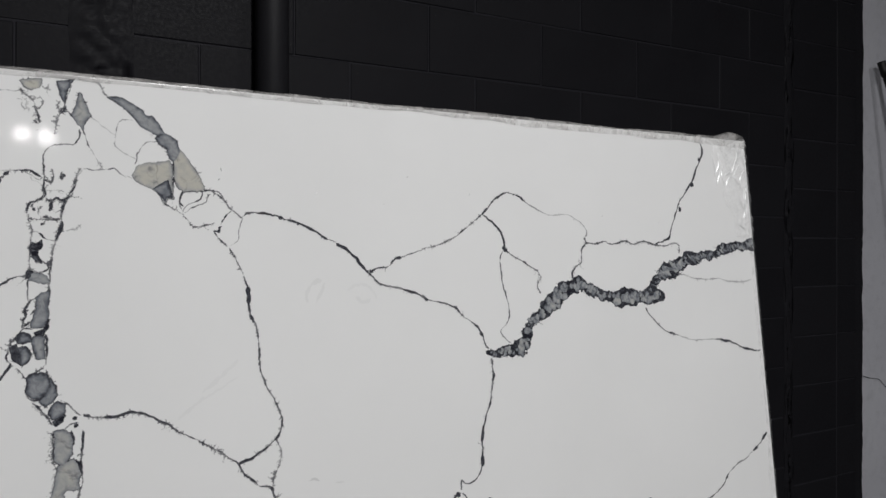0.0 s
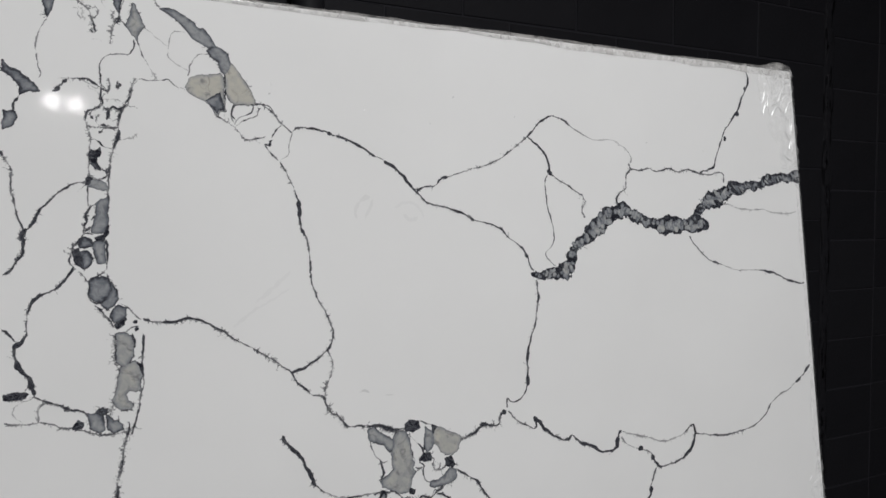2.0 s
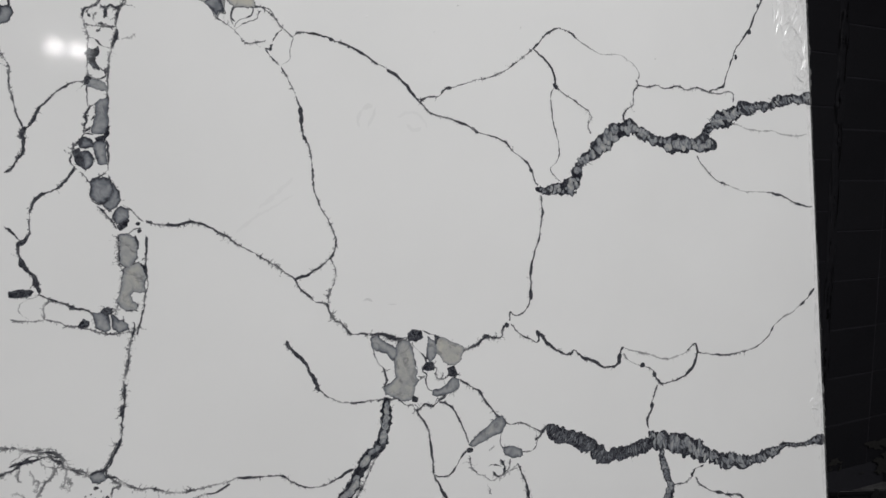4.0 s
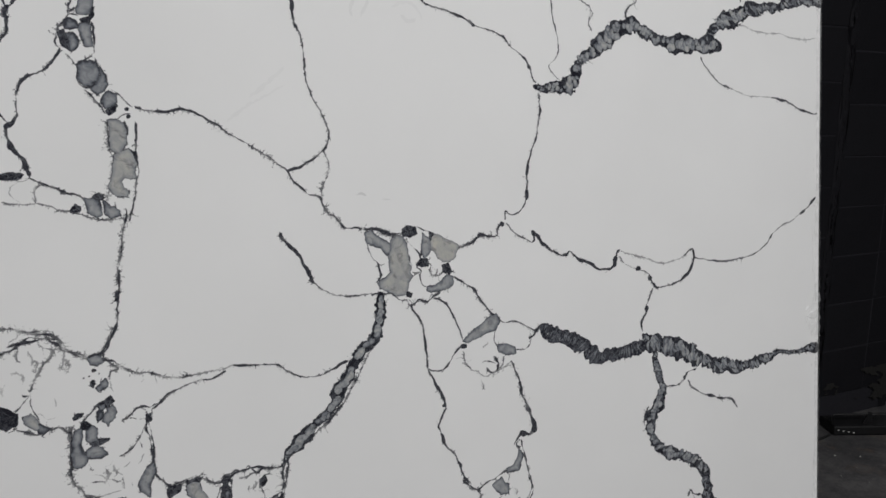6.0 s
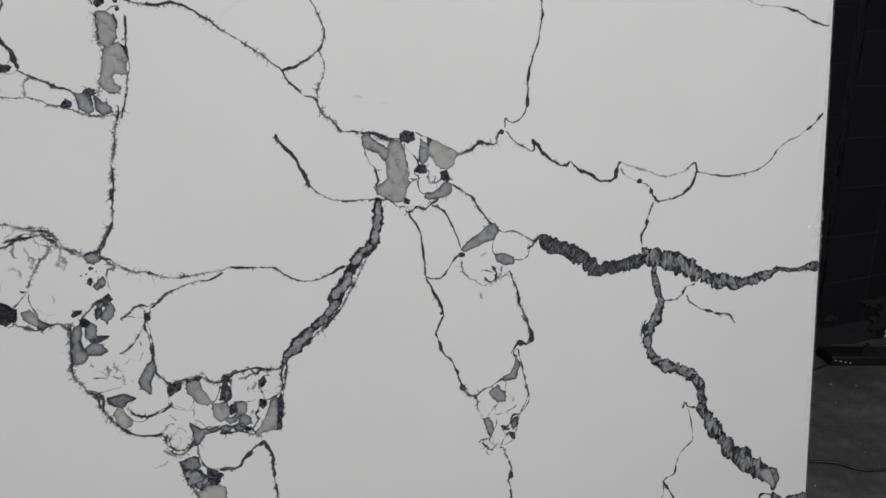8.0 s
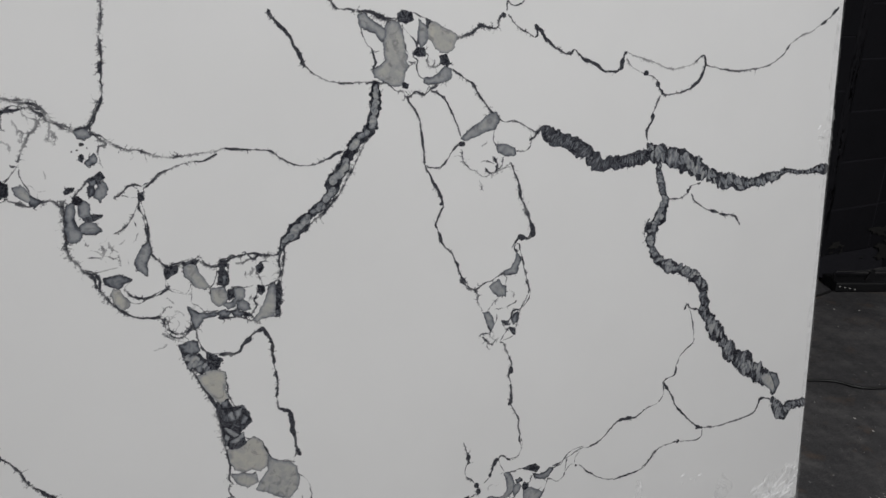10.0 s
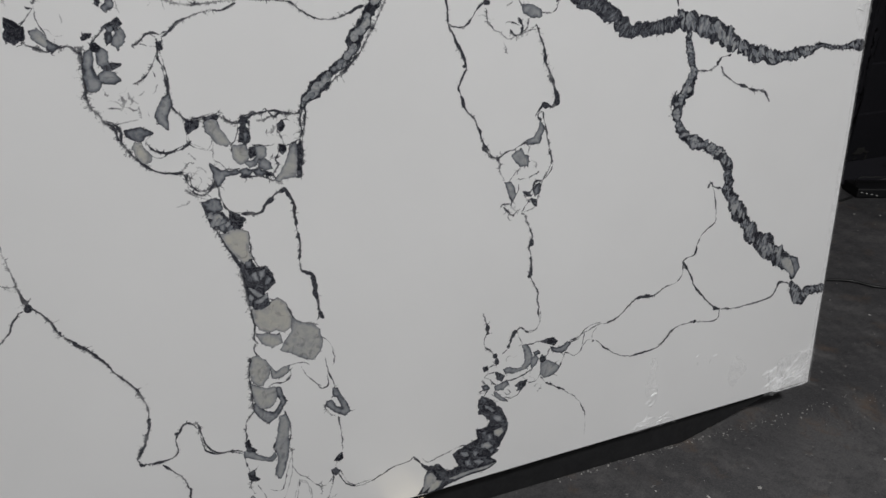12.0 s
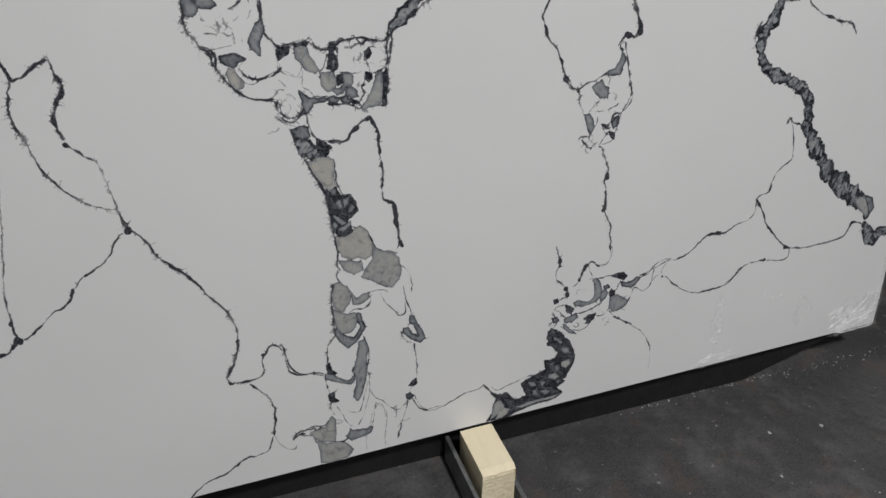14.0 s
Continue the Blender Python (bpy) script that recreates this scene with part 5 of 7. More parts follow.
clast(0.12, [(-111.6, 61.1), (-110.7, 60.8), (-110.4, 60.2), (-111.2, 60.3)])
clast(0.4, [(-118.4, 62.9), (-117.9, 62.3), (-117.2, 61.9), (-117.6, 61.3), (-118.0, 61.1), (-118.1, 62.0)])
clast(0.38, [(-117.5, 61.9), (-116.3, 61.6), (-115.2, 61.7), (-114.8, 61.3), (-115.5, 61.1), (-116.9, 61.1), (-117.5, 61.0)])
clast(0.62, [(-107.4, 64.3), (-106.8, 64.6), (-106.8, 62.7), (-107.0, 61.1), (-107.3, 59.8), (-108.1, 59.8), (-109.1, 59.7), (-109.7, 59.3), (-110.1, 59.7), (-109.2, 60.6), (-108.6, 61.7), (-108.0, 63.1)])
clast(0.12, [(-106.6, 64.2), (-106.1, 64.6), (-106.2, 62.2), (-106.6, 59.7), (-107.1, 59.7), (-106.8, 61.9)])
clast(0.12, [(-109.1, 67.5), (-108.4, 67.8), (-108.2, 67.0), (-108.7, 66.3), (-109.0, 66.7)])
clast(0.15, [(-109.1, 64.5), (-108.4, 64.4), (-108.3, 63.6), (-108.8, 63.1), (-109.2, 63.7)])
strand(1.3, [(-120.6, 69.0), (-119.7, 69.0), (-118.8, 69.0), (-118.1, 69.4), (-117.0, 69.3), (-116.3, 69.5), (-115.9, 69.3)], 1, 1)
strand(1.1, [(-115.9, 69.2), (-115.6, 68.4), (-114.9, 68.1), (-114.1, 68.3)], 1, 0.5)
strand(1.1, [(-114.1, 68.3), (-113.5, 68.8), (-112.8, 68.9), (-112.0, 69.2), (-111.3, 68.8), (-110.5, 69.5), (-109.8, 68.9), (-109.3, 68.3), (-108.7, 68.7), (-107.7, 68.7), (-106.8, 68.6), (-106.0, 68.7), (-105.5, 69.2)], 1, 1)
strand(0.8, [(-111.8, 68.1), (-111.0, 68.0), (-110.3, 68.2), (-109.5, 68.5)], 0.8, 0.5)
strand(0.6, [(-108.8, 67.9), (-107.7, 67.8), (-106.6, 67.3), (-106.1, 66.7)], 0.8)
strand(1.5, [(-105.5, 69.1), (-105.9, 67.6), (-105.8, 66.1), (-106.2, 65.0), (-106.0, 63.4), (-106.3, 61.5), (-106.5, 59.7)], 1, 1.4)
strand(1.5, [(-106.2, 65.0), (-107.2, 64.5), (-108.0, 64.2)], 1, 0.3)
strand(0.8, [(-109.2, 66.4), (-108.7, 65.6), (-108.5, 64.4)], 1, 0.5)
strand(1, [(-109.4, 64.3), (-109.4, 63.2), (-109.8, 62.5), (-109.5, 61.8), (-109.9, 61.1), (-110.3, 60.3)], 1, 1)
strand(0.7, [(-112.7, 68.2), (-112.8, 66.7), (-112.9, 65.2)], 1, 0.4)
strand(0.9, [(-112.8, 64.8), (-111.8, 64.7), (-110.7, 64.5), (-109.7, 64.6)])
strand(0.7, [(-120.7, 67.1), (-120.5, 66.0), (-119.6, 65.5), (-118.7, 64.9), (-118.4, 64.8), (-117.9, 65.6), (-117.6, 66.1)])
strand(0.7, [(-117.6, 65.5), (-117.9, 64.2), (-117.9, 63.3), (-117.1, 62.8), (-116.6, 62.1)])
strand(0.8, [(-115.6, 65.0), (-115.0, 65.4), (-114.5, 66.5), (-114.2, 67.6)])
strand(1.3, [(-116.6, 61.9), (-115.5, 61.8), (-114.7, 61.8)], 1, 0.6)
strand(1.5, [(-114.8, 60.7), (-113.8, 60.6), (-112.7, 60.6), (-111.6, 60.3), (-110.5, 59.7), (-109.8, 59.1)], 1, 0.8)
strand(1, [(-118.3, 62.8), (-118.1, 61.6), (-118.1, 60.8), (-118.4, 59.7), (-119.2, 59.2), (-120.0, 59.5), (-120.7, 59.9)])
strand(0.8, [(-121.3, 60.7), (-120.9, 60.0), (-119.9, 59.1), (-118.9, 58.4)])
strand(0.6, [(-121.5, 62.0), (-121.2, 61.4), (-121.2, 60.5)])
strand(1, [(-117.5, 61.0), (-118.0, 60.1), (-118.5, 59.6)], 1, 1)
strand(0.6, [(-117.4, 60.4), (-117.0, 60.0)])
vein_group("lower_left")
clast(0.15, [(-116.8, 56.0), (-115.6, 55.4), (-115.0, 54.1), (-115.9, 53.4), (-116.9, 53.8)])
clast(0.85, [(-117.3, 53.6), (-115.9, 53.3), (-114.8, 52.7), (-114.8, 51.6), (-115.3, 51.0), (-115.0, 50.0), (-114.8, 49.1), (-115.5, 48.6), (-116.4, 49.4), (-117.0, 50.1), (-117.4, 51.2)])
clast(-0.05, [(-116.8, 48.9), (-115.8, 48.0), (-114.8, 49.1), (-114.3, 47.3), (-112.9, 47.2), (-112.2, 46.1), (-111.9, 44.6), (-112.9, 43.9), (-113.7, 43.3), (-113.2, 42.5), (-113.0, 41.2), (-114.0, 40.7), (-115.1, 40.9), (-115.7, 41.9), (-115.9, 43.7), (-116.2, 46.4)])
clast(0.35, [(-115.7, 48.4), (-114.9, 48.5), (-114.8, 47.4), (-115.6, 47.6)], True, 0.6)
clast(0.5, [(-115.1, 46.4), (-114.4, 46.8), (-114.1, 45.3), (-114.8, 45.3)], True, 0.6)
clast(0.55, [(-114.0, 46.7), (-113.0, 46.9), (-113.2, 46.0), (-113.9, 45.3)], True, 0.6)
clast(0.35, [(-112.9, 45.8), (-112.3, 45.3), (-112.8, 44.5), (-113.4, 44.6)], True, 0.6)
clast(0.6, [(-115.7, 44.5), (-114.7, 43.9), (-113.8, 42.9), (-114.4, 42.7), (-115.2, 43.4)], True, 0.6)
clast(0.5, [(-115.6, 43.5), (-115.1, 42.9), (-115.5, 42.2), (-115.9, 42.8)], True, 0.6)
clast(0.55, [(-115.2, 42.2), (-114.1, 42.5), (-113.2, 43.2), (-113.2, 42.5), (-114.1, 41.8), (-115.0, 41.8)], True, 0.6)
clast(0.8, [(-115.5, 41.0), (-114.2, 40.9), (-113.0, 41.4), (-111.9, 42.1), (-110.7, 41.1), (-110.6, 40.0), (-110.1, 38.8), (-110.4, 37.2), (-111.4, 36.5), (-112.6, 37.2), (-113.9, 37.0), (-114.9, 37.7), (-115.5, 39.0)])
strand(1.3, [(-114.9, 38.6), (-114.4, 39.4), (-113.2, 39.6)], 0.7)
clast(0.65, [(-115.5, 36.9), (-114.3, 36.9), (-113.1, 36.4), (-112.1, 36.2), (-112.0, 34.9), (-113.4, 34.4), (-114.7, 35.3)])
strand(1.6, [(-113.9, 37.0), (-112.9, 36.3), (-112.0, 36.6)], 0.9)
clast(0.6, [(-110.0, 38.5), (-108.8, 37.4), (-107.1, 37.0), (-106.3, 35.9), (-105.9, 33.9), (-106.4, 32.1), (-107.7, 31.1), (-109.4, 31.8), (-110.6, 32.7), (-112.2, 33.7), (-111.3, 35.1), (-110.4, 36.3)])
strand(2.6, [(-107.8, 35.8), (-107.6, 34.7), (-107.6, 33.6)], 0.9, 0.3)
strand(2.6, [(-108.2, 33.0), (-108.3, 32.2)], 0.9, 0.3)
strand(1.3, [(-112.9, 42.3), (-111.7, 41.7), (-110.7, 41.0), (-110.4, 40.0), (-109.9, 38.8), (-109.0, 37.4), (-107.5, 37.2), (-106.3, 36.6)], 1, 0.6)
clast(0.68, [(-116.4, 33.4), (-115.6, 33.4), (-114.8, 32.5), (-114.1, 31.2), (-114.4, 30.0), (-115.0, 29.2), (-115.5, 28.4), (-116.3, 28.6), (-117.0, 29.7), (-117.1, 31.6)])
clast(0.62, [(-114.1, 31.1), (-113.4, 30.1), (-112.3, 30.6), (-111.3, 30.8), (-111.7, 29.7), (-112.8, 29.2), (-113.9, 29.2)])
strand(0.9, [(-111.3, 30.8), (-110.3, 31.0), (-109.4, 30.9), (-108.2, 30.3)])
strand(0.9, [(-115.6, 33.4), (-116.1, 34.7), (-115.5, 35.7)], 1, 0.3)
clast(0.66, [(-117.3, 29.1), (-116.3, 28.4), (-115.0, 27.7), (-113.9, 27.7), (-113.7, 26.4), (-114.0, 25.3), (-114.9, 24.4), (-116.2, 24.6), (-117.0, 25.8), (-117.1, 27.3)])
clast(0.33, [(-117.0, 25.8), (-116.4, 24.6), (-115.4, 23.7), (-114.4, 23.3), (-113.7, 24.1), (-113.1, 25.1), (-113.6, 26.4), (-113.5, 27.6), (-113.0, 27.3), (-112.7, 25.7), (-112.3, 24.9), (-113.3, 23.5), (-114.3, 22.4), (-115.4, 21.8), (-116.5, 22.9), (-117.3, 24.4)])
strand(1, [(-115.0, 27.5), (-114.0, 28.3), (-112.8, 28.2), (-111.9, 28.5), (-111.2, 29.3), (-111.2, 30.2)], 1, 0.5)
strand(1.5, [(-117.7, 51.2), (-116.8, 49.4), (-116.4, 47.7), (-116.3, 46.0), (-116.0, 44.2), (-115.9, 42.4), (-115.7, 40.6)], 1, 1.4)
strand(1.3, [(-115.7, 40.6), (-115.6, 38.3), (-115.9, 36.3), (-115.3, 35.5)], 1, 0.8)
strand(1.5, [(-116.7, 33.4), (-117.0, 32.1), (-117.3, 30.2), (-117.2, 28.3), (-117.3, 26.3), (-117.2, 24.8)], 1, 1.4)
strand(1, [(-114.7, 52.7), (-114.7, 51.2), (-114.6, 49.5), (-114.0, 47.5), (-113.0, 47.1)], 1, 0.3)
clast(0.45, [(-113.6, 22.4), (-112.7, 22.5), (-112.3, 21.0), (-112.7, 19.0), (-112.8, 16.4), (-113.4, 14.4), (-114.0, 12.5), (-114.8, 11.3), (-115.4, 12.4), (-114.7, 14.3), (-114.7, 15.9), (-114.9, 17.3), (-114.3, 19.0)])
strand(2, [(-114.8, 18.0), (-115.1, 17.1), (-114.7, 16.2)], 1, 0.4)
strand(1.3, [(-112.8, 23.2), (-112.4, 21.6), (-112.3, 19.4), (-112.8, 16.9), (-112.5, 15.6)], 1, 0.8)
strand(1.1, [(-117.2, 24.4), (-118.0, 23.6), (-118.8, 22.2), (-119.0, 20.3), (-119.0, 19.2)], 1, 0.4)
clast(0.1, [(-119.3, 19.3), (-118.7, 19.7), (-118.6, 18.4), (-117.9, 17.4), (-118.4, 17.3), (-119.2, 17.7)])
clast(0.42, [(-119.6, 17.7), (-118.4, 17.3), (-117.2, 16.1), (-116.0, 15.4), (-115.2, 16.0), (-114.9, 15.4), (-115.6, 14.8), (-116.9, 15.3), (-118.3, 16.0), (-119.5, 16.8)])
strand(1, [(-119.6, 17.7), (-119.6, 15.8), (-119.4, 14.7)])
clast(0.1, [(-119.5, 13.6), (-118.6, 13.9), (-118.5, 12.8), (-118.0, 12.1), (-118.6, 11.9), (-119.4, 12.5)])
strand(0.8, [(-118.4, 13.8), (-117.8, 14.7)])
strand(1, [(-119.4, 14.7), (-119.1, 12.4), (-119.3, 10.9), (-118.9, 9.6)], 1, 0.4)
clast(0.68, [(-123.2, 7.0), (-121.8, 7.3), (-120.5, 7.6), (-119.4, 9.2), (-118.9, 8.5), (-119.0, 6.3), (-119.4, 4.2), (-121.3, 4.7), (-122.5, 5.6)])
strand(0.9, [(-122.9, 7.1), (-121.3, 7.7), (-120.2, 7.9)])
strand(0.7, [(-118.4, 11.1), (-117.6, 9.2), (-116.9, 7.3), (-116.1, 6.2)], 0.8)
clast(0.4, [(-116.6, 5.5), (-115.3, 5.4), (-113.6, 5.1), (-112.7, 5.4), (-113.1, 4.3), (-114.1, 3.9), (-115.5, 3.7), (-116.6, 3.6), (-117.2, 4.5)])
strand(1.1, [(-116.6, 6.1), (-115.8, 5.2), (-113.9, 5.2), (-112.7, 5.6)], 1, 0.4)
strand(0.8, [(-112.7, 5.6), (-112.2, 8.0), (-111.8, 10.1)], 0.9)
strand(0.8, [(-116.6, 9.7), (-115.6, 9.1), (-114.7, 9.1), (-114.0, 10.8), (-113.4, 12.8), (-112.6, 14.8)])
strand(0.6, [(-112.5, 15.6), (-112.7, 12.6), (-113.2, 10.6), (-114.1, 8.1), (-115.2, 6.2)], 0.8)
strand(0.9, [(-112.8, 13.2), (-111.9, 11.3), (-110.6, 10.0), (-109.4, 8.3), (-108.0, 7.6), (-107.0, 8.1), (-106.2, 9.3)])
strand(0.6, [(-111.8, 9.9), (-110.7, 9.2), (-110.4, 7.5), (-110.4, 5.2), (-110.9, 1.9)], 0.6)
clast(0.05, [(-106.5, 10.2), (-105.8, 10.5), (-105.1, 9.6), (-105.9, 9.1), (-106.4, 9.4)])
clast(0.05, [(-105.8, 11.9), (-105.2, 12.6), (-104.6, 13.1), (-104.5, 12.1), (-105.1, 11.6)])
strand(1, [(-104.6, 20.0), (-104.4, 17.8), (-104.3, 15.1), (-104.5, 13.2)], 0.9)
strand(0.9, [(-105.5, 11.5), (-105.9, 10.6)])
strand(1, [(-106.2, 9.3), (-106.8, 6.9), (-107.6, 4.8)])
strand(2.2, [(-107.6, 4.8), (-108.0, 3.2), (-108.5, 1.6)])
strand(0.9, [(-105.1, 9.6), (-104.4, 7.8), (-103.3, 6.3), (-101.8, 6.1), (-99.8, 6.4)], 0.8)
clast(0.3, [(-104.9, 25.2), (-104.3, 25.1), (-103.8, 23.4), (-103.0, 21.9), (-102.7, 20.5), (-103.5, 19.9), (-104.5, 20.5), (-105.4, 21.2), (-106.2, 22.3), (-106.2, 23.2), (-105.4, 23.1), (-104.8, 21.9), (-103.7, 21.2), (-103.9, 22.1), (-104.5, 23.5), (-105.1, 23.8)])
strand(1.6, [(-104.7, 25.6), (-105.0, 24.5), (-105.4, 23.5)])
strand(0.9, [(-106.2, 23.0), (-106.4, 22.0), (-105.8, 20.8), (-105.0, 20.1)], 1, 0.6)
strand(0.9, [(-105.7, 30.9), (-105.6, 29.4), (-105.4, 27.9), (-104.8, 26.2), (-104.5, 25.2)])
strand(0.9, [(-104.5, 32.3), (-104.3, 30.6), (-104.7, 29.2)])
strand(0.9, [(-108.6, 28.2), (-107.6, 26.9), (-106.7, 25.7), (-105.7, 26.0), (-105.7, 28.0)])
strand(1.4, [(-108.4, 27.9), (-107.8, 27.2), (-106.8, 26.1)])
strand(0.7, [(-106.4, 35.0), (-104.8, 33.2), (-104.3, 31.6)], 0.8)
strand(0.8, [(-109.5, 30.3), (-109.0, 28.8), (-108.4, 27.9)])
vein_group("centre")
clast(0.45, [(-92.5, 100.0), (-91.6, 100.3), (-91.0, 99.6), (-89.8, 98.9), (-88.6, 98.0), (-88.6, 97.2), (-89.3, 96.6), (-90.1, 97.7), (-91.1, 98.0), (-92.2, 98.6)])
clast(0.64, [(-88.3, 99.1), (-86.7, 98.9), (-86.2, 97.4), (-86.1, 95.7), (-85.7, 94.5), (-86.1, 92.8), (-86.2, 91.6), (-86.7, 90.8), (-88.2, 91.1), (-89.5, 91.5), (-90.5, 92.1), (-90.6, 92.9), (-89.4, 93.6), (-88.7, 94.2), (-89.0, 95.6), (-89.1, 96.4), (-88.5, 97.6)])
clast(0.12, [(-86.8, 100.1), (-85.9, 100.7), (-84.7, 100.4), (-84.5, 99.4), (-85.6, 99.0), (-86.7, 99.3)])
clast(0.45, [(-83.6, 99.3), (-82.6, 98.6), (-82.3, 97.5), (-82.7, 96.3), (-83.5, 95.7), (-83.9, 96.8), (-83.7, 98.0)])
clast(0.76, [(-82.4, 98.9), (-81.3, 99.1), (-80.2, 98.4), (-78.8, 97.8), (-78.0, 97.2), (-78.5, 95.5), (-79.4, 94.9), (-80.5, 95.1), (-81.3, 95.7), (-81.7, 96.6), (-82.3, 96.9)])
clast(0.1, [(-82.5, 99.6), (-81.8, 99.1), (-82.3, 98.1), (-82.6, 98.6)])
clast(0.12, [(-84.0, 95.6), (-83.1, 95.6), (-82.8, 94.6), (-83.9, 94.5), (-84.8, 94.8)])
clast(0.15, [(-80.6, 94.4), (-79.7, 94.7), (-79.2, 93.4), (-79.7, 93.0), (-80.6, 93.4)])
clast(0.45, [(-80.0, 93.1), (-79.0, 92.5), (-79.0, 91.5), (-80.1, 90.9), (-81.5, 90.7), (-82.6, 90.6), (-83.3, 90.9), (-83.1, 91.5), (-81.9, 91.5), (-80.9, 92.0)])
clast(0.1, [(-86.5, 91.0), (-85.7, 90.7), (-85.9, 90.2), (-86.7, 90.5)])
knot(-78.9, 96.4, 3)
knot(-81.9, 97.5, 3)
strand(1.5, [(-93.3, 100.7), (-92.1, 100.6), (-90.8, 100.5), (-89.8, 100.0), (-88.7, 99.6), (-86.9, 99.6)], 1, 1)
strand(1.3, [(-84.5, 100.4), (-83.4, 99.8), (-82.2, 99.4), (-81.1, 98.8), (-79.8, 98.1), (-78.6, 97.5), (-77.8, 97.0)], 1, 0.3)
strand(0.9, [(-86.4, 98.7), (-85.3, 97.5), (-84.3, 96.4), (-84.0, 95.6)])
strand(0.9, [(-83.6, 99.5), (-83.7, 97.6), (-84.0, 96.0)])
strand(0.8, [(-86.2, 98.9), (-85.9, 96.1), (-85.6, 94.9)])
strand(0.9, [(-84.5, 94.8), (-84.8, 94.4), (-84.1, 93.9), (-84.3, 93.2), (-84.0, 91.8), (-83.1, 91.3)])
strand(0.8, [(-82.4, 95.8), (-83.1, 95.1), (-82.4, 94.6), (-82.7, 93.8), (-82.1, 93.0), (-80.9, 93.2), (-80.6, 94.4)], 1, 0.4)
strand(0.8, [(-86.2, 89.9), (-85.6, 89.2), (-84.5, 89.4), (-83.2, 89.1), (-82.6, 90.2), (-82.0, 89.9), (-81.0, 90.6)])
strand(1.2, [(-85.7, 93.9), (-84.5, 93.5)], 1, 0.4)
strand(1.2, [(-92.5, 100.0), (-92.2, 98.3), (-91.6, 96.6), (-90.7, 95.3), (-90.4, 93.7), (-91.0, 92.8)], 1, 0.5)
vein_group("top_left")
strand(1, [(-125.6, 146.8), (-125.3, 146.2), (-124.8, 146.2), (-124.5, 146.9)])
strand(1.4, [(-123.5, 147.5), (-123.7, 147.1), (-123.8, 146.6)])
strand(1.2, [(-125.7, 145.4), (-125.7, 144.3), (-126.4, 143.6), (-127.1, 143.2), (-127.3, 142.1), (-127.0, 141.0), (-126.8, 140.0), (-126.9, 139.3), (-127.0, 137.9), (-127.0, 136.1), (-126.9, 135.1)], 1, 0.5)
strand(1.4, [(-125.3, 144.1), (-124.8, 143.7), (-124.2, 144.1), (-123.6, 143.8), (-122.9, 144.2)], 1, 1)
strand(1.8, [(-124.8, 143.9), (-124.7, 143.0), (-124.9, 142.5)], 1, 0.5)
strand(1.4, [(-123.9, 143.7), (-123.0, 143.8)], 1, 0.5)
strand(1.2, [(-121.3, 147.9), (-122.1, 146.4), (-122.4, 144.9), (-123.2, 143.8), (-123.6, 142.3), (-123.6, 140.5), (-124.0, 139.4), (-124.3, 138.7), (-124.6, 137.6), (-124.7, 136.2), (-124.9, 134.0), (-124.9, 132.3)], 1, 0.4)
strand(0.9, [(-127.0, 141.6), (-126.1, 141.4), (-125.5, 141.5), (-124.9, 141.3), (-123.9, 141.4)], 1, 0.5)
strand(1.4, [(-125.6, 141.7), (-125.0, 141.7)], 1, 0.5)
strand(1.4, [(-124.6, 141.5), (-123.7, 141.5)], 1, 0.5)
knot(-126.6, 142.6, 2.2)
knot(-125.7, 140.8, 2)
strand(0.9, [(-127.0, 139.6), (-126.5, 139.9), (-125.9, 139.7), (-125.5, 139.1), (-124.9, 138.9), (-124.3, 138.8)])
clast(0.12, [(-126.8, 138.6), (-126.3, 138.4), (-125.8, 138.8), (-125.7, 138.3), (-126.2, 137.5), (-126.1, 136.7), (-125.7, 136.1), (-126.3, 136.3), (-126.8, 136.8), (-126.7, 137.7)])
strand(1.3, [(-125.7, 136.3), (-125.1, 135.8), (-124.9, 135.5)])
strand(0.8, [(-126.7, 135.1), (-125.7, 134.9), (-125.1, 135.3), (-125.1, 136.2)])
clast(0.52, [(-126.9, 134.8), (-126.1, 134.7), (-125.3, 134.4), (-125.0, 133.7), (-125.5, 133.6), (-126.3, 133.8), (-127.0, 134.1)])
clast(0.08, [(-127.3, 135.0), (-126.7, 135.0), (-126.8, 134.3), (-127.3, 134.3)])
strand(0.8, [(-127.2, 134.1), (-127.2, 132.6), (-127.1, 131.6)])
strand(1.1, [(-126.4, 131.8), (-127.0, 131.4), (-127.4, 130.6), (-127.3, 129.8), (-127.6, 129.1), (-127.7, 128.3)], 1, 0.5)
strand(0.8, [(-126.6, 131.6), (-126.4, 130.5), (-126.8, 129.8)])
strand(1, [(-127.7, 128.4), (-127.0, 128.8), (-126.3, 129.8)], 1, 0.4)
clast(0.4, [(-126.3, 131.8), (-125.7, 132.3), (-125.0, 132.5), (-124.9, 131.6), (-125.1, 130.5), (-125.0, 129.1), (-125.4, 128.3), (-126.4, 128.2), (-126.8, 128.4), (-126.6, 129.5), (-126.3, 130.5)])
clast(0.12, [(-125.2, 129.3), (-124.9, 129.1), (-125.1, 128.1), (-125.6, 127.4), (-125.4, 128.4)])
clast(0.25, [(-128.2, 127.4), (-127.6, 127.7), (-126.9, 127.4), (-126.7, 126.7), (-127.6, 126.4), (-128.2, 126.6)])
clast(0.3, [(-128.1, 125.9), (-127.3, 126.0), (-126.8, 125.3), (-127.0, 124.4), (-127.7, 123.9), (-128.0, 124.8)])
clast(0.4, [(-126.7, 127.0), (-126.1, 127.4), (-125.4, 127.0), (-125.5, 125.6), (-125.4, 124.6), (-126.1, 124.5), (-126.5, 125.3)])
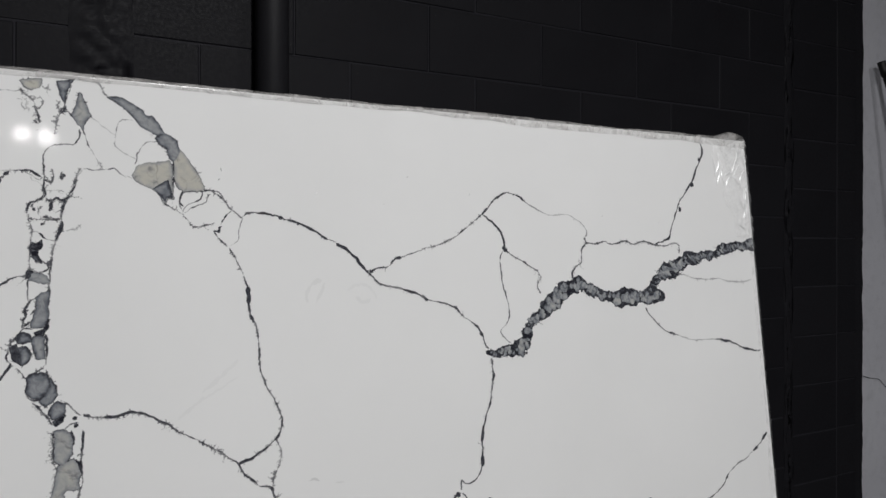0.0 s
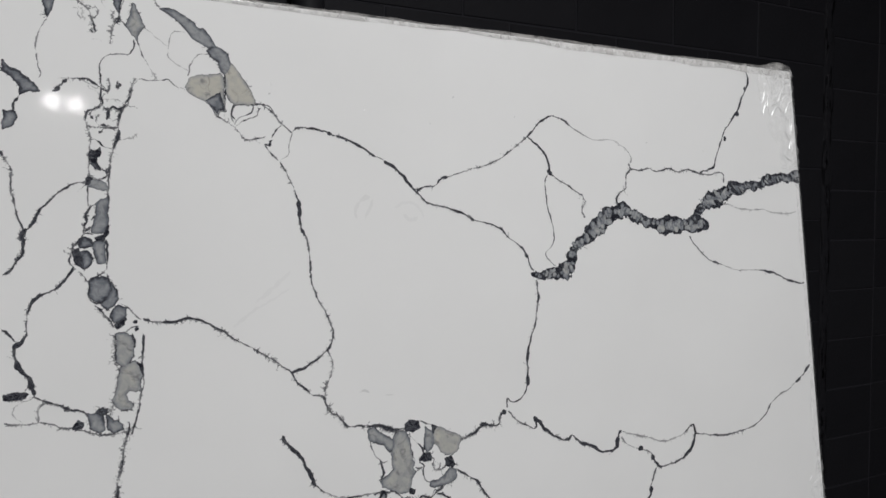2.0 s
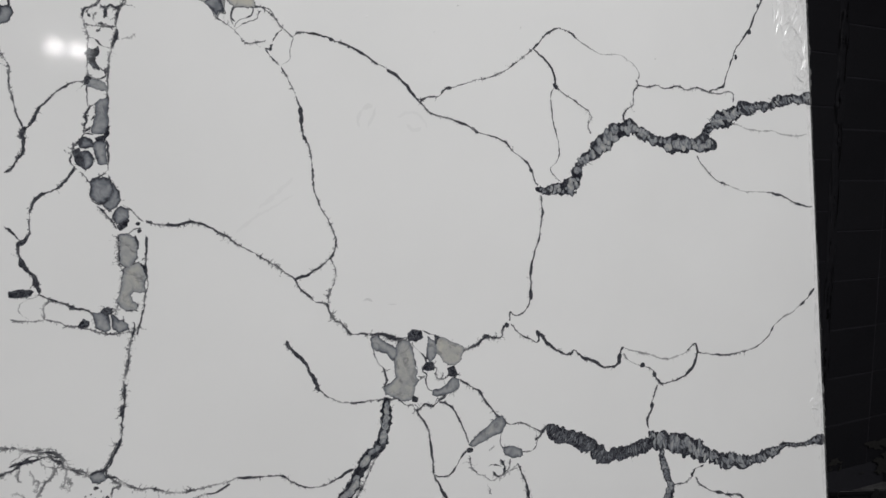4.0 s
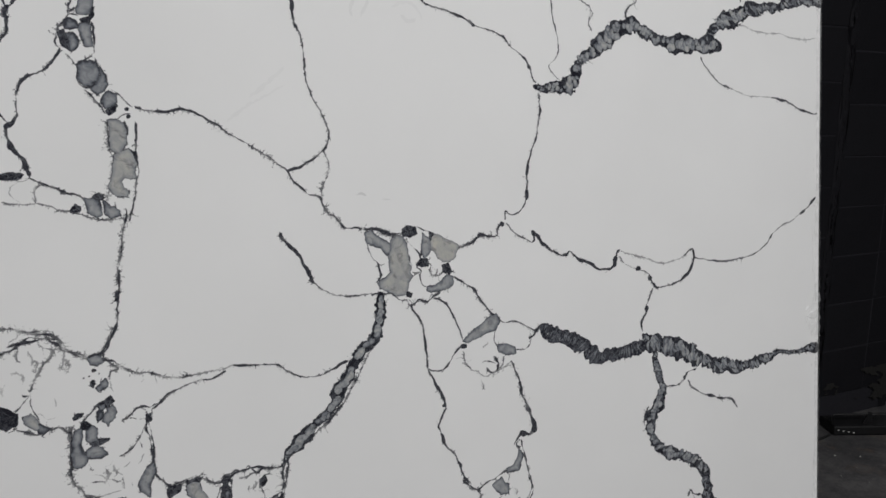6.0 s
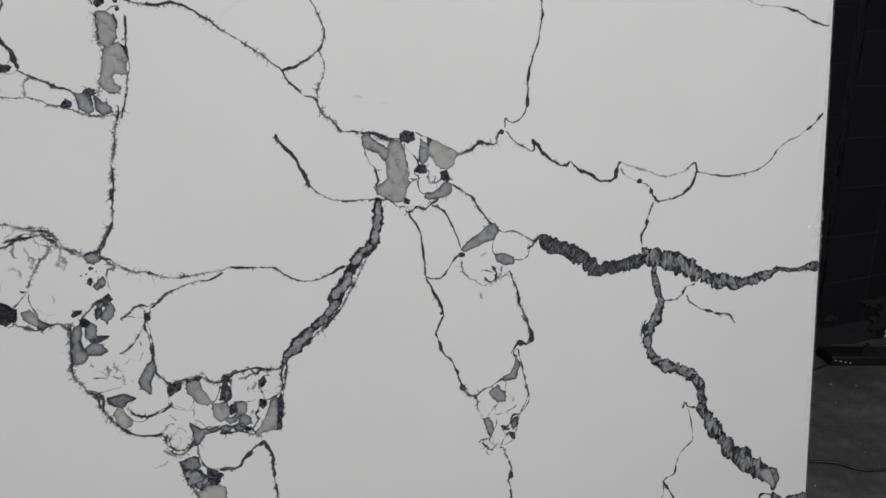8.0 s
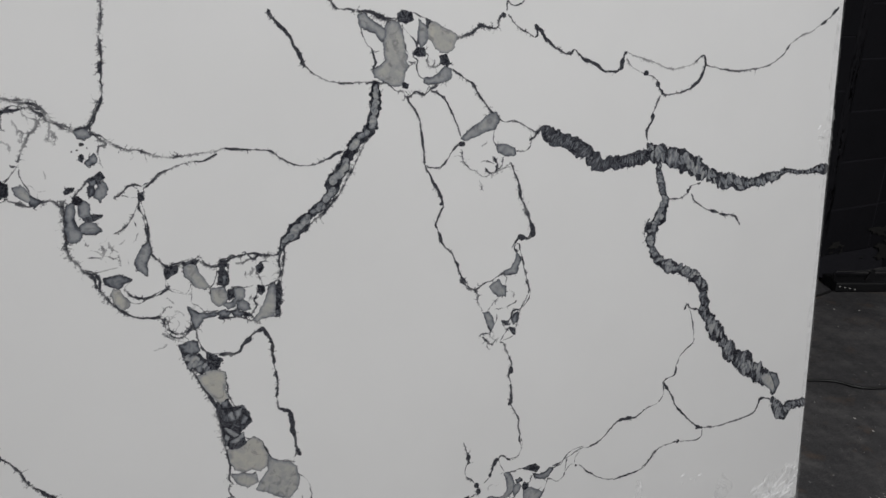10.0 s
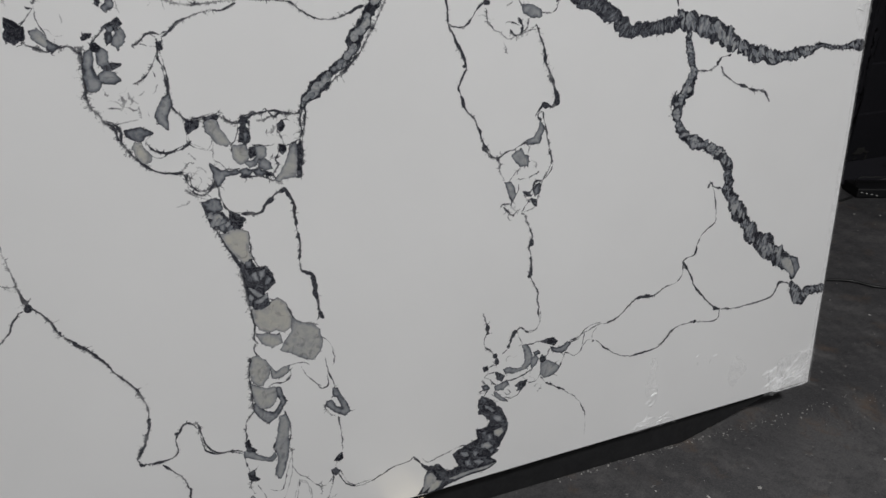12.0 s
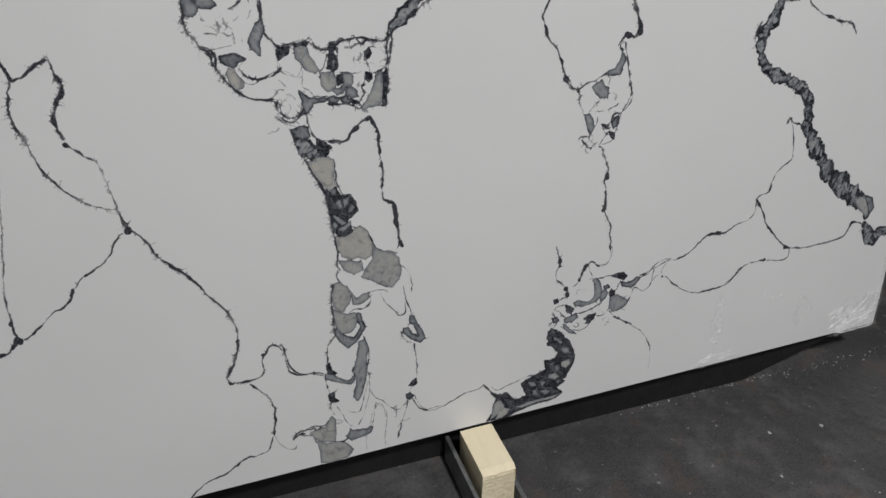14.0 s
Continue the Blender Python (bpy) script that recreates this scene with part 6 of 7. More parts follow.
clast(0.15, [(-129.0, 126.0), (-128.4, 126.2), (-127.9, 125.3), (-127.8, 123.9), (-128.3, 124.3), (-128.7, 124.7)])
clast(0.12, [(-126.5, 127.6), (-125.6, 127.9), (-125.4, 127.4), (-126.0, 127.0)])
strand(1, [(-128.8, 127.1), (-129.0, 126.0), (-129.3, 125.0), (-128.9, 124.0), (-128.5, 123.8)], 1, 1)
strand(0.9, [(-128.2, 127.4), (-128.8, 126.7)], 1, 1)
strand(1.3, [(-127.9, 126.0), (-127.0, 125.6), (-126.7, 124.8)])
strand(0.9, [(-126.7, 128.1), (-127.6, 128.1), (-128.2, 127.4)])
strand(1.2, [(-125.3, 127.4), (-125.1, 125.6), (-125.2, 123.7)], 1, 0.4)
strand(0.9, [(-127.7, 123.6), (-127.2, 124.8)])
strand(1, [(-125.3, 123.7), (-125.9, 123.1), (-126.8, 122.7), (-127.4, 122.2)], 1, 0.4)
strand(0.8, [(-128.4, 123.8), (-127.8, 122.9), (-127.3, 122.1)], 1, 0.4)
clast(0.28, [(-127.2, 122.2), (-126.6, 122.7), (-125.8, 122.8), (-125.1, 122.5), (-124.8, 121.4), (-125.2, 120.4), (-125.9, 119.7), (-126.8, 119.9), (-127.3, 120.7)])
clast(0.32, [(-124.8, 122.1), (-124.3, 121.0), (-124.0, 120.0), (-124.5, 119.3), (-125.3, 118.8), (-125.9, 119.4), (-125.4, 120.0), (-124.8, 121.1)])
clast(0.32, [(-124.6, 118.8), (-124.0, 119.3), (-123.2, 118.9), (-123.3, 117.9), (-123.9, 117.4), (-124.5, 117.2), (-124.9, 117.9)])
strand(1.6, [(-127.3, 120.5), (-126.8, 119.8), (-125.9, 119.7), (-125.2, 120.3), (-124.8, 121.3)])
strand(1.5, [(-125.2, 123.2), (-124.8, 122.1), (-124.4, 121.3), (-124.0, 120.0)], 1, 0.3)
clast(0.1, [(-124.4, 116.9), (-123.8, 117.3), (-123.3, 117.5), (-123.5, 116.8), (-124.2, 116.4)])
strand(1, [(-123.9, 119.6), (-123.0, 118.9), (-122.2, 118.0), (-121.5, 117.4)])
strand(1.2, [(-126.6, 119.4), (-125.9, 118.6), (-125.2, 117.6), (-124.6, 116.5)], 1, 0.5)
knot(-122.1, 117.1, 3)
knot(-122.0, 116.2, 2.5)
strand(0.9, [(-123.3, 115.8), (-122.6, 116.4), (-121.8, 116.5)], 1, 0.5)
clast(0.58, [(-124.3, 115.7), (-123.4, 115.9), (-122.7, 115.4), (-122.4, 114.3), (-122.5, 112.9), (-123.0, 112.3), (-123.4, 111.6), (-124.0, 112.0), (-124.3, 112.4), (-124.2, 114.1)])
clast(0.68, [(-123.9, 111.5), (-123.0, 111.9), (-122.2, 112.2), (-121.6, 111.6), (-121.5, 110.4), (-121.8, 109.4), (-121.5, 108.7), (-122.3, 108.6), (-123.0, 108.8), (-123.4, 108.2), (-123.1, 107.4), (-122.6, 107.0), (-122.8, 106.4), (-123.7, 106.5), (-124.5, 106.8), (-124.8, 107.6), (-124.4, 108.6), (-124.2, 110.3)])
strand(2, [(-122.3, 110.1), (-122.0, 109.4)], 0.4)
strand(1, [(-123.6, 114.4), (-123.3, 113.7)], 0.4)
clast(0.12, [(-122.2, 112.2), (-121.6, 111.8), (-121.5, 110.7), (-121.9, 111.1)])
strand(1.1, [(-122.5, 115.7), (-122.3, 114.3), (-122.5, 112.6)])
strand(1.5, [(-121.3, 115.6), (-121.3, 113.5), (-121.4, 111.4), (-121.3, 109.3), (-121.7, 108.0), (-122.0, 106.3), (-122.4, 104.9), (-122.8, 103.3)], 1, 0.6)
strand(1, [(-124.4, 115.8), (-124.4, 113.8), (-124.4, 112.0), (-124.1, 111.0), (-124.3, 108.9), (-124.7, 107.3), (-125.2, 106.0)], 1, 2)
clast(0.42, [(-127.6, 106.3), (-126.7, 106.3), (-126.0, 105.9), (-125.8, 104.3), (-126.4, 104.1), (-127.3, 104.7)])
clast(0.42, [(-125.5, 106.0), (-124.9, 105.3), (-123.9, 104.8), (-123.8, 104.1), (-124.6, 103.8), (-125.5, 104.3)])
clast(0.15, [(-129.2, 104.8), (-128.7, 105.7), (-128.1, 105.4), (-128.3, 104.8)])
clast(0.12, [(-126.7, 106.5), (-126.0, 106.9), (-125.4, 106.3), (-126.1, 106.0)])
vein_group("left_cluster")
strand(1.3, [(-136.7, 91.5), (-135.4, 91.0), (-134.6, 90.8), (-133.7, 90.7), (-133.1, 90.3), (-132.5, 89.4), (-131.7, 88.9), (-131.3, 88.1), (-130.4, 87.8), (-129.6, 87.2), (-128.8, 86.7)], 0.9, 1.2)
strand(1, [(-133.4, 90.9), (-132.9, 90.7), (-132.2, 90.4)], 0.9, 1)
strand(1.2, [(-137.1, 89.2), (-135.6, 89.6), (-134.8, 90.1), (-133.9, 90.0), (-133.0, 89.8), (-132.4, 89.3)], 1, 0.8)
strand(1, [(-132.2, 90.4), (-131.9, 89.6), (-131.4, 89.1), (-131.1, 88.0)], 0.8, 1.2)
strand(1, [(-132.5, 89.3), (-132.4, 88.1), (-132.6, 87.5), (-133.4, 86.8), (-133.9, 85.8), (-134.6, 84.8), (-135.1, 83.5)], 0.8, 0.8)
strand(1, [(-135.9, 89.4), (-136.1, 87.9), (-135.9, 87.2)], 0.8, 1)
strand(0.8, [(-134.4, 87.3), (-134.1, 86.7), (-134.4, 85.9), (-134.5, 86.3)], 0.8, 0.8)
strand(0.7, [(-134.4, 87.3), (-133.8, 86.9), (-133.2, 86.9)], 0.8, 0.5)
strand(0.7, [(-131.3, 88.0), (-131.3, 86.7), (-131.8, 85.7)], 0.7, 1)
strand(0.6, [(-131.0, 87.0), (-130.8, 86.0), (-131.0, 85.3)], 0.6, 0.8)
strand(0.6, [(-136.0, 85.9), (-135.6, 85.3), (-135.8, 84.6)], 0.6, 0.5)
strand(1.4, [(-136.0, 83.2), (-135.6, 83.0), (-135.2, 83.1)], 1, 0.5)
strand(0.8, [(-135.1, 83.3), (-136.1, 82.0), (-137.0, 81.0)])
strand(0.9, [(-135.4, 82.8), (-136.4, 81.7), (-137.1, 81.3)])
strand(0.8, [(-135.1, 83.3), (-135.1, 81.6), (-134.6, 80.3), (-134.1, 79.2)])
clast(0.12, [(-138.3, 82.2), (-137.3, 81.5), (-136.7, 81.0), (-136.7, 79.8), (-137.5, 79.2), (-138.7, 79.9)])
clast(0.55, [(-136.1, 80.5), (-135.2, 80.8), (-134.9, 80.3), (-134.6, 79.6), (-134.3, 78.9), (-134.9, 78.8), (-135.5, 79.3), (-136.0, 79.8)])
strand(1.6, [(-138.7, 79.9), (-137.4, 79.5), (-136.6, 79.1), (-135.5, 78.5), (-134.7, 78.2), (-133.7, 78.6), (-133.1, 78.9)], 1, 1.2)
clast(0.2, [(-134.6, 79.6), (-133.9, 79.2), (-133.4, 78.7), (-134.1, 78.2), (-134.6, 78.4)])
strand(0.9, [(-133.1, 78.8), (-132.2, 78.7), (-131.5, 77.9), (-131.0, 77.3)], 1, 0.8)
clast(0.42, [(-128.6, 86.7), (-127.8, 87.1), (-127.2, 87.0), (-127.1, 86.1), (-127.7, 85.8), (-128.4, 86.0)])
strand(1.6, [(-128.8, 86.7), (-128.2, 87.0), (-127.5, 87.1), (-126.9, 87.4), (-126.4, 88.4), (-126.0, 89.4), (-125.6, 90.3)], 1, 1.4)
strand(1.4, [(-126.9, 87.4), (-126.9, 86.4), (-126.1, 86.1)], 1, 1)
strand(1.1, [(-126.7, 86.6), (-125.8, 86.0), (-125.0, 85.3), (-124.1, 84.7)], 1, 1)
strand(1, [(-126.2, 85.9), (-125.4, 85.0), (-126.2, 84.7), (-126.4, 83.4), (-126.2, 82.2)], 0.8, 1)
strand(0.8, [(-124.1, 84.7), (-123.3, 84.2), (-122.3, 84.1), (-121.1, 83.7), (-120.1, 83.3), (-119.2, 83.0)], 0.8, 1)
knot(-128.1, 85.2, 2.4)
knot(-128.7, 84.5, 1.2)
knot(-129.3, 84.4, 1)
knot(-127.6, 84.7, 1.2)
clast(0.15, [(-128.6, 83.8), (-128.2, 84.0), (-128.1, 83.5), (-128.3, 83.1), (-128.7, 83.3)])
clast(0.35, [(-128.0, 83.0), (-127.4, 83.6), (-126.9, 83.9), (-126.6, 83.4), (-126.9, 82.9), (-127.7, 82.6)])
clast(0.1, [(-130.8, 79.6), (-130.2, 80.0), (-129.7, 80.0), (-130.0, 79.6), (-130.7, 79.4)])
clast(0.12, [(-128.2, 80.8), (-127.5, 81.1), (-126.5, 81.7), (-126.2, 81.0), (-126.8, 80.4), (-127.6, 80.2)])
clast(0.35, [(-127.9, 80.7), (-127.2, 80.8), (-127.2, 80.2), (-127.9, 80.0)], True, 0.6)
clast(0.44, [(-127.0, 80.2), (-126.3, 80.6), (-126.0, 79.5), (-126.3, 78.7), (-127.0, 78.1), (-127.6, 78.6), (-127.3, 79.5)])
clast(0.2, [(-128.1, 79.9), (-127.5, 79.9), (-127.5, 79.0), (-128.1, 78.7)])
strand(1.3, [(-130.0, 78.8), (-129.0, 79.8), (-128.2, 80.6)], 1, 0.6)
strand(1.8, [(-125.4, 78.4), (-124.7, 78.7), (-123.9, 79.4), (-123.2, 79.7), (-121.9, 79.6)], 1, 0.5)
strand(1.1, [(-121.9, 79.6), (-120.9, 80.0), (-119.8, 81.0), (-118.7, 81.4)], 1, 0.3)
strand(0.8, [(-124.7, 78.6), (-123.8, 78.3)])
clast(0.05, [(-122.6, 78.6), (-122.1, 78.7), (-122.1, 77.8), (-122.6, 77.7)])
strand(0.9, [(-121.8, 79.3), (-122.0, 78.5)])
strand(0.9, [(-122.5, 77.7), (-123.1, 76.8), (-123.7, 75.4)])
strand(0.8, [(-122.4, 77.7), (-122.2, 76.4), (-122.0, 74.9), (-121.9, 73.4), (-122.2, 72.3)])
clast(0.38, [(-130.7, 77.9), (-130.0, 78.2), (-130.0, 77.1), (-130.2, 76.1), (-130.0, 75.0), (-129.6, 74.3), (-129.9, 73.4), (-130.9, 73.3), (-131.3, 73.7), (-131.4, 75.1), (-131.1, 76.7)])
clast(0.08, [(-130.0, 78.8), (-129.4, 79.0), (-129.0, 78.4), (-129.3, 77.9), (-130.0, 78.1)])
clast(0.42, [(-129.5, 77.8), (-128.9, 78.3), (-128.3, 77.8), (-128.4, 76.4), (-129.1, 76.2), (-129.6, 76.5)])
clast(0.08, [(-129.2, 76.2), (-128.2, 76.4), (-127.0, 76.3), (-127.9, 75.8), (-128.8, 75.7)])
clast(0.42, [(-129.6, 75.3), (-128.8, 75.6), (-127.9, 75.4), (-127.4, 74.5), (-128.1, 74.1), (-129.2, 74.2), (-129.7, 74.6)])
strand(1.4, [(-131.2, 78.6), (-131.2, 77.2), (-131.4, 75.5), (-131.4, 73.7), (-131.5, 72.7), (-131.1, 71.2), (-130.4, 70.4), (-130.1, 69.4), (-129.2, 68.8), (-129.0, 67.6), (-128.4, 66.4), (-127.7, 65.2), (-126.9, 64.2), (-126.2, 63.4), (-125.3, 62.8), (-124.3, 62.4), (-122.9, 62.2), (-121.9, 62.2)], 1, 1.4)
strand(0.9, [(-126.1, 73.9), (-125.0, 74.3), (-124.1, 75.1), (-123.4, 76.1)], 1, 0.4)
strand(0.6, [(-123.5, 75.2), (-123.3, 74.4)])
strand(0.7, [(-129.6, 73.5), (-129.2, 72.6)], 0.8, 0.6)
strand(0.6, [(-127.8, 72.6), (-127.3, 71.8), (-127.7, 71.5)], 0.6, 1)
strand(0.7, [(-126.8, 72.9), (-126.5, 71.7), (-126.8, 71.4)], 0.7, 0.6)
strand(0.9, [(-127.1, 71.1), (-126.5, 70.6), (-125.8, 70.8), (-125.8, 69.6)], 0.8, 0.6)
strand(0.7, [(-129.7, 69.6), (-128.7, 69.2), (-127.3, 69.3), (-126.2, 69.5)], 0.7)
strand(0.6, [(-125.6, 72.4), (-124.9, 72.9)], 0.6)
strand(0.6, [(-123.2, 73.6), (-123.9, 72.5)], 0.6)
strand(0.6, [(-124.9, 70.4), (-124.8, 69.7)], 0.5)
clast(0.38, [(-124.1, 69.8), (-123.4, 71.0), (-122.8, 72.0), (-122.1, 72.3), (-122.1, 70.8), (-122.7, 69.8), (-122.9, 67.9), (-123.3, 68.4), (-123.8, 68.8)])
strand(1.3, [(-121.9, 74.9), (-122.1, 72.7), (-122.1, 71.1), (-121.5, 70.0), (-121.0, 69.2)], 1, 0.4)
clast(0.22, [(-127.9, 68.2), (-127.1, 68.4), (-126.1, 68.4), (-125.2, 68.0), (-124.8, 67.6), (-125.7, 67.2), (-126.4, 66.7), (-127.3, 67.1), (-127.9, 67.5)])
clast(0.8, [(-127.1, 66.6), (-126.4, 66.5), (-126.1, 65.6), (-125.3, 64.7), (-125.6, 64.0), (-126.6, 63.9), (-127.1, 65.0), (-127.4, 65.9)])
strand(1.3, [(-125.3, 64.7), (-124.5, 64.4), (-123.6, 64.6), (-122.9, 65.1)], 1, 0.6)
strand(0.7, [(-122.9, 65.1), (-121.8, 65.5), (-120.7, 65.9)])
strand(0.7, [(-124.8, 67.6), (-125.7, 66.8), (-125.8, 66.1)])
strand(0.8, [(-120.9, 68.8), (-120.8, 67.3), (-120.7, 65.9), (-119.7, 65.2), (-118.5, 64.6)])
strand(1, [(-121.9, 62.2), (-121.2, 63.1), (-120.7, 63.4)], 1, 1)
strand(0.6, [(-120.9, 64.6), (-120.4, 64.1), (-120.0, 63.4)], 0.7, 0.6)
strand(0.8, [(-121.4, 61.9), (-121.6, 60.8), (-121.4, 59.7), (-120.3, 58.9), (-119.2, 59.0)], 1, 1)
vein_group("top_left")
clast(0.4, [(-118.4, 157.5), (-117.4, 157.6), (-116.4, 157.3), (-115.4, 156.8), (-114.4, 156.2), (-113.9, 155.5), (-113.2, 155.3), (-112.7, 155.0), (-112.2, 154.3), (-111.7, 153.2), (-112.4, 152.9), (-113.4, 153.4), (-114.6, 154.1), (-115.4, 155.3), (-116.6, 156.4), (-117.4, 156.9)])
clast(0.35, [(-112.7, 152.5), (-112.0, 153.1), (-111.0, 153.0), (-110.1, 152.3), (-109.7, 150.9), (-109.7, 150.4), (-110.4, 149.6), (-111.0, 149.9), (-111.3, 151.1), (-112.2, 151.8)])
clast(0.92, [(-109.7, 150.6), (-108.9, 149.7), (-108.0, 148.4), (-107.1, 146.9), (-106.7, 145.7), (-108.2, 145.8), (-109.3, 145.4), (-110.2, 146.1), (-110.5, 147.7), (-110.4, 149.4)])
clast(0.88, [(-115.5, 147.4), (-114.8, 148.6), (-113.8, 149.0), (-112.4, 149.2), (-111.1, 149.5), (-110.6, 148.4), (-110.7, 146.5), (-110.6, 144.5), (-111.4, 144.6), (-111.6, 143.8), (-112.3, 144.9), (-113.1, 145.7), (-114.1, 146.1), (-115.2, 146.8)])
clast(0.25, [(-113.1, 145.7), (-112.1, 146.5), (-111.2, 147.0), (-110.8, 145.7), (-110.6, 144.5), (-111.3, 144.6), (-111.6, 144.0), (-112.3, 144.9)], True, 0.6)
strand(1.6, [(-110.4, 149.5), (-110.4, 148.0), (-110.6, 146.1), (-110.7, 145.4)])
clast(0.58, [(-122.4, 154.7), (-122.0, 156.2), (-121.6, 157.7), (-121.0, 156.3), (-120.4, 154.9), (-121.0, 154.1), (-121.3, 153.1), (-121.8, 153.7)])
clast(0.35, [(-124.1, 158.9), (-123.1, 159.2), (-122.3, 159.4), (-122.9, 158.3), (-123.4, 156.6), (-123.8, 157.5)])
clast(0.92, [(-128.1, 158.7), (-127.0, 159.0), (-125.9, 159.0), (-126.1, 158.0), (-127.0, 157.7), (-127.8, 158.0)])
strand(1, [(-128.1, 157.8), (-127.6, 157.1), (-126.8, 156.3), (-126.3, 155.1), (-126.2, 154.2), (-125.9, 153.6)], 1, 0.6)
strand(1.3, [(-126.6, 153.8), (-126.2, 153.5), (-125.9, 153.8)], 1, 0.8)
strand(1, [(-123.1, 155.8), (-123.9, 154.6), (-124.2, 153.5), (-124.4, 152.2)], 0.9, 0.5)
strand(0.8, [(-122.4, 159.4), (-122.7, 158.0), (-123.2, 156.3), (-123.1, 155.4), (-122.4, 154.6)], 0.8)
strand(0.6, [(-125.1, 158.6), (-125.2, 157.4), (-124.7, 156.7)], 0.6)
strand(0.9, [(-121.6, 153.1), (-121.6, 152.2), (-122.3, 151.1), (-123.6, 150.9), (-124.7, 150.7), (-125.5, 149.6), (-125.6, 147.7)])
strand(0.8, [(-121.3, 153.1), (-120.9, 151.9), (-120.5, 150.7)])
strand(1.3, [(-120.4, 150.7), (-120.1, 150.1), (-119.9, 149.6)])
strand(0.7, [(-119.9, 149.6), (-119.4, 148.7), (-119.0, 148.0)], 0.7, 0.4)
strand(0.9, [(-121.4, 148.0), (-120.1, 147.8), (-118.5, 148.0), (-117.6, 148.2), (-116.8, 147.4), (-115.6, 147.0)])
strand(0.6, [(-120.4, 154.9), (-119.1, 153.7), (-117.5, 152.5)], 0.4)
strand(0.8, [(-117.5, 151.9), (-117.3, 153.7), (-116.8, 154.6), (-115.4, 154.8)])
strand(0.6, [(-117.5, 151.9), (-117.6, 151.2), (-116.5, 150.2), (-115.1, 149.5)], 0.6)
strand(0.9, [(-115.1, 148.9), (-114.8, 150.5), (-113.9, 151.7), (-112.7, 152.1)])
strand(0.8, [(-120.1, 159.4), (-119.4, 159.2), (-118.8, 158.0), (-118.3, 157.7)], 0.8, 0.4)
strand(0.9, [(-111.6, 143.8), (-110.4, 142.9), (-109.3, 142.2), (-108.6, 141.2), (-107.9, 140.7), (-106.5, 141.0), (-105.4, 141.3)], 1, 0.3)
strand(0.9, [(-106.7, 145.7), (-105.6, 145.6), (-104.5, 144.8), (-103.7, 143.9), (-103.1, 143.1), (-101.7, 142.1)], 1, 0.3)
strand(0.8, [(-109.3, 145.4), (-109.8, 143.9), (-109.3, 143.5)])
strand(0.8, [(-109.3, 142.5), (-107.9, 143.5), (-106.6, 144.1), (-106.2, 145.1)])
strand(1.3, [(-106.4, 144.6), (-105.9, 145.2)])
clast(0.1, [(-105.5, 140.3), (-104.6, 140.8), (-104.8, 140.0)])
strand(0.8, [(-103.1, 143.1), (-104.0, 142.1), (-104.5, 141.1)])
strand(1.1, [(-105.4, 140.0), (-104.7, 139.0), (-103.7, 138.1)], 1, 0.3)
strand(0.8, [(-101.7, 141.9), (-102.1, 140.6), (-102.4, 139.0), (-103.6, 138.1)])
vein_group("centre")
clast(0.38, [(-70.8, 61.1), (-69.6, 61.4), (-68.9, 62.2), (-68.5, 63.9), (-67.7, 62.7), (-68.2, 61.6), (-68.6, 60.4), (-69.8, 60.4), (-70.7, 60.5)])
strand(1.2, [(-68.3, 65.4), (-68.9, 64.8), (-68.3, 63.9)], 1, 0.4)
clast(0.42, [(-73.4, 58.9), (-72.6, 59.5), (-71.8, 59.9), (-71.2, 58.7), (-70.6, 58.6), (-70.7, 57.1), (-71.9, 57.0), (-72.8, 57.9)])
strand(1.5, [(-78.2, 60.5), (-77.3, 59.3), (-76.3, 58.9), (-75.1, 59.1), (-74.2, 59.7), (-72.9, 60.0), (-71.9, 60.5), (-70.9, 60.9)], 1, 0.5)
strand(1, [(-76.1, 58.8), (-75.5, 57.6), (-75.5, 56.5), (-74.7, 55.1)], 1, 0.4)
strand(0.8, [(-71.8, 56.8), (-72.8, 56.2), (-73.8, 55.0)])
strand(1, [(-72.8, 56.3), (-72.1, 56.6)], 1, 0.6)
strand(0.8, [(-70.8, 55.0), (-69.8, 55.3), (-68.5, 55.8)], 1, 0.6)
strand(0.7, [(-71.2, 60.7), (-70.4, 60.0), (-70.6, 58.9)])
clast(0.4, [(-74.7, 54.8), (-73.7, 54.6), (-73.0, 53.7), (-72.8, 52.5), (-73.3, 51.6), (-73.9, 52.5), (-74.1, 53.4)])
strand(0.8, [(-72.3, 54.1), (-72.3, 53.2), (-72.8, 52.5)])
strand(1.4, [(-73.9, 52.5), (-73.5, 51.3), (-74.8, 51.3), (-75.5, 51.0)], 1, 1)
strand(1.3, [(-74.9, 50.7), (-74.1, 49.7), (-73.1, 49.2), (-72.5, 49.9)], 1, 1)
clast(0.15, [(-71.5, 52.8), (-70.5, 52.6), (-69.9, 52.0), (-70.8, 52.1)])
strand(1.5, [(-70.2, 52.2), (-69.6, 53.3), (-69.1, 54.2), (-68.0, 54.3)], 1, 0.6)
clast(0.3, [(-69.0, 53.7), (-68.4, 53.8), (-68.6, 52.3), (-69.2, 51.9), (-69.6, 52.9)])
strand(1.3, [(-68.0, 54.3), (-68.4, 52.7), (-68.7, 51.3)], 1, 0.5)
clast(0.15, [(-69.9, 51.5), (-69.0, 51.1), (-69.0, 50.1), (-69.7, 50.8)])
strand(0.8, [(-69.0, 50.1), (-70.2, 49.6), (-71.4, 49.3)])
strand(1.8, [(-71.8, 49.2), (-71.0, 48.8), (-70.8, 48.1)], 1, 0.8)
strand(0.9, [(-70.0, 51.5), (-71.0, 50.4), (-71.7, 49.4)])
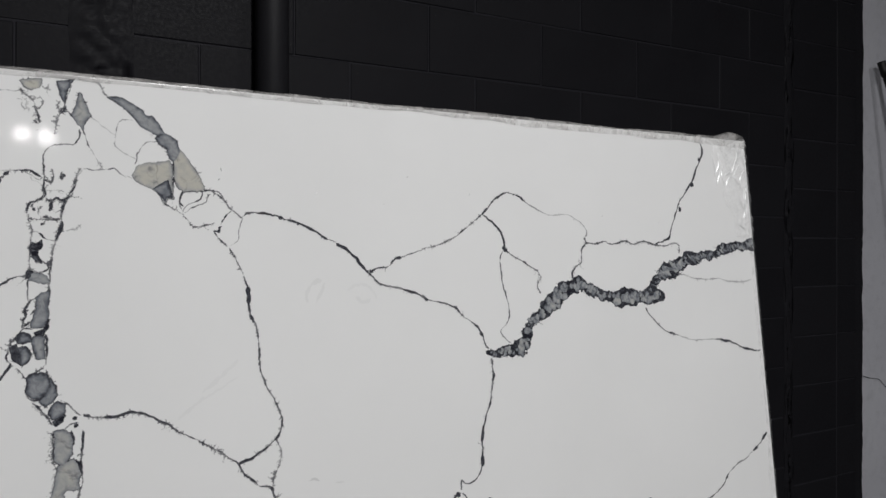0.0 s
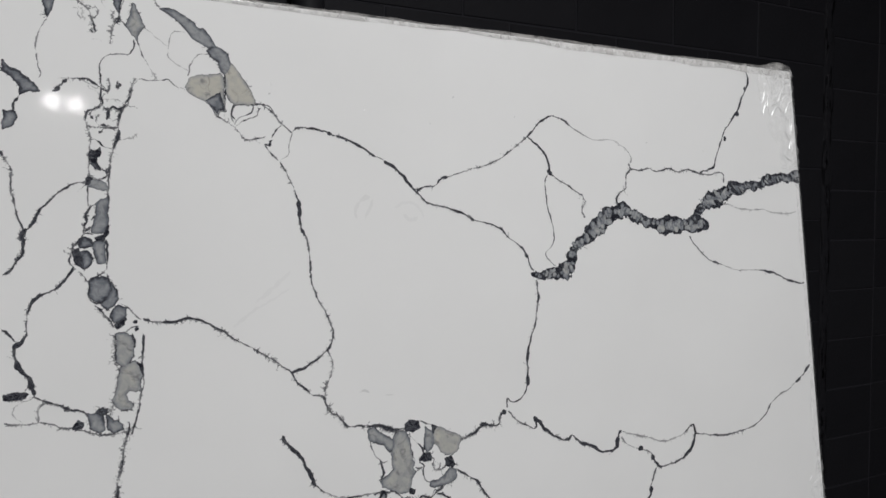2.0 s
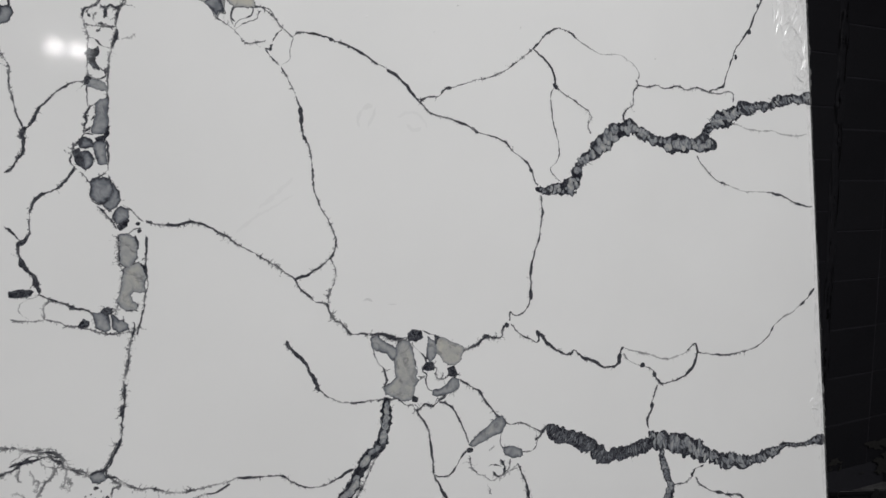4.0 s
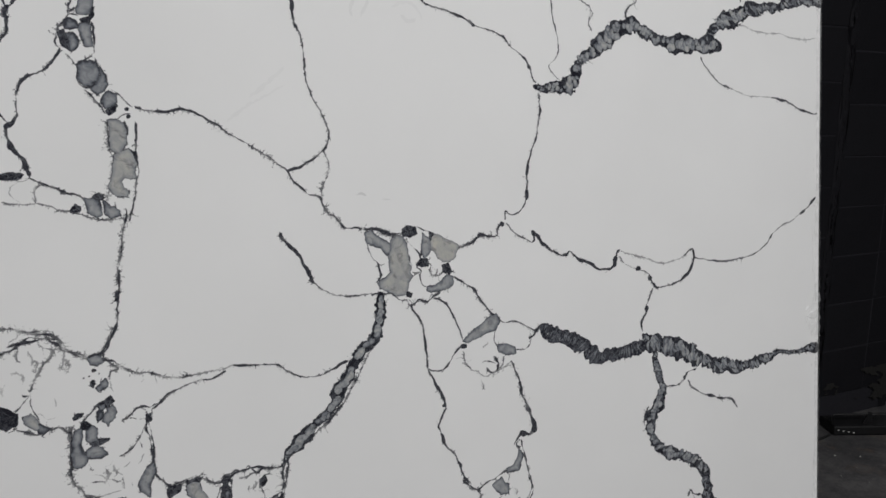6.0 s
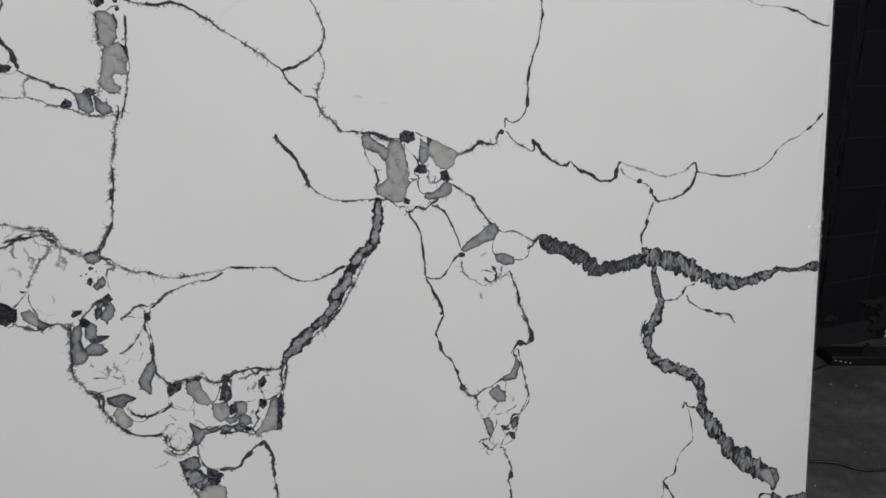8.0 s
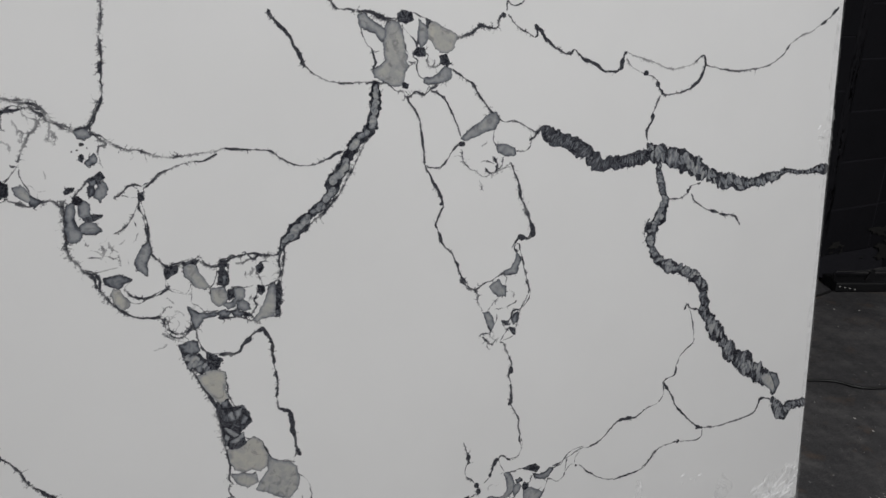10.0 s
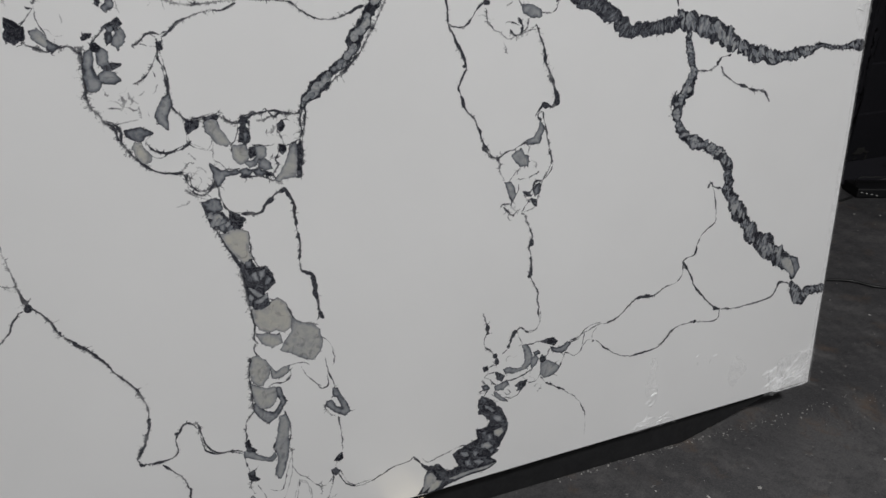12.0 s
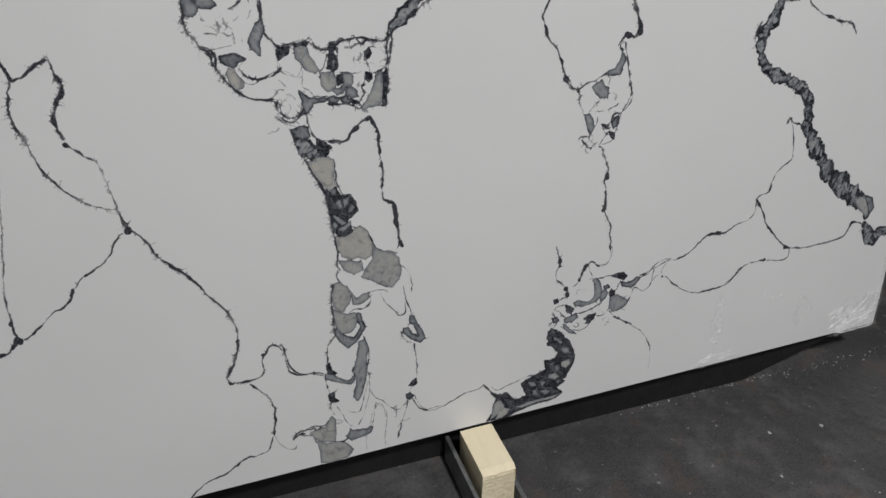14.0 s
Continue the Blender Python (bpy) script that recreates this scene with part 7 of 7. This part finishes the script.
strand(0.9, [(-67.6, 62.7), (-67.1, 60.7), (-66.7, 58.5), (-66.1, 56.9), (-66.5, 55.7), (-67.4, 54.6)])
strand(1.3, [(-66.8, 58.9), (-66.6, 58.5), (-66.5, 57.8)], 1, 0.3)
strand(0.9, [(-70.8, 48.1), (-70.3, 46.8), (-69.8, 46.0)], 1, 0.3)
strand(0.6, [(-69.9, 57.9), (-69.1, 57.2), (-69.3, 56.5)], 0.8, 0.6)
vein_group("top_left")
strand(2.4, [(-130.8, 145.6), (-129.8, 146.6), (-129.0, 147.3)], 1, 0.3)
strand(1.2, [(-129.0, 147.3), (-127.5, 147.5), (-126.6, 147.2), (-125.6, 146.4)], 1, 0.3)
strand(1, [(-125.6, 147.9), (-125.5, 146.6), (-125.6, 145.5), (-125.5, 144.4), (-126.4, 143.5), (-126.9, 143.0)], 1, 0.5)
strand(0.9, [(-122.6, 144.5), (-122.2, 146.0), (-121.9, 147.1), (-121.4, 147.9)], 1, 0.3)
strand(0.8, [(-125.3, 146.8), (-124.8, 146.1), (-124.5, 146.9), (-124.7, 147.7)], 0.8, 0.4)
strand(1.2, [(-123.6, 147.3), (-123.3, 146.9), (-123.7, 146.5)], 0.9, 0.5)
vein_group("lower_left")
strand(1.4, [(-125.4, 23.8), (-125.1, 21.5), (-124.4, 19.7), (-123.2, 18.6), (-121.7, 18.5), (-119.8, 17.9)], 1, 0.5)
strand(1.2, [(-125.7, 7.4), (-124.4, 7.9), (-122.2, 7.7)], 1, 0.5)
strand(1.6, [(-106.5, 37.4), (-105.9, 38.0), (-105.5, 38.6)], 1, 0.3)
vein_group("lower_right")
clast(0.62, [(-13.4, 31.1), (-10.1, 31.4), (-9.0, 28.5), (-9.4, 26.6), (-12.3, 29.2)], True, 0.6)
clast(0.2, [(-11.1, 31.6), (-8.8, 30.8), (-7.9, 28.6), (-8.8, 26.7), (-9.5, 28.6)], True, 0.6)
vein_group("stains")
strand(3.00, [(-90.8, 133.3), (-92.3, 132.4), (-93.0, 131.2), (-92.8, 130.2)], 0.06)
strand(2.50, [(-90.3, 133.0), (-90.9, 131.2), (-91.6, 130.0)], 0.06)
strand(3.00, [(-86.9, 131.6), (-85.5, 132.4), (-84.1, 132.4), (-83.0, 131.6), (-82.4, 130.3)], 0.045)
strand(2.50, [(-85.6, 130.5), (-84.3, 129.9), (-83.3, 130.3)], 0.05)
strand(2.50, [(-110.3, 115.6), (-108.1, 117.3), (-105.8, 118.6), (-102.7, 120.5)], 0.045)
strand(2.50, [(-107.3, 118.7), (-105.0, 120.6), (-102.6, 122.7)], 0.04)
strand(2.00, [(-93.5, 105.4), (-92.7, 105.6), (-92.0, 105.3)], 0.16)
strand(1.60, [(-89.6, 104.6), (-89.0, 104.7), (-88.3, 104.5)], 0.12)
vein_group("left_cluster")
vein_group("top_left")
vein_group("centre")
crackle(-76.7, 76.3, -68.6, 81.8, 6)
vein_group("lower_right")
vein_group("lower_left")
crackle(-122.2, 58.0, -118.6, 61.6, 6)
vein_group("left_cluster")
crackle(-131.3, 69.8, -123.5, 73.8, 6)
crackle(-122.1, 58.8, -118.1, 65.0, 9)
crackle(-113.8, 60.4, -106.0, 67.2, 9)
crackle(-138.5, 80.0, -131.0, 91.0, 8)
vein_group("top_left")
crackle(-128.0, 151.8, -123.1, 158.5, 8)
crackle(-126.6, 139.0, -123.0, 146.1, 6)
vein_group("centre")
crackle(-84.6, 91.5, -79.2, 97.9, 6)
crackle(-75.0, 49.0, -68.3, 58.0, 10)
vein_group("lower_right")
crackle(-79.0, 15.0, -62.5, 24.5, 14)
vein_group("lower_left")
crackle(-118.8, 1.5, -105.0, 14.0, 6)


def soft_noise(step):
    """Smooth noise over the slab's face, with lumps of about step mm."""
    y, x = np.arange(NV + 1) * CELL / step, np.arange(NU + 1) * CELL / step
    r = rng.uniform(-1, 1, (int(y[-1]) + 3, int(x[-1]) + 3)).astype(np.float32)
    j, i = y.astype(int), x.astype(int)
    fy, fx = (y - j)[:, None], (x - i)[None]
    fy, fx = fy * fy * (3 - 2 * fy), fx * fx * (3 - 2 * fx)
    g = lambda a, b: r[np.ix_(j + a, i + b)]
    return (g(0, 0) * (1 - fx) + g(0, 1) * fx) * (1 - fy) + (g(1, 0) * (1 - fx) + g(1, 1) * fx) * fy


def build_veins():
    """Turn the laid pigment into meshes, one for each run of veins, just proud of the face."""
    banded = (kind_map > 0.2) & (kind_map < 0.8)
    d = depth + (0.22 * soft_noise(3) + 0.4 * soft_noise(7)) * (1 + 1.0 * (kind_map > 0.2))
    d = d - 7.0 * banded * np.clip(soft_noise(9) + 0.35 * soft_noise(4) - 0.62, 0, 1) * (depth < 7)
    live = (d > -1.0) & (force > 0.01)
    cells = live[:-1, :-1] | live[1:, :-1] | live[:-1, 1:] | live[1:, 1:]
    home = owner[:-1, :-1]
    for g, name in enumerate(vein_names):
        j, i = np.nonzero(cells & (home == g))
        if not len(j):
            continue
        ids = np.stack((j * (NU + 1) + i, j * (NU + 1) + i + 1, (j + 1) * (NU + 1) + i + 1, (j + 1) * (NU + 1) + i), 1)
        used, back = np.unique(ids, return_inverse=True)
        jj, ii = used // (NU + 1), used % (NU + 1)
        co = np.stack((ii * CELL * 0.001 + U0 * 0.001, np.full(len(used), -0.00012), jj * CELL * 0.001), 1).astype(np.float32)
        me = bpy.data.meshes.new("vein")
        me.vertices.add(len(used))
        me.vertices.foreach_set("co", co.ravel())
        me.loops.add(ids.size)
        me.loops.foreach_set("vertex_index", back.ravel().astype(np.int32))
        me.polygons.add(len(ids))
        me.polygons.foreach_set("loop_start", np.arange(0, ids.size, 4, dtype=np.int32))
        me.update(calc_edges=True)
        col = me.color_attributes.new("pigment", "FLOAT_COLOR", "POINT")
        rgba = np.stack((force[jj, ii], d[jj, ii] / 10, tint_map[jj, ii], kind_map[jj, ii]), 1).astype(np.float32)
        col.data.foreach_set("color", rgba.ravel())
        run = me.attributes.new("run", "FLOAT_VECTOR", "POINT")
        run.data.foreach_set("vector", np.stack((run_map[jj, ii, 0] * 0.001, run_map[jj, ii, 1] * 0.001, np.zeros(len(used))), 1).astype(np.float32).ravel())
        me.materials.append(VEINED)
        ob = new("vein", me)
        ob.parent = slab
        tagged(ob, "charcoal and grey vein run")


build_veins()


# ---- stretch film round the slab ----
def top_fold():
    """Film gathered along the top edge, with a wavy lip that stands above the stone."""
    bm = bmesh.new()
    rows = []
    for k in range(801):
        x = -SLAB_W + k * 0.004
        f = lambda s, q: noise.noise((x * s, q, 0.0))
        lip = 0.0055 + 0.0075 * f(4.2, 1.0) + 0.003 * f(17, 2.0) + 0.015 * max(0, 1 - abs(x + 0.03) / 0.055)
        hang = 0.008 + 0.007 * f(3.1, 5.0) + 0.003 * f(14, 6.0) + 0.016 * max(0, x + 0.55)
        out = 0.0022 + 0.0016 * f(9, 8.0)
        rows.append([bm.verts.new(c) for c in (
            (x, SLAB_T + 0.001, SLAB_H - 0.02), (x, SLAB_T + 0.002, SLAB_H + 0.4 * lip), (x, 0.012, SLAB_H + lip), (x, 0.003 - out, SLAB_H + 0.75 * lip),
            (x, -0.001 - out, SLAB_H - 0.25 * hang), (x, -0.0012 - 0.5 * out, SLAB_H - 0.65 * hang), (x, -0.0009, SLAB_H - hang))])
    for a, b in zip(rows, rows[1:]):
        for i in range(6):
            bm.faces.new((a[i], a[i + 1], b[i + 1], b[i])).smooth = True
    return part("film_fold", bm, TOP_FILM, slab, "milky gathered film along the top edge")


def crinkled_sheet(u0, v0, u1, v1, lift, seed, shape):
    """A patch of clinging film with sharp creases; shape(u, v) from 0 to 1 trims it."""
    bm = bmesh.new()
    step = 0.0025
    nu, nv = int((u1 - u0) / step), int((v1 - v0) / step)
    grid = {}
    for j in range(nv + 1):
        for i in range(nu + 1):
            u, v = u0 + i * step, v0 + j * step
            m = shape((u - u0) / (u1 - u0), (v - v0) / (v1 - v0)) + 0.3 * noise.noise((u * 22, v * 22, seed))
            if m > 0.3:
                a, b = u + 0.6 * v, v - 0.6 * u
                r1 = 1 - abs(noise.noise((a * 62, b * 17, seed)))
                r2 = 1 - abs(noise.noise((a * 38 + b * 30, b * 34, seed + 5)))
                h = lift * min(1, (m - 0.3) * 4) * (0.6 * r1 ** 6 + 0.5 * r2 ** 5)
                grid[i, j] = bm.verts.new((u, -0.0009 - h, v))
    for (i, j), a in list(grid.items()):
        q = [grid.get(k) for k in ((i, j), (i + 1, j), (i + 1, j + 1), (i, j + 1))]
        if all(q):
            bm.faces.new(q).smooth = True
    return part("film_crease", bm, FILM, slab, "clear crinkled film")


top_fold()
crinkled_sheet(-0.135, 1.40, 0.0, 1.604, 0.006, 2.0, lambda a, b: 1.25 * a * a + 0.75 * b * b * a - 0.15)
crinkled_sheet(-0.05, 0.74, 0.0, 0.84, 0.005, 9.0, lambda a, b: 1.2 * a - abs(b - 0.35) * 1.2)
crinkled_sheet(-0.16, -0.004, 0.002, 0.085, 0.007, 4.0, lambda a, b: 1.2 * a + 0.35 * (1 - b) - 0.30)
crinkled_sheet(-0.47, 0.0, -0.36, 0.05, 0.004, 6.0, lambda a, b: 1.1 - 1.5 * b - abs(a - 0.5))
crinkled_sheet(-0.455, 0.05, -0.40, 0.16, 0.0045, 7.0, lambda a, b: 0.85 - 1.5 * abs(a - 0.5) - 0.7 * abs(b - 0.5))
crinkled_sheet(-0.26, 0.03, -0.17, 0.12, 0.002, 12.0, lambda a, b: 0.75 - 1.3 * abs(a - 0.5) - 0.9 * abs(b - 0.5))


def edge_film():
    """The film's loose edge down the slab's side."""
    bm = bmesh.new()
    rows = []
    for k in range(401):
        z = k * 0.004
        s = 0.0012 + 0.0014 * max(0, noise.noise((z * 8, 3.3, 0))) + 0.001 * noise.noise((z * 40, 1.3, 0))
        rows.append([bm.verts.new(c) for c in ((-0.012 - 0.01 * noise.noise((z * 6, 9, 0)), -0.0008, z), (-0.003, -0.0012 - s, z), (0.0012 + s, -0.001, z), (0.001 + 0.6 * s, 0.012, z), (0.0012, SLAB_T, z))])
    for a, b in zip(rows, rows[1:]):
        for i in range(4):
            bm.faces.new((a[i], a[i + 1], b[i + 1], b[i])).smooth = True
    return part("film_edge", bm, FILM, slab, "clear film wrapped round the side")


edge_film()


def film_folds(u0, v0, u1, v1, count, long, seed, slope):
    """Sharp little folds pinched up in the film, as one patch of creases; their glints are painted white."""
    bm = bmesh.new()
    r = random.Random(seed)
    for _ in range(count):
        u, v = r.uniform(u0, u1), r.uniform(v0, v1)
        a, n = radians(slope + r.gauss(0, 22)), r.uniform(0.4, 1.0) * long
        bend, thick, rows = r.uniform(-0.5, 0.5), r.uniform(0.0004, 0.0011) * max(1, long / 0.024), []
        for k in range(7):
            s = k / 6
            x, z = u + n * s * math.cos(a + bend * s), v + n * s * math.sin(a + bend * s)
            x, z = min(x, -0.0012), max(z, -0.002)
            w = thick * math.sin(math.pi * min(0.98, s + 0.02)) + 0.00008
            dx, dz = -math.sin(a) * w, math.cos(a) * w
            rows.append([bm.verts.new(c) for c in ((x - dx, -0.0008, z - dz), (x, -0.0010 - 0.55 * w, z), (x + dx, -0.0008, z + dz))])
        for p, q in zip(rows, rows[1:]):
            for i in (0, 1):
                bm.faces.new((p[i], p[i + 1], q[i + 1], q[i]))
    return part("film_folds", bm, GLINT_FOLD, slab, "folds in clear film with their glints painted white")


film_folds(-0.10, 1.50, -0.04, 1.54, 10, 0.055, 21, 68)
film_folds(-0.04, 1.40, -0.014, 1.52, 9, 0.050, 22, 95)
film_folds(-0.15, 0.004, -0.045, 0.03, 16, 0.070, 24, 33)
film_folds(-0.11, -0.003, -0.03, 0.004, 14, 0.040, 25, 6)
film_folds(-0.095, 1.53, -0.015, 1.585, 26, 0.022, 1, 70)
film_folds(-0.03, 1.42, -0.004, 1.56, 16, 0.020, 2, 85)
film_folds(-0.06, 1.57, -0.02, 1.59, 10, 0.016, 3, 12)
film_folds(-0.14, 0.006, -0.02, 0.055, 46, 0.034, 4, 38)
film_folds(-0.05, 0.01, -0.006, 0.08, 22, 0.022, 5, 60)
film_folds(-0.47, 0.002, -0.39, 0.022, 20, 0.024, 6, 15)
film_folds(-0.445, 0.05, -0.42, 0.14, 14, 0.018, 7, 5)
film_folds(-0.02, 0.60, -0.004, 1.35, 22, 0.010, 8, 80)
film_folds(-0.04, 0.77, -0.004, 0.81, 9, 0.020, 9, 30)
film_folds(-1.2, 1.42, -0.25, 1.52, 12, 0.006, 10, 60)
film_folds(-0.33, 0.10, -0.27, 0.14, 5, 0.016, 12, 20)


# ---- the rack foot under the slab ----
def rack_foot():
    rack = thing("slab_rack", pose(0, 0, 0), "low black steel rack beam, its slanted end in place of shade under the slab", "rack")
    # past about x = -0.3 the beam's black shape replaces shade under the slab
    bm = box((-3.1, 0.0, 0.0), (0.17, 0.075, BASE - 0.002), 0.003)
    for v in bm.verts:  # the end is cut back on the slant, standing in for tapering shade
        if v.co.x > 0 and v.co.z < BASE / 2:
            v.co.x -= 0.27
    beam = part("beam", bm, BLACK_STEEL, rack)
    beam.location, beam.rotation_euler = (-0.2, 0.0205, 0), (0, 0, radians(-1.1))
    for x0, x1, z in ((-0.991, -0.983, 0.064), (-0.902, -0.893, 0.030)):
        part("channel_side", box((x0, -0.42, 0.004), (x1, 0.022, z), 0.0012), STEEL, rack, "worn grey steel flat bar")
    part("channel_base", box((-0.9825, -0.42, 0.002), (-0.9025, -0.012, 0.006), 0.001), STEEL, rack, "worn grey steel plate")


rack_foot()


def timber_block():
    """A pale softwood batten in the channel, its near end torn rough."""
    batten = thing("timber_batten", pose(-0.941, 0, 0.006), "pale cream timber batten with a torn end under the slab", "timber")
    bm = bmesh.new()
    nx, nz, ny = 8, 10, 16
    hx, top, y0, y1 = 0.0305, BASE - 0.0065, -0.113, -0.0045
    ring = []
    for k in range(ny + 1):
        y = y0 + (y1 - y0) * k / ny
        loop = []
        for i in range(nx):
            loop.append((-hx + 2 * hx * i / nx, top))
        for i in range(nz):
            loop.append((hx, top * (1 - i / nz)))
        for i in range(nx):
            loop.append((hx - 2 * hx * i / nx, 0))
        for i in range(nz):
            loop.append((-hx, top * i / nz))
        verts = []
        for x, z in loop:
            rag = 0.0018 if k == 0 else 0.0012 if k == 1 else 0.0004
            q = Vector((x, y, z)) + rag * Vector((noise.noise((x * 130, y * 90, z * 130)), noise.noise((x * 150, 5 + y * 90, z * 150)), noise.noise((x * 130, 9 + y * 90, z * 130))))
            q.z -= (0.005, 0.0016)[k] * (z > top * 0.96) if k < 2 else 0
            verts.append(bm.verts.new(q))
        ring.append(verts)
    n = len(ring[0])
    for a, b in zip(ring, ring[1:]):
        for i in range(n):
            bm.faces.new((a[i], a[(i + 1) % n], b[(i + 1) % n], b[i]))
    part("body", bm, TIMBER, batten)
    bm = bmesh.new()
    g = [[bm.verts.new((-hx + 2 * hx * i / 14, y0 + 0.001 + 0.0012 * noise.fractal((i * 0.9, j * 0.8, 3.1), 0.7, 2.0, 3) + (0.0012 if j > 18 else 0), (top - 0.0045) * j / 20 + 0.0008 * noise.noise((i * 1.3, j * 1.1, 8.0)))) for i in range(15)] for j in range(21)]
    for r, s in zip(g, g[1:]):
        for i in range(14):
            bm.faces.new((r[i], r[i + 1], s[i + 1], s[i]))
    part("torn_end", bm, TIMBER_END, batten, "rough torn wood fibres")


timber_block()


# ---- small things on the floor ----
def cable(points, label):
    bm = add_tube(bmesh.new(), [tuple(p) for p in spline(points, 0.015)], 0.0045, 8)
    return tagged(part("cable", bm, RUBBER), label, "cable")


cable([(0.30, 0.52, 0.005), (0.45, 0.50, 0.005), (0.591, 0.455, 0.005), (0.662, 0.418, 0.005), (0.70, 0.365, 0.005), (0.768, 0.334, 0.005), (0.95, 0.29, 0.005), (1.3, 0.33, 0.005), (1.9, 0.5, 0.005)], "thin black cable lying on the concrete floor")
cable([(0.75, 0.90, 0.005), (1.0, 0.935, 0.005), (1.175, 0.922, 0.005), (1.262, 0.925, 0.012)], "black cable running to the floor box")


def floor_box():
    """A low black case with a tubular carry bar, near the foot of the wall."""
    case = thing("equipment_case", pose(1.285, 0.925, 0, 0, 0, -22), "low black equipment case with a thin carry bar on the floor", "case")
    bm = box((0.0, 0.0, 0.002), (0.62, 0.11, 0.042), 0.006)
    part("body", bm, BLACK_PLASTIC, case)
    bar = [(0.004, 0.03, 0.03), (0.0, 0.03, 0.072), (0.012, 0.03, 0.080), (0.3, 0.03, 0.083), (0.60, 0.03, 0.080), (0.612, 0.03, 0.072), (0.612, 0.03, 0.03)]
    part("carry_bar", add_tube(bmesh.new(), bar, 0.0035, 8), BLACK_PLASTIC, case)
    for x in (0.15, 0.34):
        bm = bmesh.new()
        add_box(bm, (x - 0.02, 0.026, 0.04), (x + 0.02, 0.034, 0.088), 0.001)
        for v in bm.verts:
            if v.co.z > 0.06:
                v.co.x = x + 0.008 + (v.co.x - x) * 0.35
        part("post", bm, BLACK_PLASTIC, case)
    for k in range(4):
        part("terminal", box((0.012 + 0.021 * k, -0.003, 0.024 - 0.004 * k), (0.020 + 0.021 * k, 0.001, 0.028 - 0.004 * k), 0.001), WHITE_MARK, case, "small off-white terminal")


floor_box()


def peeled_patch():
    """Bare base where the black paint has come off above the floor."""
    bm = bmesh.new()
    grid = {}
    for j in range(62):
        for i in range(180):
            x, z = 1.28 + i * 0.003, 0.02 + j * 0.003
            m = noise.fractal((x * 7, z * 16, 1.7), 0.8, 2.0, 4) + 2.2 * (x - 1.64) - 1.3 * abs(z - 0.11 - 0.05 * noise.noise((x * 9, 0, 0)))
            if m > 0.0:
                grid[i, j] = bm.verts.new((x, WALL_Y - 0.0075 + 0.001 * noise.noise((x * 60, z * 60, 0)), z))
    for (i, j) in list(grid):
        q = [grid.get(k) for k in ((i, j), (i + 1, j), (i + 1, j + 1), (i, j + 1))]
        if all(q):
            bm.faces.new(q)
    bmesh.ops.delete(bm, geom=[v for v in bm.verts if not v.link_faces], context="VERTS")
    part("peeled_patch", bm, PEELED, north, "bare patch where black paint peeled")


peeled_patch()


def chips():
    """Pale crumbs and flakes scattered on the floor."""
    bm = bmesh.new()
    r = random.Random(5)
    for k in range(700):
        x, y = r.uniform(-1.5, 1.9), r.uniform(-1.1, 1.0)
        if k > 520:  # swept up along the rack beam and past its end
            x = r.uniform(-0.62, 0.32)
            y = 0.022 - 0.019 * (x + 0.2) - abs(r.gauss(0, 0.006 + 0.05 * max(0, x + 0.3)))
        s = r.choice((0.0012, 0.0016, 0.0022, 0.004)) * r.uniform(0.7, 1.4) * (0.5 if k > 520 else 1)
        if -1.03 < x < -0.86 and y < 0 or k <= 520 and abs(y - 0.03) < 0.06:
            continue
        a = r.uniform(0, math.tau)
        ring = [bm.verts.new((x + s * math.cos(a + k * 1.26) * r.uniform(0.5, 1.3), y + s * math.sin(a + k * 1.26) * r.uniform(0.5, 1.3), 0.0002)) for k in range(5)]
        top = bm.verts.new((x, y, 0.0006 + s * 0.45))
        for k in range(5):
            bm.faces.new((ring[k], ring[(k + 1) % 5], top))
    tagged(part("floor_crumbs", bm, CHIP), "pale crumbs scattered on the dark floor", "debris", kind="stuff")


chips()


# ---- the blocks of the painted wall ----
def block_mesh(seed, length, height):
    """A block's face with slightly worn, uneven edges."""
    bm = box((0.0, -0.0005, 0.0), (length, 0.006, height))
    r = random.Random(seed)
    bmesh.ops.bevel(bm, geom=list(bm.edges), offset=0.0025, segments=1, affect="EDGES")
    for v in bm.verts:
        v.co.x += r.uniform(-0.0012, 0.0012)
        v.co.z += r.uniform(-0.0012, 0.0012)
        v.co.y += r.uniform(-0.0006, 0.0006)
    me = bpy.data.meshes.new("block")
    bm.to_mesh(me)
    bm.free()
    me.materials.append(BLACK_BLOCK)
    return me


def lay_blocks():
    joint = 0.0035
    full = [block_mesh(k, LENGTH - joint, COURSE - joint) for k in range(4)]
    column = [block_mesh(20 + k, 0.285 - joint, COURSE - joint) for k in range(2)]
    narrow = [block_mesh(30 + k, 0.165, COURSE - joint) for k in range(2)]
    r = random.Random(3)

    def put(me, x, z):
        ob = new("block", me)
        ob.parent = north
        ob.location = (x, WALL_Y - r.uniform(0.0, 0.0016), z)
        ob.rotation_euler = (0, radians(r.uniform(-0.25, 0.25)), 0)

    for k in range(15):
        z = k * COURSE - 0.013 + joint / 2
        x = -0.297 - 6 * LENGTH if k % 2 == 0 else -0.137 - 6 * LENGTH
        while x + LENGTH < SEAM:
            put(r.choice(full), x, max(z, 0.001))
            x += LENGTH
        if SEAM - x > 0.08:
            put(block_mesh(50 + k, SEAM - 0.02 - x, COURSE - joint), x, max(z, 0.001))
        z2 = k * COURSE + 0.105 + joint / 2
        put(r.choice(column), 1.325, z2)
        put(r.choice(narrow), 1.612, z2 + 0.002)


lay_blocks()
